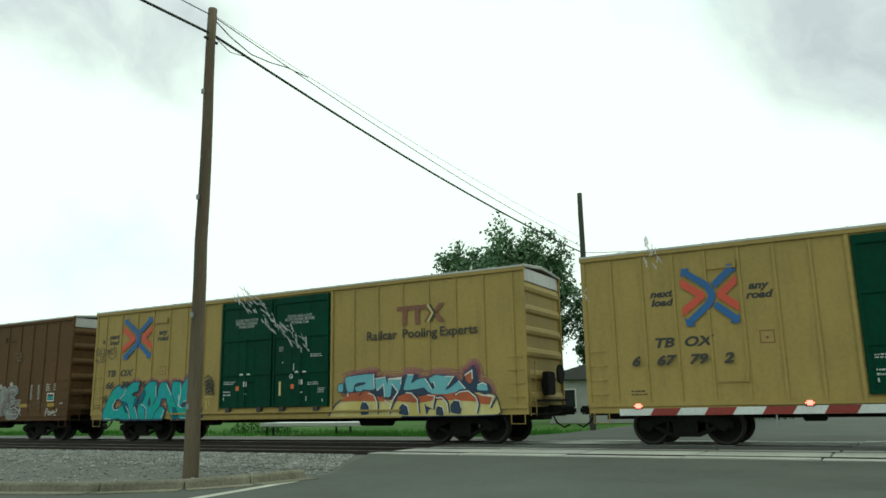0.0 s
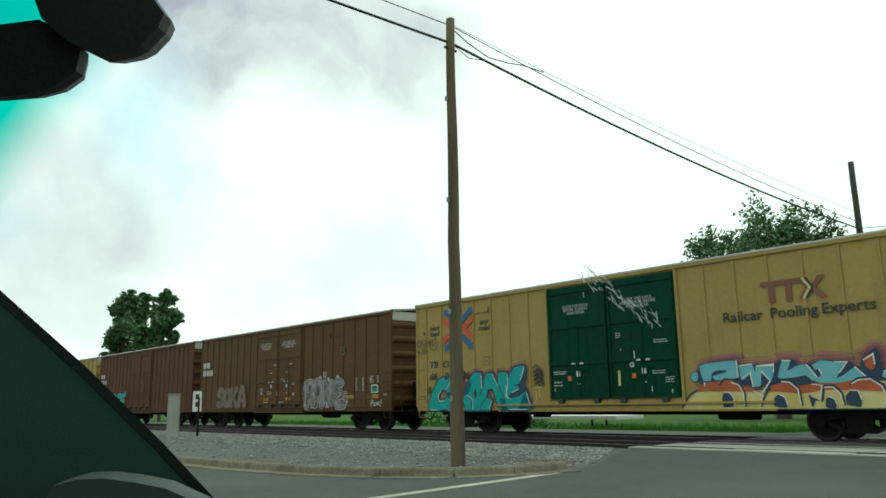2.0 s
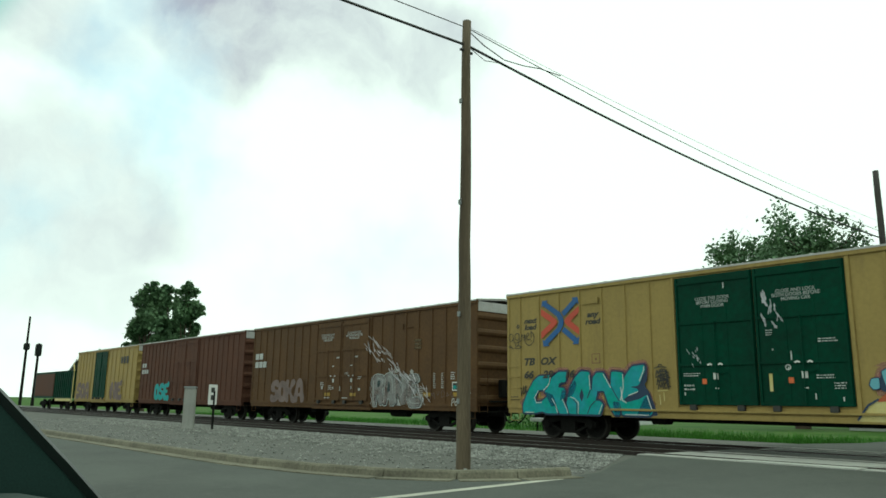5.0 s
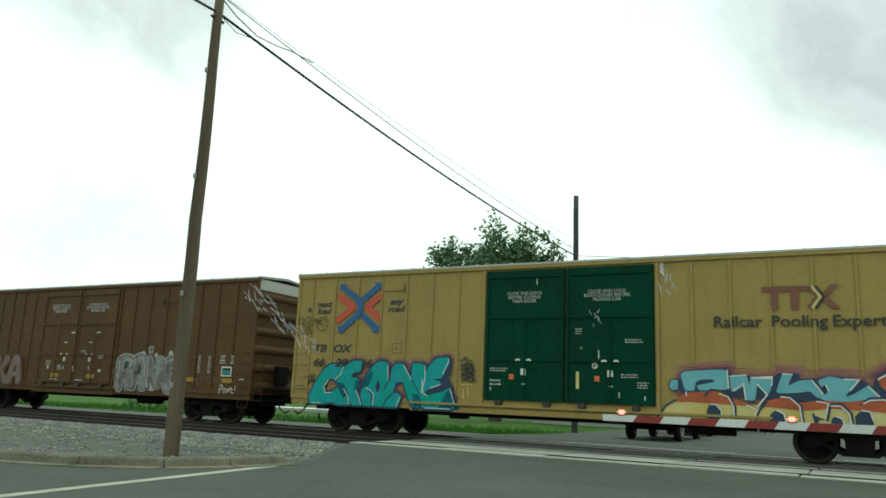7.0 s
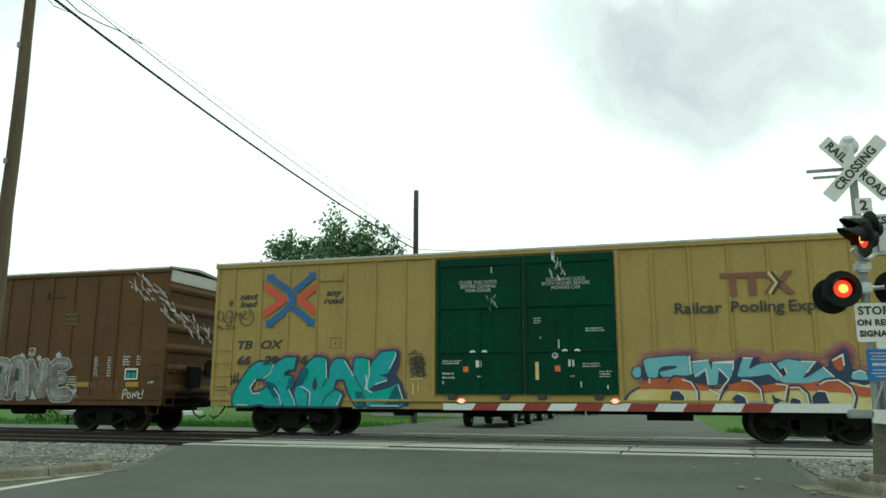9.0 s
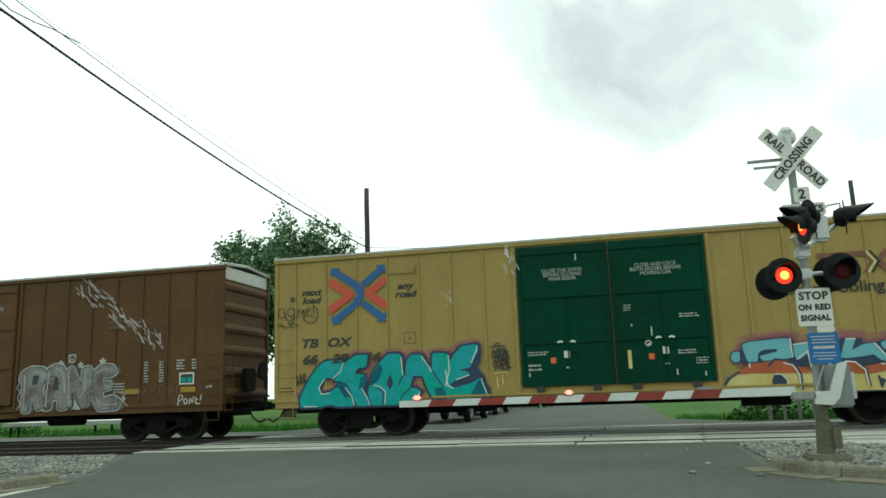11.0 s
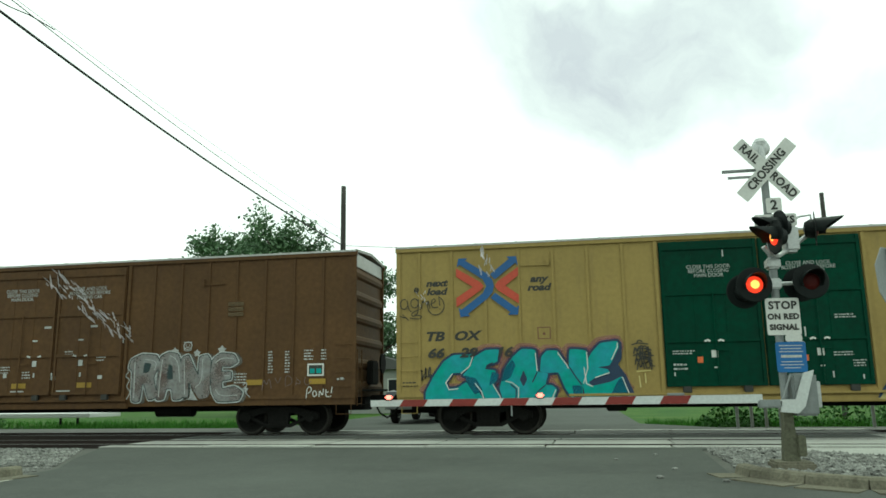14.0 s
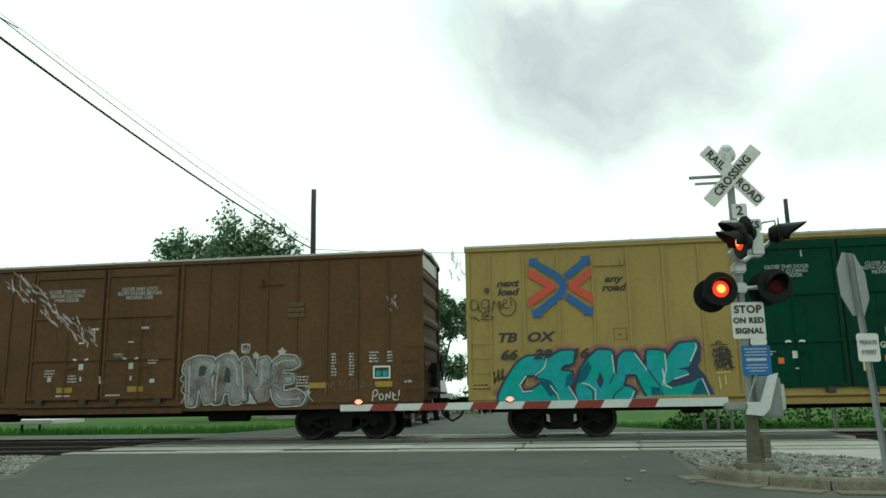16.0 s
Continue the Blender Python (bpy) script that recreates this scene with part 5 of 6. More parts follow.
for x in (7.9, 9.35):
    for k, (dx, z, w, h) in enumerate(((0.0, 1.92, 0.13, 0.16), (0.05, 1.62, 0.05, 0.12), (-0.9, 1.62, 0.11, 0.12), (0.62, 1.55, 0.14, 0.10), (-0.62, 1.22, 0.42, 0.035), (0.3, 2.98, 0.22, 0.06), (-0.05, 2.62, 0.16, 0.04))):
        bm = bmesh.new()
        box(bm, x + dx, x + dx + w, SIDE - 0.0695, SIDE - 0.0665, z, z + h)
        part("door_mark", bm, M_STENCIL, brown)
    for q in (-1, 1):
        bm = bmesh.new()
        prism(bm, [(x + 0.06 + q * 0.10, 2.20), (x + 0.06 + q * 0.20, 2.235), (x + 0.06 + q * 0.24, 2.19), (x + 0.06 + q * 0.13, 2.165)], SIDE - 0.099, SIDE - 0.0955)
        part("door_mark", bm, M_STENCIL, brown)
# a dull patch of older paint and a tack board, and two teal fields on the placard
bm = bmesh.new()
for k in range(3):
    box(bm, 13.75, 14.2, SIDE - 0.0385, SIDE - 0.036, 3.16 + 0.14 * k, 3.27 + 0.14 * k)
part("faded_paint_patch", bm, M_PATCH, brown)
bm = bmesh.new()
box(bm, 13.0, 13.62, SIDE - 0.05, SIDE - 0.03, 4.04, 4.08)
box(bm, 12.98, 13.05, SIDE - 0.08, SIDE - 0.03, 4.0, 4.2, 0.01)
part("tack_board", bm, M_BROWN, brown)
for x in (16.12, 16.30):
    bm = bmesh.new()
    box(bm, x, x + 0.13, SIDE - 0.049, SIDE - 0.046, 1.60, 1.72)
    part("placard_mark", bm, M_TEAL, brown)
for k in range(5):
    bm = bmesh.new()
    box(bm, 0.35 + 0.42 * (k % 3), 0.70 + 0.42 * (k % 3), SIDE - 0.042, SIDE - 0.036, 2.75 + 0.42 * (k // 3), 3.05 + 0.42 * (k // 3))
    part("white_stencil_block", bm, M_STENCIL, brown)

# ---- dark red car, yellow car and the tail
rust = boxcar("dark red boxcar with dull graffiti, rolling", 15.6, M_RUST, M_RUST, [0.65 * k for k in range(1, 9)] + [9.6 + 0.66 * k for k in range(1, 9)], (5.9, 9.6), sill_deep=False)
sprayed(rust, [moved(G_O, 0.0), moved(G_S, 1.0), moved(G_E, 2.0)], 3.0, 1.05, 0.8, 1.0, M_TEAL, M_RUST, SIDE - 0.045)
for k in range(5):
    bm = bmesh.new()
    box(bm, 0.35 + 0.42 * (k % 3), 0.65 + 0.42 * (k % 3), SIDE - 0.042, SIDE - 0.036, 2.75 + 0.42 * (k // 3), 3.02 + 0.42 * (k // 3))
    part("white_stencil_block", bm, M_STENCIL, rust)
yellow_tail = boxcar("yellow boxcar with a black door and grey graffiti, rolling", 14.2, M_YELLOW, M_DOOR, [0.8 * k for k in range(1, 6)] + [7.9 + 0.9 * k for k in range(1, 7)], (4.9, 7.9), sill_deep=False)
sprayed(yellow_tail, [moved(G_S, 0.0), moved(G_O, 1.0), moved(G_A, 2.0)], 0.6, 1.05, 1.1, 1.2, M_FADED, M_YELLOW, SIDE - 0.045)
sprayed(yellow_tail, [moved(G_N, 0.0), moved(G_E, 1.0)], 9.2, 1.05, 1.2, 1.2, M_FADED, M_YELLOW, SIDE - 0.045)
for k in range(3):
    bm = bmesh.new()
    box(bm, 10.9 + 0.6 * k, 11.3 + 0.6 * k, SIDE - 0.042, SIDE - 0.036, 3.6, 4.1)
    part("black_emblem", bm, M_BLACK, yellow_tail)


def hopper():
    car = thing("hopper_car", "low dark freight car with a red end and yellow steps, rolling", "freight car", group="freight cars of the train")
    bm = bmesh.new()
    prism(bm, [(0, 1.0), (0, 3.4), (12.6, 3.4), (12.6, 1.0)], -1.5, 1.5)
    part("body", bm, M_DOOR, car)
    bm = bmesh.new()
    box(bm, 0.5, 7.0, -1.56, -1.504, 1.2, 3.2, 0.02)
    part("side_panel", bm, M_RUST, car, "dull red side panel")
    bm = bmesh.new()
    for k in range(9):
        box(bm, 7.3 + 0.6 * k, 7.4 + 0.6 * k, -1.57, -1.50, 1.1, 3.35)
    part("side_posts", bm, M_DOOR, car)
    bm = bmesh.new()
    tube(bm, [(12.62, -1.5, 0.7), (12.9, -1.5, 0.7), (12.9, -1.5, 3.3), (12.5, -1.5, 4.0)], 0.05, 6)
    box(bm, 8, 12.8, -1.58, -1.50, 0.78, 1.0)
    part("yellow_rail", bm, M_SYELLOW, car, "yellow grab rail and step")
    bm = bmesh.new()
    prism(bm, [(10.2, 3.4), (12.4, 4.35), (12.5, 4.25), (10.6, 3.4)], -1.3, 1.3)
    part("raised_hatch", bm, M_GALV, car)
    for x in (2.2, 10.4):
        truck(car, x)
    return car


tail = hopper()
# car, place of its left end along the train, whether it runs behind the slack coupler
CARS = [(yellow_ahead, 19.5, 0), (yellow, 0.0, 0), (brown, -18.74, 1), (rust, -35.45, 1), (yellow_tail, -50.6, 1), (tail, -64.6, 1)]


# ---------- crossing signal, gate, signs ----------
def plate(w, h, t, material, corner=0.03):
    bm = bmesh.new()
    c = min(corner, w / 3, h / 3)
    pts = []
    for cx, cz, a0 in ((w / 2 - c, h / 2 - c, 0), (-w / 2 + c, h / 2 - c, 90), (-w / 2 + c, -h / 2 + c, 180), (w / 2 - c, -h / 2 + c, 270)):
        for k in range(4):
            a = radians(a0 + 30 * k)
            pts.append((cx + c * math.cos(a), cz + c * math.sin(a)))
    prism(bm, pts, 0, t)
    return mesh_of("plate", bm, material)


def flasher(root, name, x, y, z, turn, lit, hood_len=0.26):
    """Round black background disc with a hood and a red lens."""
    m = pose(x, y, z, 0, 0, turn)
    bm = bmesh.new()
    lathe(bm, [(0.255, 0.0), (0.27, 0.008), (0.255, 0.016), (0.10, 0.02)], 32, Matrix.Rotation(radians(90), 4, "X"))
    disc = part(name, bm, M_HOOD, root, "round black backing disc with a hooded red lens", at=m)
    bm = bmesh.new()
    seg = 18
    rim = []
    for k in range(seg + 1):
        a = radians(-25 + 230 * k / seg)
        d = hood_len * (0.35 + 0.65 * max(0, math.sin(a)))
        for r in (0.155, 0.162):
            rim.append((r * math.cos(a), r * math.sin(a), d))
    for k in range(seg):
        (x0, z0, d0), (x1, z1, d1) = rim[2 * k], rim[2 * k + 2]
        (u0, w0, _), (u1, w1, _) = rim[2 * k + 1], rim[2 * k + 3]
        a = [bm.verts.new(v) for v in ((x0, -0.02, z0), (x1, -0.02, z1), (x1, -0.02 - d1, z1), (x0, -0.02 - d0, z0))]
        b = [bm.verts.new(v) for v in ((u0, -0.02, w0), (u1, -0.02, w1), (u1, -0.02 - d1, w1), (u0, -0.02 - d0, w0))]
        bm.faces.new(a); bm.faces.new(b)
        bm.faces.new((a[2], a[3], b[3], b[2]))
    bmesh.ops.remove_doubles(bm, verts=bm.verts, dist=0.0005)
    part("hood", bm, M_HOOD, disc)
    bm = bmesh.new()
    lathe(bm, [(0.130, 0.018), (0.115, 0.035), (0.08, 0.050), (0.02, 0.056)], 24, Matrix.Rotation(radians(90), 4, "X"))
    part("lens", bm, M_LAMP if lit else M_LENS, disc, "glowing red lens" if lit else "dark red lens")
    if lit:
        # the hot spot of the lit lens, made as a small glowing cap
        bm = bmesh.new()
        lathe(bm, [(0.068, 0.050), (0.06, 0.060), (0.03, 0.066), (0.005, 0.067)], 20, Matrix.Rotation(radians(90), 4, "X"))
        part("lens_hot_spot", bm, M_CORE, disc, "bright orange hot spot on the lens of the lit lamp")
    bm = bmesh.new()
    lathe(bm, [(0.02, -0.16), (0.11, -0.14), (0.15, -0.06), (0.15, 0.0)], 20, Matrix.Rotation(radians(90), 4, "X"))
    part("lamp_housing", bm, M_HOOD, disc)


def crossing_signal():
    X, Y = 2.90, 12.3
    root = thing("crossing_signal", "grey railroad crossing signal mast with crossbuck, red flashers and signs", "crossing signal", pose(X, Y, gz(Y)))
    bm = bmesh.new()
    box(bm, -0.28, 0.28, -0.28, 0.28, -0.4, 0.09, 0.03)
    part("foundation", bm, M_CURB, root, "stained concrete foundation block")
    bm = bmesh.new()
    prism(bm, [(-0.11, 0.08), (-0.085, 0.44), (-0.068, 0.60), (-0.066, 0.80), (0.066, 0.80), (0.068, 0.60), (0.085, 0.44), (0.11, 0.08)], -0.10, 0.10)
    box(bm, 0.08, 0.20, -0.15, 0.05, 0.16, 0.46, 0.015)
    part("mast_base", bm, M_POST, root, "flared grey-green cast mast base with a junction box")
    bm = bmesh.new()
    rod(bm, (0, 0, 0.6), (0, 0, 4.62), 0.060, seg=16)
    part("mast", bm, M_SIGNBACK, root)
    bm = bmesh.new()
    lathe(bm, [(0.03, -0.05), (0.13, -0.04), (0.145, 0.0), (0.12, 0.05), (0.05, 0.07)], 20, pose(0, 0.06, 4.92, 90, 0, 0))
    rod(bm, (0, 0, 4.55), (0, 0, 4.94), 0.055, 0.045, 10)
    lathe(bm, [(0.10, 0.0), (0.11, 0.06), (0.07, 0.12), (0.02, 0.14)], 14, pose(0, 0.08, 4.96))
    part("bell", bm, M_ALU, root, "grey crossing bell on the mast top")
    # crossbuck
    buck = new("crossbuck")
    buck.parent, buck.matrix_basis = root, pose(0.02, -0.10, 4.52, 0, 0, 8)
    tagged(buck, "white crossbuck sign with black letters")
    blade = plate(1.22, 0.225, 0.006, M_SIGN, 0.02)
    for ang, words, dy in ((47, (("CROSSING", 0.0),), -0.014), (-47, (("RAIL", -0.36), ("ROAD", 0.35)), 0.0)):
        b = part("blade", blade, None, buck, at=pose(0, dy, 0, 0, -ang, 0))
        for txt, off in words:
            part("lettering", letters(txt, 0.185, M_BLACK, 0.90, bold=0.006, space=1.06), None, b, at=facing(off, -0.004, 0))
    bm = bmesh.new()
    box(bm, -0.55, -0.02, -0.02, 0.0, 4.42, 4.46)
    box(bm, -0.62, -0.02, 0.05, 0.07, 4.54, 4.59)
    part("side_crossbuck", bm, M_SIGNBACK, root, "second crossbuck seen edge-on")
    # number of tracks
    sg = part("track_sign", plate(0.23, 0.24, 0.004, M_SIGN), None, root, at=pose(0.08, -0.10, 3.94))
    part("lettering", letters("2", 0.21, M_BLACK, bold=0.006), None, sg, at=facing(0, -0.004, 0))
    sg = part("track_sign", plate(0.62, 0.20, 0.004, M_SIGN), None, root, at=pose(0.08, -0.10, 3.70))
    part("lettering", letters("TRACKS", 0.15, M_BLACK, bold=0.006), None, sg, at=facing(0, -0.004, 0))
    # upper pair towards the side street, lower pair towards the road
    bm = bmesh.new()
    tube(bm, [(-0.20, -0.40, 3.24), (-0.12, -0.36, 3.14), (0.05, -0.18, 3.12), (0.38, 0.05, 3.34), (0.66, 0.10, 3.54)], 0.035, 8)
    box(bm, -0.10, 0.10, -0.12, 0.12, 2.95, 3.12, 0.03)
    part("cross_arm", bm, M_ALU, root, "cast aluminium arm")
    bm = bmesh.new()
    box(bm, 0.18, 0.40, -0.12, 0.12, 3.2, 3.62, 0.04)
    part("junction_box", bm, M_ALU, root)
    flasher(root, "flasher", 0.10, -0.20, 3.56, -74, False, 0.40)
    flasher(root, "flasher", -0.02, -0.42, 3.38, -78, True, 0.36)
    flasher(root, "flasher", 0.66, 0.0, 3.56, 75, False, 0.40)
    bm = bmesh.new()
    tube(bm, [(-0.34, -0.02, 2.72), (0.50, -0.02, 2.72)], 0.03, 8)
    box(bm, -0.09, 0.09, -0.09, 0.09, 2.64, 2.80, 0.02)
    part("cross_arm", bm, M_ALU, root)
    bm = bmesh.new()
    tube(bm, [(0.25, 0, 3.62), (0.45, 0, 3.76), (0.62, 0, 3.78), (0.62, 0, 3.66)], 0.018, 6)
    part("conduit", bm, M_ALU, root)
    flasher(root, "flasher", -0.33, -0.16, 2.70, 6, True)
    flasher(root, "flasher", 0.48, -0.16, 2.72, 6, False)
    flasher(root, "flasher", -0.42, 0.16, 2.64, 186, False)
    flasher(root, "flasher", 0.42, 0.16, 2.72, 186, False)
    sg = part("stop_plate", plate(0.50, 0.56, 0.005, M_SIGN), None, root, "white sign with black words", at=pose(0.06, -0.095, 2.21, 0, 0, 6))
    for txt, z, s in (("STOP", 0.165, 0.165), ("ON RED", -0.005, 0.118), ("SIGNAL", -0.165, 0.118)):
        part("lettering", letters(txt, s, M_BLACK, 1.0, bold=0.006, space=1.08), None, sg, at=facing(0, -0.004, z))
    sg = part("emergency_plate", plate(0.44, 0.45, 0.005, M_SIGNBLUE), None, root, "blue sign with white lines", at=pose(0.12, -0.10, 1.60, 0, 0, 6))
    for z, h, w in ((0.17, 0.014, 0.34), (0.125, 0.014, 0.30), (0.08, 0.014, 0.34), (0.01, 0.040, 0.30), (-0.07, 0.012, 0.30), (-0.115, 0.012, 0.34), (-0.16, 0.012, 0.24)):
        bm = bmesh.new()
        box(bm, -w / 2, w / 2, -0.004, -0.001, z - h / 2, z + h / 2)
        part("white_line", bm, M_STENCIL, sg)
    part("small_plate", plate(0.24, 0.10, 0.004, M_SIGN), None, root, at=pose(0.18, -0.09, 1.88))
    # gate mechanism
    bm = bmesh.new()
    box(bm, 0.08, 0.42, -0.18, 0.16, 0.74, 1.36, 0.03)
    part("gate_motor", bm, M_SIGNBACK, root, "grey gate mechanism housing")
    bm = bmesh.new()
    box(bm, 0.30, 0.56, 0.18, 0.24, 0.85, 1.24, 0.01)
    box(bm, 0.34, 0.52, 0.175, 0.18, 0.90, 1.18)
    part("motor_door", bm, M_ALU, root)
    bm = bmesh.new()
    prism(bm, [(-0.14, 0.80), (-0.14, 0.98), (0.08, 0.98), (0.22, 1.36), (0.36, 1.40), (0.20, 0.88), (0.10, 0.78)], -0.30, -0.24)
    part("gate_bracket", bm, M_GATEWHITE, root, "white cranked gate support arm")
    bm = bmesh.new()
    tube(bm, [(-0.10, -0.27, 0.98), (0.06, -0.20, 1.35)], 0.015, 6)
    box(bm, -0.45, -0.12, -0.32, -0.22, 0.86, 0.98, 0.02)
    part("gate_hinge", bm, M_SIGNBACK, root)


def gate_arm():
    """Lowered arm with slanted red and white stripes and three small red lamps."""
    x0, x1 = 2.52, -3.45
    L = x0 - x1
    root = thing("gate_arm", "lowered crossing gate arm with red and white stripes", "barrier", pose(x0, 12.02, 0.912, 0, -0.12, 0))
    bm = bmesh.new()
    prism(bm, [(0, -0.065), (0, 0.065), (-L, 0.05), (-L, -0.05)], 0.0, 0.035)
    part("arm_core", bm, M_GATEBACK, root, "tan fibreglass core of the arm")
    bm = bmesh.new()
    prism(bm, [(0, -0.064), (0, 0.064), (-L, 0.052), (-L, -0.048)], -0.008, -0.001)
    part("white_face", bm, M_GATEWHITE, root)
    k, x = 0, -1.0
    while x > -L + 0.2:
        bm = bmesh.new()
        h = 0.062 - 0.010 * (-x / L)
        a, b = x, max(x - 0.40, -L + 0.05)
        prism(bm, [(a, h), (b, h), (b - 0.07, -h + 0.002), (a - 0.07, -h + 0.002)], -0.012, -0.0085)
        part("red_stripe", bm, M_GATERED, root)
        x -= 0.805
    for x, lit in ((-3.25, True), (-L + 0.30, True)):
        bm = bmesh.new()
        box(bm, x - 0.06, x + 0.06, -0.02, 0.04, 0.045, 0.062, 0.005)
        lamp = part("lamp_base", bm, M_HOOD, root)
        bm = bmesh.new()
        box(bm, x - 0.062, x + 0.062, -0.045, 0.035, 0.060, 0.128, 0.025)
        part("lamp_lens", bm, M_GATELAMP, lamp, "glowing red gate lamp")
    bm = bmesh.new()
    tube(bm, [(-3.7, 0.02, -0.05), (-3.7, 0.02, -0.22)], 0.013, 6)
    part("hanger", bm, M_SIGNBACK, root)
    bm = bmesh.new()
    box(bm, -1.35, -1.1, -0.02, 0.03, 0.06, 0.10, 0.01)
    part("bracket", bm, M_SIGNBACK, root)


def stop_sign():
    X, Y = 3.54, 9.35
    root = thing("stop_sign", "octagonal sign seen from its bare grey back, on a leaning post", "road sign", pose(X + 0.05, Y, gz(Y) - 0.02, 0, -2.6, 0))
    bm = bmesh.new()
    prism(bm, [(-0.035, -0.3), (-0.035, 2.78), (0.035, 2.78), (0.035, -0.3)], -0.012, 0.012)
    for s in (-1, 1):
        box(bm, s * 0.035 - 0.006, s * 0.035 + 0.006, -0.035, 0.012, -0.3, 2.78)
    part("post", bm, M_SIGNBACK, root, "grey galvanised steel channel post", at=pose(0, 0, 0, 0, 0, 50))
    bm = bmesh.new()
    prism(bm, [(0.40 * math.cos(radians(22.5 + 45 * k)), 0.40 * math.sin(radians(22.5 + 45 * k))) for k in range(8)], 0, 0.006)
    face = part("sign_plate", bm, M_SIGNBACK, root, "bare aluminium back of an octagonal plate", at=pose(0.0, 0.02, 2.42, 0, 0, 47))
    bm = bmesh.new()
    box(bm, 0.05, 0.14, -0.003, 0, -0.06, 0.10)
    part("sticker", bm, M_SIGN, face)
    sg = part("street_plate", plate(0.26, 0.32, 0.005, M_SIGN), None, root, "small white sign with two worn grey words", at=pose(0.02, -0.05, 1.68, 0, 3, 12))
    for txt, z in (("PRIVATE", 0.055), ("STREET", -0.055)):
        part("lettering", letters(txt, 0.066, M_SIGNBACK, 0.82, bold=0.003), None, sg, at=facing(0, -0.004, z))


def pole(name, x, y, z0, z1, r0, r1, label, material=None):
    root = thing(name, label, "utility pole", pose(x, y, z0))
    bm = bmesh.new()
    rng = random.Random(int(x * 10))
    rings, n = [], 14
    for k in range(13):
        f = k / 12
        r = r0 + (r1 - r0) * f
        ox, oy = rng.uniform(-0.008, 0.008), rng.uniform(-0.008, 0.008)
        rings.append([bm.verts.new((ox + r * math.cos(2 * math.pi * q / n) * rng.uniform(0.97, 1.03), oy + r * math.sin(2 * math.pi * q / n) * rng.uniform(0.97, 1.03), -0.5 + (z1 - z0 + 0.5) * f)) for q in range(n)])
    for a, b in zip(rings, rings[1:]):
        for q in range(n):
            bm.faces.new((a[q], a[(q + 1) % n], b[(q + 1) % n], b[q]))
    bm.faces.new(rings[-1])
    part("shaft", bm, material or M_POLE, root, smooth=True)
    return root


def cable(name, a, b, sag, r, label, more=None):
    a, b = Vector(a), Vector(b)
    bm = bmesh.new()
    pts = []
    n = 26
    for k in range(n + 1):
        f = k / n
        p = a.lerp(b, f)
        p.z -= sag * 4 * f * (1 - f)
        pts.append(p)
    tube(bm, pts, r, 6)
    return solid(name, bm, M_WIRE, label, "cable")


crossing_signal()
gate_arm()
stop_sign()
near_pole = pole("utility_pole", -10.98, 10.32, gz(10.3), 9.2, 0.145, 0.092, "brown weathered wooden utility pole in the gravel verge")
bm = bmesh.new()
rod(bm, (0, -0.17, 8.62), (0, 0.17, 8.62), 0.03, seg=8)
tube(bm, [(0.0, 0.14, 8.72), (0.05, 0.5, 8.55), (0.06, 0.9, 8.62)], 0.008, 6)
part("cable_clamp", bm, M_WIRE, near_pole)
for z in (1.2, 2.9, 5.2, 7.4):
    bm = bmesh.new()
    box(bm, -0.03, 0.03, -0.17, -0.13, z, z + 0.10, 0.005)
    part("pole_tag", bm, M_SIGNBACK, near_pole)
pole("utility_pole", -9.85, 30, -0.2, 9.78, 0.135, 0.105, "dark wooden utility pole behind the tracks", M_POLEDARK)
pole("utility_pole", 11.47, 38, -0.2, 10.25, 0.13, 0.10, "dark wooden utility pole far behind the tracks", M_POLEDARK)
pole("utility_pole", -12.3, -11, -0.4, 9.4, 0.16, 0.12, "brown wooden utility pole beside the street")
cable("overhead_cable", (-10.95, 10.42, 8.62), (-9.86, 30, 7.2), 0.28, 0.028, "thick black overhead cable between the poles")
cable("overhead_cable", (-10.98, 10.22, 8.64), (-12.3, -11, 8.9), 0.10, 0.028, "thick black overhead cable between the poles")
cable("overhead_wire", (-10.98, 10.42, 9.05), (-9.86, 30, 7.45), 0.26, 0.010, "thin dark overhead wire between the poles")
cable("overhead_wire", (-10.98, 10.22, 9.05), (-12.3, -11, 9.3), 0.08, 0.011, "thin dark overhead wire between the poles")
cable("overhead_wire", (-11.0, 10.40, 9.10), (-9.9, 30, 7.85), 0.2, 0.005, "very thin overhead wire between the poles")
cable("overhead_wire", (-9.86, 30, 7.2), (11.47, 38, 8.6), 0.5, 0.012, "thin dark overhead wire behind the tracks")
bm = bmesh.new()
tube(bm, [(-10.97, 10.40, 8.98), (-10.93, 10.8, 8.78), (-10.90, 11.4, 8.62), (-10.87, 12.0, 8.66), (-10.84, 12.5, 8.74), (-10.80, 13.2, 8.76)], 0.012, 6)
solid("drop_wire", bm, M_WIRE, "short dark drop wire curling from the pole top", "cable")


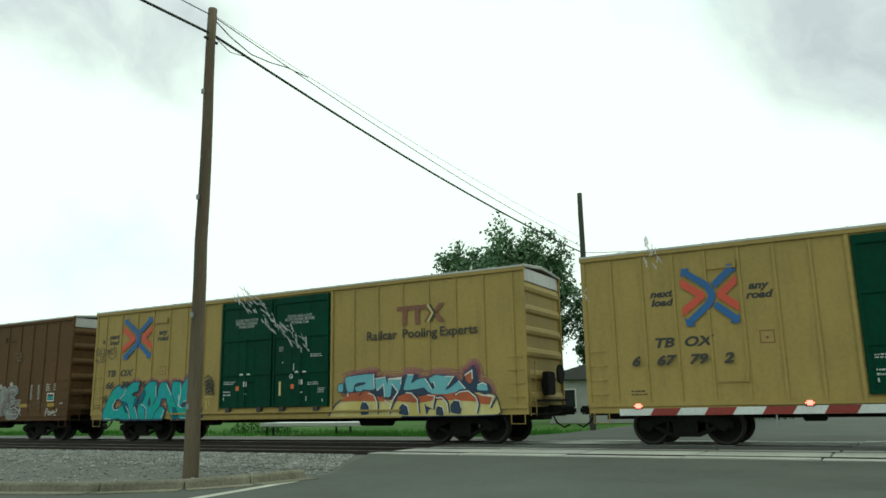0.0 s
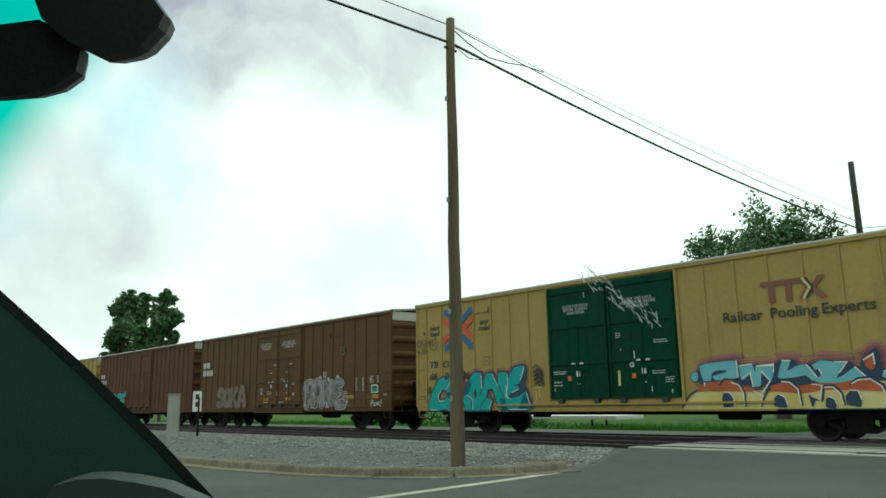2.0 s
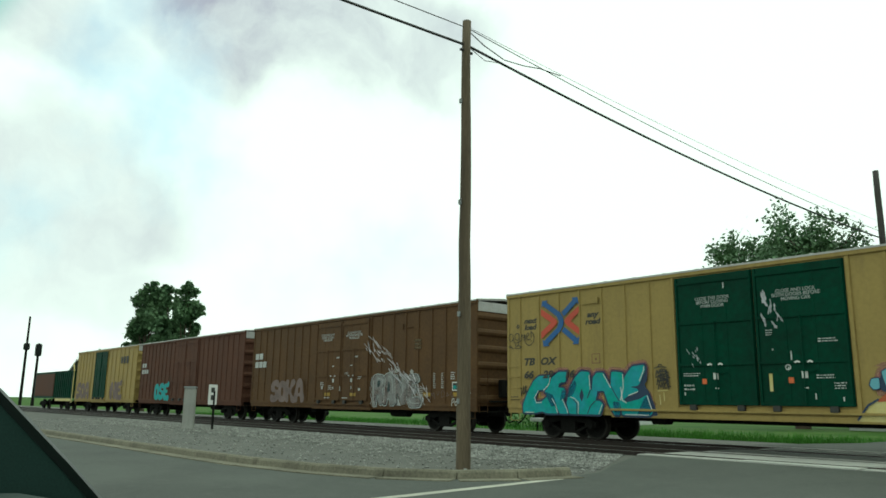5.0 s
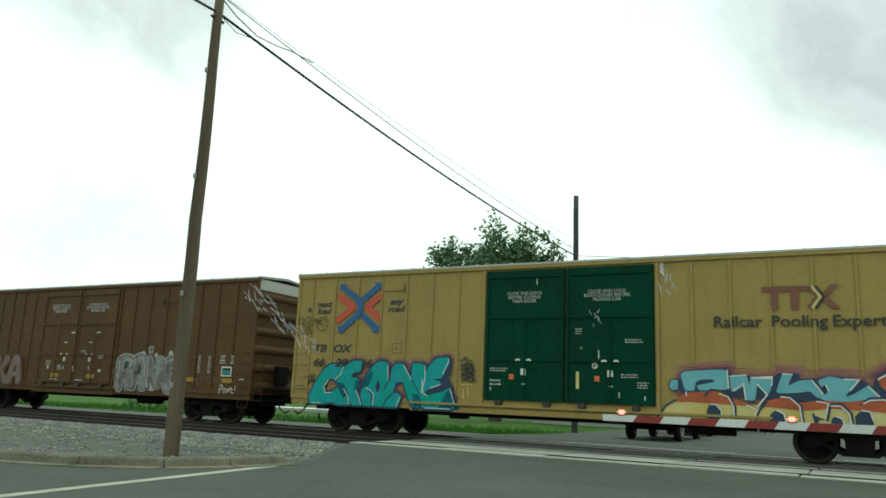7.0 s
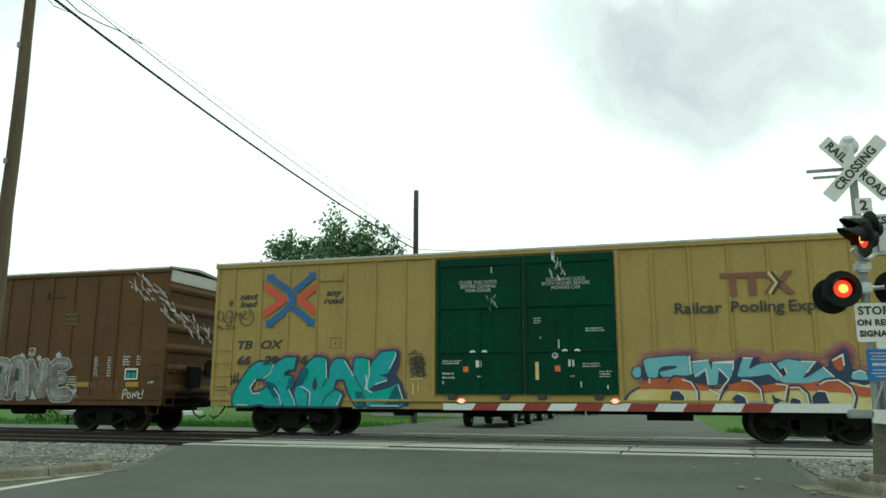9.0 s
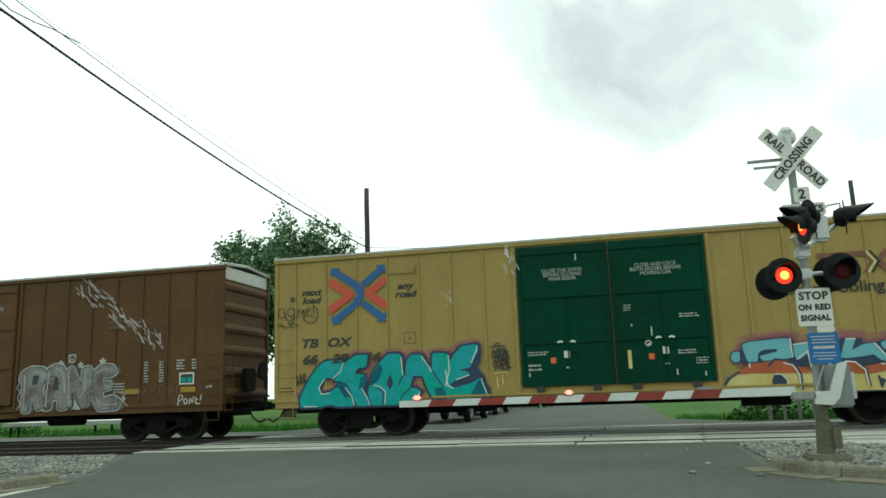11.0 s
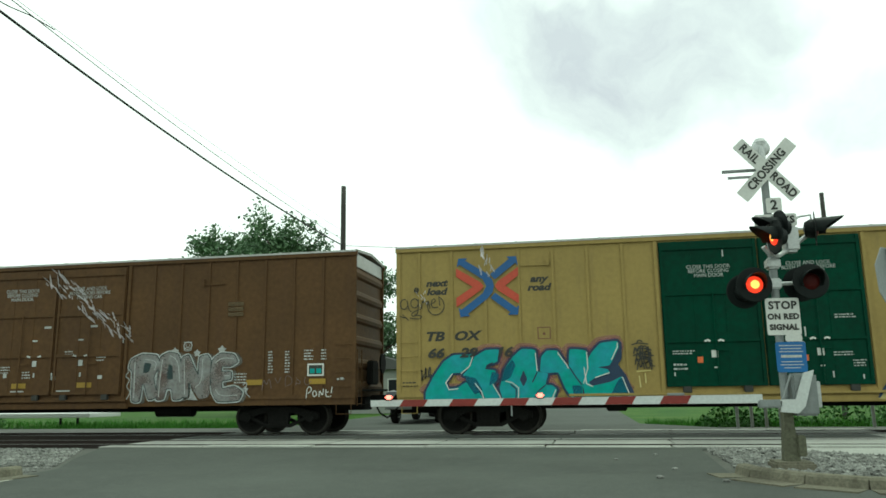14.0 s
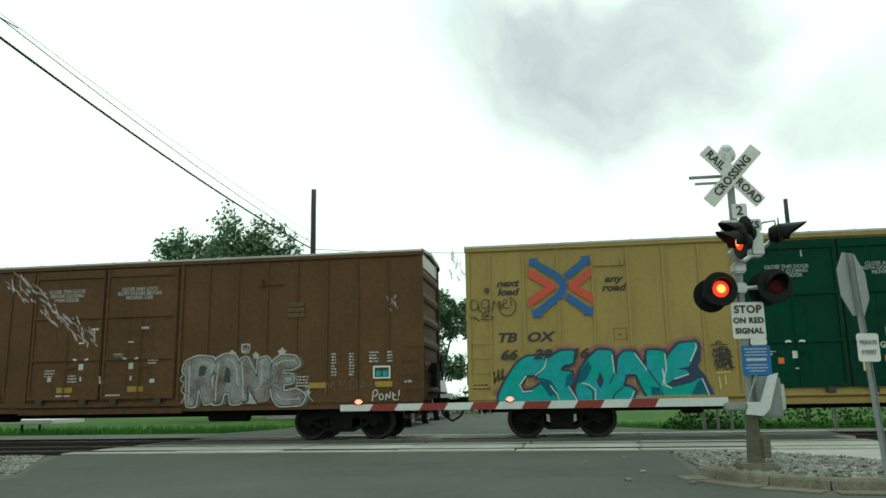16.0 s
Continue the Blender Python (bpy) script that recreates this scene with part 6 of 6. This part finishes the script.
# ---------- behind the tracks ----------
def tree(x, y, height, radius, seed, leaves=5200, low=0.3, label="leafy green tree with an uneven open crown", lobes=9, leaf=0.24, flat_top=0.8):
    rng = random.Random(seed)
    root = thing("tree", label, "tree", pose(x, y, gz(y) - 0.3))
    bm = bmesh.new()
    base = height * low
    rod(bm, (0, 0, -0.3), (0, 0, base), radius * 0.09, radius * 0.07, 10)
    lobe = []
    for k in range(lobes):
        a = 2 * math.pi * k / lobes + rng.uniform(-0.4, 0.4)
        r = radius * rng.uniform(0.25, 0.72)
        z = rng.uniform(base + 0.12 * (height - base), height * 0.86) if k else height * 0.88
        if not k:
            r = 0.1 * radius
        c = Vector((r * math.cos(a), r * math.sin(a), z))
        lobe.append((c, radius * rng.uniform(0.30, 0.46)))
        mid = Vector((c.x * 0.35, c.y * 0.35, base + (z - base) * 0.45))
        rod(bm, (0, 0, base - 0.15), mid, radius * 0.055, radius * 0.035, 7)
        rod(bm, mid, c, radius * 0.035, radius * 0.010, 6)
        for q in range(3):
            e = c + Vector((rng.uniform(-1, 1), rng.uniform(-1, 1), rng.uniform(-0.3, 1))) * lobe[-1][1] * 0.9
            rod(bm, c, e, radius * 0.010, radius * 0.004, 5)
    part("trunk", bm, M_BARK, root)
    verts, faces = [], []
    twigs = []
    for c, r in lobe:
        for q in range(26):
            d = Vector((rng.gauss(0, 1), rng.gauss(0, 1), rng.gauss(0, flat_top))).normalized() * r * rng.uniform(0.45, 1.12)
            twigs.append(c + d)
    for i in range(leaves):
        p = rng.choice(twigs) + Vector((rng.gauss(0, 1), rng.gauss(0, 1), rng.gauss(0, 0.8))) * radius * 0.065
        rot = Euler((rng.uniform(-1.2, 1.2), rng.uniform(-1.2, 1.2), rng.uniform(0, 6.3))).to_matrix()
        s = leaf * rng.uniform(0.6, 1.3)
        o = len(verts)
        for v in ((-0.5, 0, 0), (0, -0.32, 0.06), (0.55, 0, 0), (0, 0.32, 0.06)):
            verts.append(p + rot @ (Vector(v) * s))
        faces.append((o, o + 1, o + 2, o + 3))
    me = bpy.data.meshes.new("crown")
    me.from_pydata([tuple(v) for v in verts], [], faces)
    me.materials.append(M_LEAF)
    tagged(part("crown", me, None, root), kind="stuff")


def bush(x, y, w, h, seed, n=900):
    rng = random.Random(seed)
    verts, faces = [], []
    for i in range(n):
        a, r = rng.uniform(0, 6.3), math.sqrt(rng.random())
        z = h * (1 - r * r * 0.7) * rng.random()
        p = Vector((x + w * r * math.cos(a), y + w * 0.6 * r * math.sin(a), z - 0.28))
        rot = Euler((rng.uniform(-1.3, 1.3), rng.uniform(-1.3, 1.3), rng.uniform(0, 6.3))).to_matrix()
        o = len(verts)
        s = rng.uniform(0.08, 0.2)
        for v in ((-0.5, 0, 0), (0, -0.3, 0.05), (0.5, 0, 0), (0, 0.3, 0.05)):
            verts.append(tuple(p + rot @ (Vector(v) * s)))
        faces.append((o, o + 1, o + 2, o + 3))
    me = bpy.data.meshes.new("bush")
    me.from_pydata(verts, [], faces)
    me.materials.append(M_BUSH)
    tagged(new("bush", me), "dense dark green bush in rough grass", "bush")


def grass(n, regions, seed):
    rng = random.Random(seed)
    verts, faces = [], []
    for i in range(n):
        x0, x1, y0, y1 = rng.choice(regions)
        x, y = rng.uniform(x0, x1), rng.uniform(y0, y1)
        h, a = rng.uniform(0.08, 0.32), rng.uniform(0, 6.3)
        o = len(verts)
        dx, dy = 0.02 * math.cos(a), 0.02 * math.sin(a)
        lx, ly = rng.uniform(-0.12, 0.12), rng.uniform(-0.12, 0.12)
        verts += [(x - dx, y - dy, -0.28), (x + dx, y + dy, -0.28), (x + lx, y + ly, -0.26 + h)]
        faces.append((o, o + 1, o + 2))
    me = bpy.data.meshes.new("grass")
    me.from_pydata(verts, [], faces)
    me.materials.append(M_BLADE)
    tagged(new("grass", me), "bright green uncut grass behind the tracks", "grass", kind="stuff")


def pickup(x, y, paint, label, turn=0):
    """A waiting vehicle, its front towards the crossing."""
    root = thing("pickup_truck", label, "vehicle", pose(x, y, -0.01, 0, 0, turn), group="vehicles waiting behind the crossing")
    bm = bmesh.new()
    prof = [(0.0, 0.50), (0.0, 0.95), (0.15, 1.12), (1.45, 1.20), (2.05, 1.80), (3.55, 1.84), (3.75, 1.22), (5.5, 1.22), (5.55, 0.55), (4.9, 0.50), (4.75, 0.75), (4.4, 0.88), (4.05, 0.75), (3.9, 0.5), (1.5, 0.5), (1.35, 0.75), (1.0, 0.88), (0.65, 0.75), (0.5, 0.5)]
    va = [bm.verts.new((-0.95 + (0.12 if z > 1.3 else 0), p, z)) for p, z in prof]
    vb = [bm.verts.new((0.95 - (0.12 if z > 1.3 else 0), p, z)) for p, z in prof]
    bm.faces.new(va); bm.faces.new(vb[::-1])
    for k in range(len(prof)):
        j = (k + 1) % len(prof)
        bm.faces.new((va[k], va[j], vb[j], vb[k]))
    part("body", bm, paint, root)
    bm = bmesh.new()
    vs = [bm.verts.new(v) for v in ((-0.80, 1.50, 1.24), (0.80, 1.50, 1.24), (0.74, 1.97, 1.74), (-0.74, 1.97, 1.74))]
    bm.faces.new(vs)
    part("windscreen", bm, M_GLASS, root)
    bm = bmesh.new()
    box(bm, -0.93, 0.93, -0.12, 0.06, 0.50, 0.72, 0.03)
    part("bumper", bm, M_SIGNBACK, root)
    bm = bmesh.new()
    box(bm, -0.55, 0.55, -0.03, 0.02, 0.74, 0.98, 0.01)
    part("grille", bm, M_HOOD, root)
    for s in (-1, 1):
        bm = bmesh.new()
        box(bm, s * 0.75 - 0.15, s * 0.75 + 0.15, -0.025, 0.03, 0.80, 0.98, 0.02)
        part("headlight", bm, M_WHITE, root)
    for p in (1.0, 4.4):
        for s in (-1, 1):
            bm = bmesh.new()
            lathe(bm, [(0.20, -0.12), (0.36, -0.12), (0.385, -0.08), (0.385, 0.08), (0.36, 0.12), (0.20, 0.12)], 20, pose(s * 0.82, p, 0.385, 0, 90, 0))
            w = part("wheel", bm, M_TYRE, root)
            bm = bmesh.new()
            lathe(bm, [(0.02, -0.10), (0.20, -0.125), (0.205, 0.125), (0.02, 0.10)], 14, pose(s * 0.82, p, 0.385, 0, 90, 0))
            part("rim", bm, M_ALU, w)
    bm = bmesh.new()
    box(bm, -0.80, 0.80, 0.6, 5.2, 0.36, 0.56)
    part("chassis", bm, M_UNDER, root)


def house(x0, x1, y0, y1, h, label):
    root = thing("house", label, "house", pose(x0, y0, -0.27))
    w, d = x1 - x0, y1 - y0
    bm = bmesh.new()
    box(bm, 0, w, 0, d, 0, h)
    part("wall", bm, M_BRICK, root)
    bm = bmesh.new()
    prism(bm, [(-0.5, h), (w + 0.5, h), (w + 0.5, h + 0.15), (w / 2, h + 1.3), (-0.5, h + 0.15)], -0.5, d + 0.5)
    part("roof", bm, M_ROOF, root)
    for k in range(3):
        bm = bmesh.new()
        cx = w * (k + 0.5) / 3
        box(bm, cx - 0.6, cx + 0.6, -0.05, -0.003, 1.0, 2.3)
        win = part("window", bm, M_WHITE, root)
        bm = bmesh.new()
        box(bm, cx - 0.52, cx + 0.52, -0.06, -0.052, 1.08, 2.22)
        part("pane", bm, M_GLASS, win)


def trailer(x, y):
    root = thing("flat_trailer", "low pale flat trailer standing in the grass", "trailer", pose(x, y, -0.26))
    bm = bmesh.new()
    box(bm, -3, 3, -1.1, 1.1, 0.48, 0.66, 0.02)
    part("deck", bm, M_PAINTW, root)
    for k in (-2.6, -2.2, 1.6, 2.4):
        bm = bmesh.new()
        rod(bm, (k, -1.0, 0.0), (k, -1.0, 0.5), 0.05, seg=8)
        part("leg", bm, M_UNDER, root)


def masts():
    for x, y, h, lab in ((-139, 30, 14.4, "thin dark mast with a lamp far along the track"), (-131, 30, 9.6, "dark track signal mast far along the line")):
        root = thing("signal_mast", lab, "mast", pose(x, y, -0.3))
        bm = bmesh.new()
        rod(bm, (0, 0, 0), (0, 0, h), 0.25, 0.16, 8)
        part("pole", bm, M_UNDER, root)
        bm = bmesh.new()
        box(bm, -0.5, 0.5, -0.4, 0.4, h - (2.0 if h < 12 else 5.5), h - (0.1 if h < 12 else 4.4), 0.1)
        part("signal_head", bm, M_HOOD, root)
    root = thing("mile_marker", "small white track marker with black bars on a dark post", "track sign", pose(-29.4, 13.5, gz(13.5)))
    bm = bmesh.new()
    rod(bm, (0, 0, -0.3), (0, 0, 1.5), 0.05, seg=8)
    part("post", bm, M_UNDER, root)
    face = part("plate", plate(0.34, 0.80, 0.01, M_SIGN), None, root, at=pose(0, -0.07, 1.35, 0, 0, 65))
    for z in (0.18, -0.12):
        bm = bmesh.new()
        box(bm, -0.07, 0.07, -0.006, -0.002, z - 0.1, z + 0.1)
        part("black_bar", bm, M_BLACK, face)
    # a plain narrow grey block with a cap
    root = thing("grey_upright", "narrow grey upright block on the gravel beside the track", "cabinet", pose(-30.6, 13.0, gz(13.0), 0, 0, 60))
    bm = bmesh.new()
    box(bm, -0.22, 0.22, -0.20, 0.20, -0.2, 1.6, 0.02)
    part("housing", bm, M_CONCRETE, root)
    bm = bmesh.new()
    box(bm, -0.25, 0.25, -0.23, 0.23, 1.6, 1.68, 0.02)
    part("cap", bm, M_SIGNBACK, root)


tree(-22.3, 50, 13.7, 5.5, 11, 42000, label="broad leafy green tree behind the train", lobes=26, leaf=0.27)
tree(-15.8, 54, 10.5, 4.0, 12, 14000, lobes=11, leaf=0.27)
tree(-7.4, 47, 8.0, 3.0, 13, 16000, low=0.06, label="small leafy tree with low branches", leaf=0.22)
tree(-83.8, 30, 14.4, 2.7, 14, 12000, low=0.25, label="tall dense dark green tree far along the line", lobes=13, leaf=0.50, flat_top=1.5)
tree(-80.6, 30.5, 14.1, 2.4, 15, 12000, low=0.2, label="tall dense dark green tree far along the line", lobes=13, leaf=0.50, flat_top=1.5)
tree(-76.4, 31, 14.0, 2.1, 16, 10000, low=0.25, label="tall leafy tree far along the line", lobes=13, leaf=0.46, flat_top=1.5)
tree(-150, 46, 9.0, 6.0, 17, 4600, low=0.2, leaf=0.7)
tree(21.5, 52, 11.2, 3.5, 18, 4600, leaf=0.36)
for i, (x, y, w, h) in enumerate(((7.5, 27.5, 2.4, 1.3), (11.5, 28, 2.2, 1.5), (15, 28, 2.5, 1.4), (4.6, 26.5, 1.2, 0.9), (-30, 33, 2.0, 1.1), (-38, 34, 2.5, 1.4), (-8.6, 45.5, 1.8, 2.4), (-5.4, 46, 1.6, 2.0))):
    bush(x, y, w, h, 40 + i)
grass(26000, [(-45, -10.6, 26.6, 36), (-22, -10.6, 26.6, 30), (2.2, 16, 25.8, 32), (-70, -40, 26.6, 34)], 9)
pickup(-6.15, 26.6, M_PAINTED, "dark pickup truck waiting behind the crossing")
pickup(-6.3, 34.0, M_PAINTED, "dark pickup truck waiting in the queue")
house(-19.5, -11.2, 50, 58, 2.9, "low pale house with a dark roof behind the crossing")
trailer(-23.4, 30)
masts()
for k in range(5):
    root = thing("guard_post", "short grey steel guard post in the grass", "post", pose(4.5 + 0.42 * k + (2.2 if k > 3 else 0), 25.2, -0.3), group="guard posts beside the road")
    bm = bmesh.new()
    rod(bm, (0, 0, 0), (0, 0, 0.95), 0.05, seg=10)
    part("pipe", bm, M_SIGNBACK, root)
    bm = bmesh.new()
    rod(bm, (0, 0, 0.95), (0, 0, 0.98), 0.055, 0.04, seg=10)
    part("cap", bm, M_SIGNBACK, root)


# ---------- inside the parked car ----------
def slab(bm, pts, d, thick, taper=0.0, far=1.0, hug=False):
    """An outline seen from the seat at depth d, with a rounded body behind it."""
    pts, d = [(x * far, y * far) for x, y in pts], d * far
    f = [bm.verts.new((x, y, -d)) for x, y in pts]
    cx, cy = sum(p[0] for p in pts) / len(pts), sum(p[1] for p in pts) / len(pts)
    k1, k2 = (1 + thick * 0.4 / d, 1 + thick / d) if hug else (1, 1)
    m = [bm.verts.new(((x + (cx - x) * 0.01) * k1, (y + (cy - y) * 0.01) * k1, -d - thick * 0.4)) for x, y in pts]
    b = [bm.verts.new(((x + (cx - x) * taper) * k2, (y + (cy - y) * taper) * k2, -d - thick)) for x, y in pts]
    bm.faces.new(f); bm.faces.new(b[::-1])
    for u, v in ((f, m), (m, b)):
        for k in range(len(pts)):
            j = (k + 1) % len(pts)
            bm.faces.new((u[k], u[j], v[j], v[k]))


def tinted_glass():
    """Clear glass that turns teal towards the upper edge of the windscreen."""
    m = bpy.data.materials.new("tinted_glass")
    m.use_nodes = True
    nt = m.node_tree
    N, L = nt.nodes.new, nt.links.new
    nt.nodes.remove(nt.nodes["Principled BSDF"])
    co, dot, ramp, mix, clear = N("ShaderNodeTexCoord"), N("ShaderNodeVectorMath"), N("ShaderNodeMapRange"), N("ShaderNodeMix"), N("ShaderNodeBsdfTransparent")
    dot.operation, ramp.interpolation_type, mix.data_type = "DOT_PRODUCT", "SMOOTHSTEP", "RGBA"
    dot.inputs[1].default_value = (-0.797, 0.604, 0.0)
    L(co.outputs["Object"], dot.inputs[0])
    ramp.inputs["From Min"].default_value, ramp.inputs["From Max"].default_value = 0.362, 0.44
    L(dot.outputs["Value"], ramp.inputs["Value"])
    mix.inputs["A"].default_value, mix.inputs["B"].default_value = (1, 1, 1, 1), (0.03, 0.62, 0.50, 1)
    L(ramp.outputs[0], mix.inputs["Factor"]); L(mix.outputs["Result"], clear.inputs["Color"])
    L(clear.outputs[0], nt.nodes["Material Output"].inputs["Surface"])
    return m


SEAT = pose(0.024, 0.020, 1.058, 90 + 11.6, 0, 49.0) @ pose(0, 0, 0, 0, 0, -0.9)
mirror = thing("rear_view_mirror", "black plastic rear-view mirror on a curved arm", "car mirror", SEAT)
bm = bmesh.new()
slab(bm, [(-0.364, 0.257), (-0.367, 0.197), (-0.355, 0.165), (-0.335, 0.147), (-0.308, 0.134), (-0.288, 0.138), (-0.276, 0.144), (-0.262, 0.159), (-0.257, 0.170), (-0.272, 0.191), (-0.291, 0.214), (-0.304, 0.257)], 0.62, 0.05, 0.15)
part("housing", bm, M_PLASTIC, mirror, smooth=False)
bm = bmesh.new()
slab(bm, [(-0.470, 0.157), (-0.410, 0.160), (-0.362, 0.167), (-0.340, 0.157), (-0.328, 0.143), (-0.332, 0.125), (-0.350, 0.112), (-0.375, 0.105), (-0.410, 0.102), (-0.470, 0.099)], 0.63, 0.04, 0.2)
part("arm", bm, M_PLASTIC, mirror)

interior = thing("car_interior", "dark windscreen pillar and grey dashboard edge of the parked car", "car interior", SEAT)
EDGE = [(-0.708, 0.153), (-0.570, 0.041), (-0.451, -0.067), (-0.373, -0.137), (-0.296, -0.214), (-0.245, -0.269), (-0.200, -0.323), (-0.163, -0.407)]
bm = bmesh.new()
slab(bm, [(x - 0.008, y - 0.008) for x, y in EDGE] + [(-0.708, -0.407)], 0.80, 0.09, 0.05, 1.9, True)
part("windscreen_pillar", bm, M_PILLAR, interior, "plastic pillar trim coloured grey-green for the light on it")
bm = bmesh.new()
slab(bm, EDGE + [(x - 0.007, y - 0.007) for x, y in reversed(EDGE)], 0.798, 0.05, 0.0, 1.9, True)
part("window_seal", bm, M_PLASTIC, interior, "black rubber seal of the windscreen")
bm = bmesh.new()
bm.faces.new([bm.verts.new((x, y, -0.75)) for x, y in ((-0.80, 0.50), (-0.80, -0.02), (-0.452, -0.02), (-0.20, 0.30), (-0.15, 0.50))])
shade = part("tinted_glass_edge", bm, tinted_glass(), interior, "clear glass with a teal tinted edge")
shade.visible_shadow = False
bm = bmesh.new()
slab(bm, [(-0.470, -0.307), (-0.390, -0.264), (-0.371, -0.234), (-0.350, -0.228), (-0.325, -0.227), (-0.295, -0.231), (-0.266, -0.237), (-0.223, -0.257), (-0.190, -0.296), (-0.170, -0.377), (-0.470, -0.377)], 0.72, 0.06, 0.05, 1.9)
part("dashboard_edge", bm, M_DASH, interior, "grey dashboard edge")


# unseen cabin shell, added so that its roof shades the mirror and pillar
shell = thing("parked_car", "dark lined cabin of the parked car round the seat", "car", pose(0, 0, 0))
for nm, dims in (("headliner", (-1.45, 0.72, -2.5, 0.02, 1.46, 1.50)), ("floor_pan", (-1.45, 0.72, -2.5, 1.6, -0.05, 0.0)), ("door_panel", (-1.50, -1.45, -2.5, 0.0, 0.0, 1.50)), ("door_panel", (0.72, 0.77, -2.5, 1.0, 0.0, 0.62)),
                 ("rear_wall", (-1.45, 0.72, -2.55, -2.5, 0.0, 1.50)), ("dashboard", (-1.45, 0.72, 0.62, 1.0, 0.1, 0.58)), ("seat_base", (-0.3, 0.35, -0.75, -0.2, 0.0, 0.30)), ("bonnet", (-1.40, 0.68, 1.0, 2.2, 0.30, 0.42))):
    bm = bmesh.new()
    box(bm, *dims, bevel=0.015)
    part(nm, bm, M_LINER if nm != "bonnet" else M_PAINTED, shell)
for xw in (-1.35, 0.62):
    for yw in (1.5, -1.9):
        bm = bmesh.new()
        lathe(bm, [(0.18, -0.1), (0.31, -0.1), (0.33, -0.06), (0.33, 0.06), (0.31, 0.1), (0.18, 0.1)], 18, pose(xw, yw, gz(yw) + 0.33, 0, 90, 0))
        part("tyre", bm, M_TYRE, shell)


def smear(name, at, strokes, seed, label):
    """Dried pale streaks on the glass, drawn as thin flakes."""
    rng = random.Random(seed)
    bm = bmesh.new()
    for x, y, ang, length, width in strokes:
        u = Vector((math.cos(ang), math.sin(ang), 0))
        n = Vector((-u.y, u.x, 0))
        c = Vector((x, y, -0.70))
        pts = []
        for f, w in ((-0.5, 0.1), (-0.2, 0.9), (0.1, 0.6), (0.3, 1.0), (0.5, 0.15)):
            pts.append((c + u * length * f, w * width * rng.uniform(0.6, 1.2)))
        vs = [bm.verts.new(p + n * w / 2) for p, w in pts] + [bm.verts.new(p - n * w / 2) for p, w in reversed(pts)]
        bm.faces.new(vs)
    ob = solid(name, bm, M_SMEAR, label, "glass smear")
    ob.matrix_basis = at
    ob.visible_shadow = False


GLASS = pose(0.0, 0.0, 1.061, 90 + 10.8, 0, 12.4) @ pose(0, 0, 0, 0, 0, -2.07)
rng = random.Random(21)
long_streak = []
for i in range(70):
    f = i / 69
    wob = rng.uniform(-0.007, 0.007)
    long_streak.append((-0.334 + 0.072 * f + wob * 0.7, -0.034 - 0.056 * f + wob, radians(-42 + rng.uniform(-16, 10)) - (0.5 if rng.random() < 0.3 else 0), rng.uniform(0.003, 0.014), rng.uniform(0.0006, 0.0024)))
smear("windscreen_streak", GLASS, long_streak, 1, "long pale scratchy streak on the windscreen")
short = [(0.063 + rng.uniform(-0.006, 0.006), -0.012 + rng.uniform(-0.014, 0.012), radians(-80 + rng.uniform(-25, 25)), rng.uniform(0.003, 0.010), rng.uniform(0.0008, 0.0025)) for i in range(14)]
smear("windscreen_streak", GLASS, short, 2, "short pale smear on the windscreen")
spots = [(0.003 + rng.uniform(-0.006, 0.006), -0.048 + rng.uniform(-0.010, 0.010), radians(-75 + rng.uniform(-25, 25)), rng.uniform(0.002, 0.006), rng.uniform(0.0006, 0.0016)) for i in range(9)]
smear("windscreen_streak", GLASS, spots, 3, "faint pale specks on the windscreen")


# ---------- what moves ----------
def motions():
    def along(t, slack):
        for (t0, s0, b0), (t1, s1, b1) in zip(TRAIN, TRAIN[1:]):
            if t <= t1:
                f = (t - t0) / (t1 - t0)
                return s0 + (s1 - s0) * f + slack * (b0 + (b1 - b0) * f)
    for car, x, slack in CARS:
        walk(car, [(t, pose(x + s + slack * b, TRACK_B, 0)) for t, s, b in TRAIN])
    steps = [0.4 * k for k in range(41)]
    for w, k in WHEELS:
        walk(w, [(t, pose(k, 0, 0.461, 0, math.degrees((along(t, 0) - along(0, 0)) / 0.461), 0)) for t in steps])


motions()
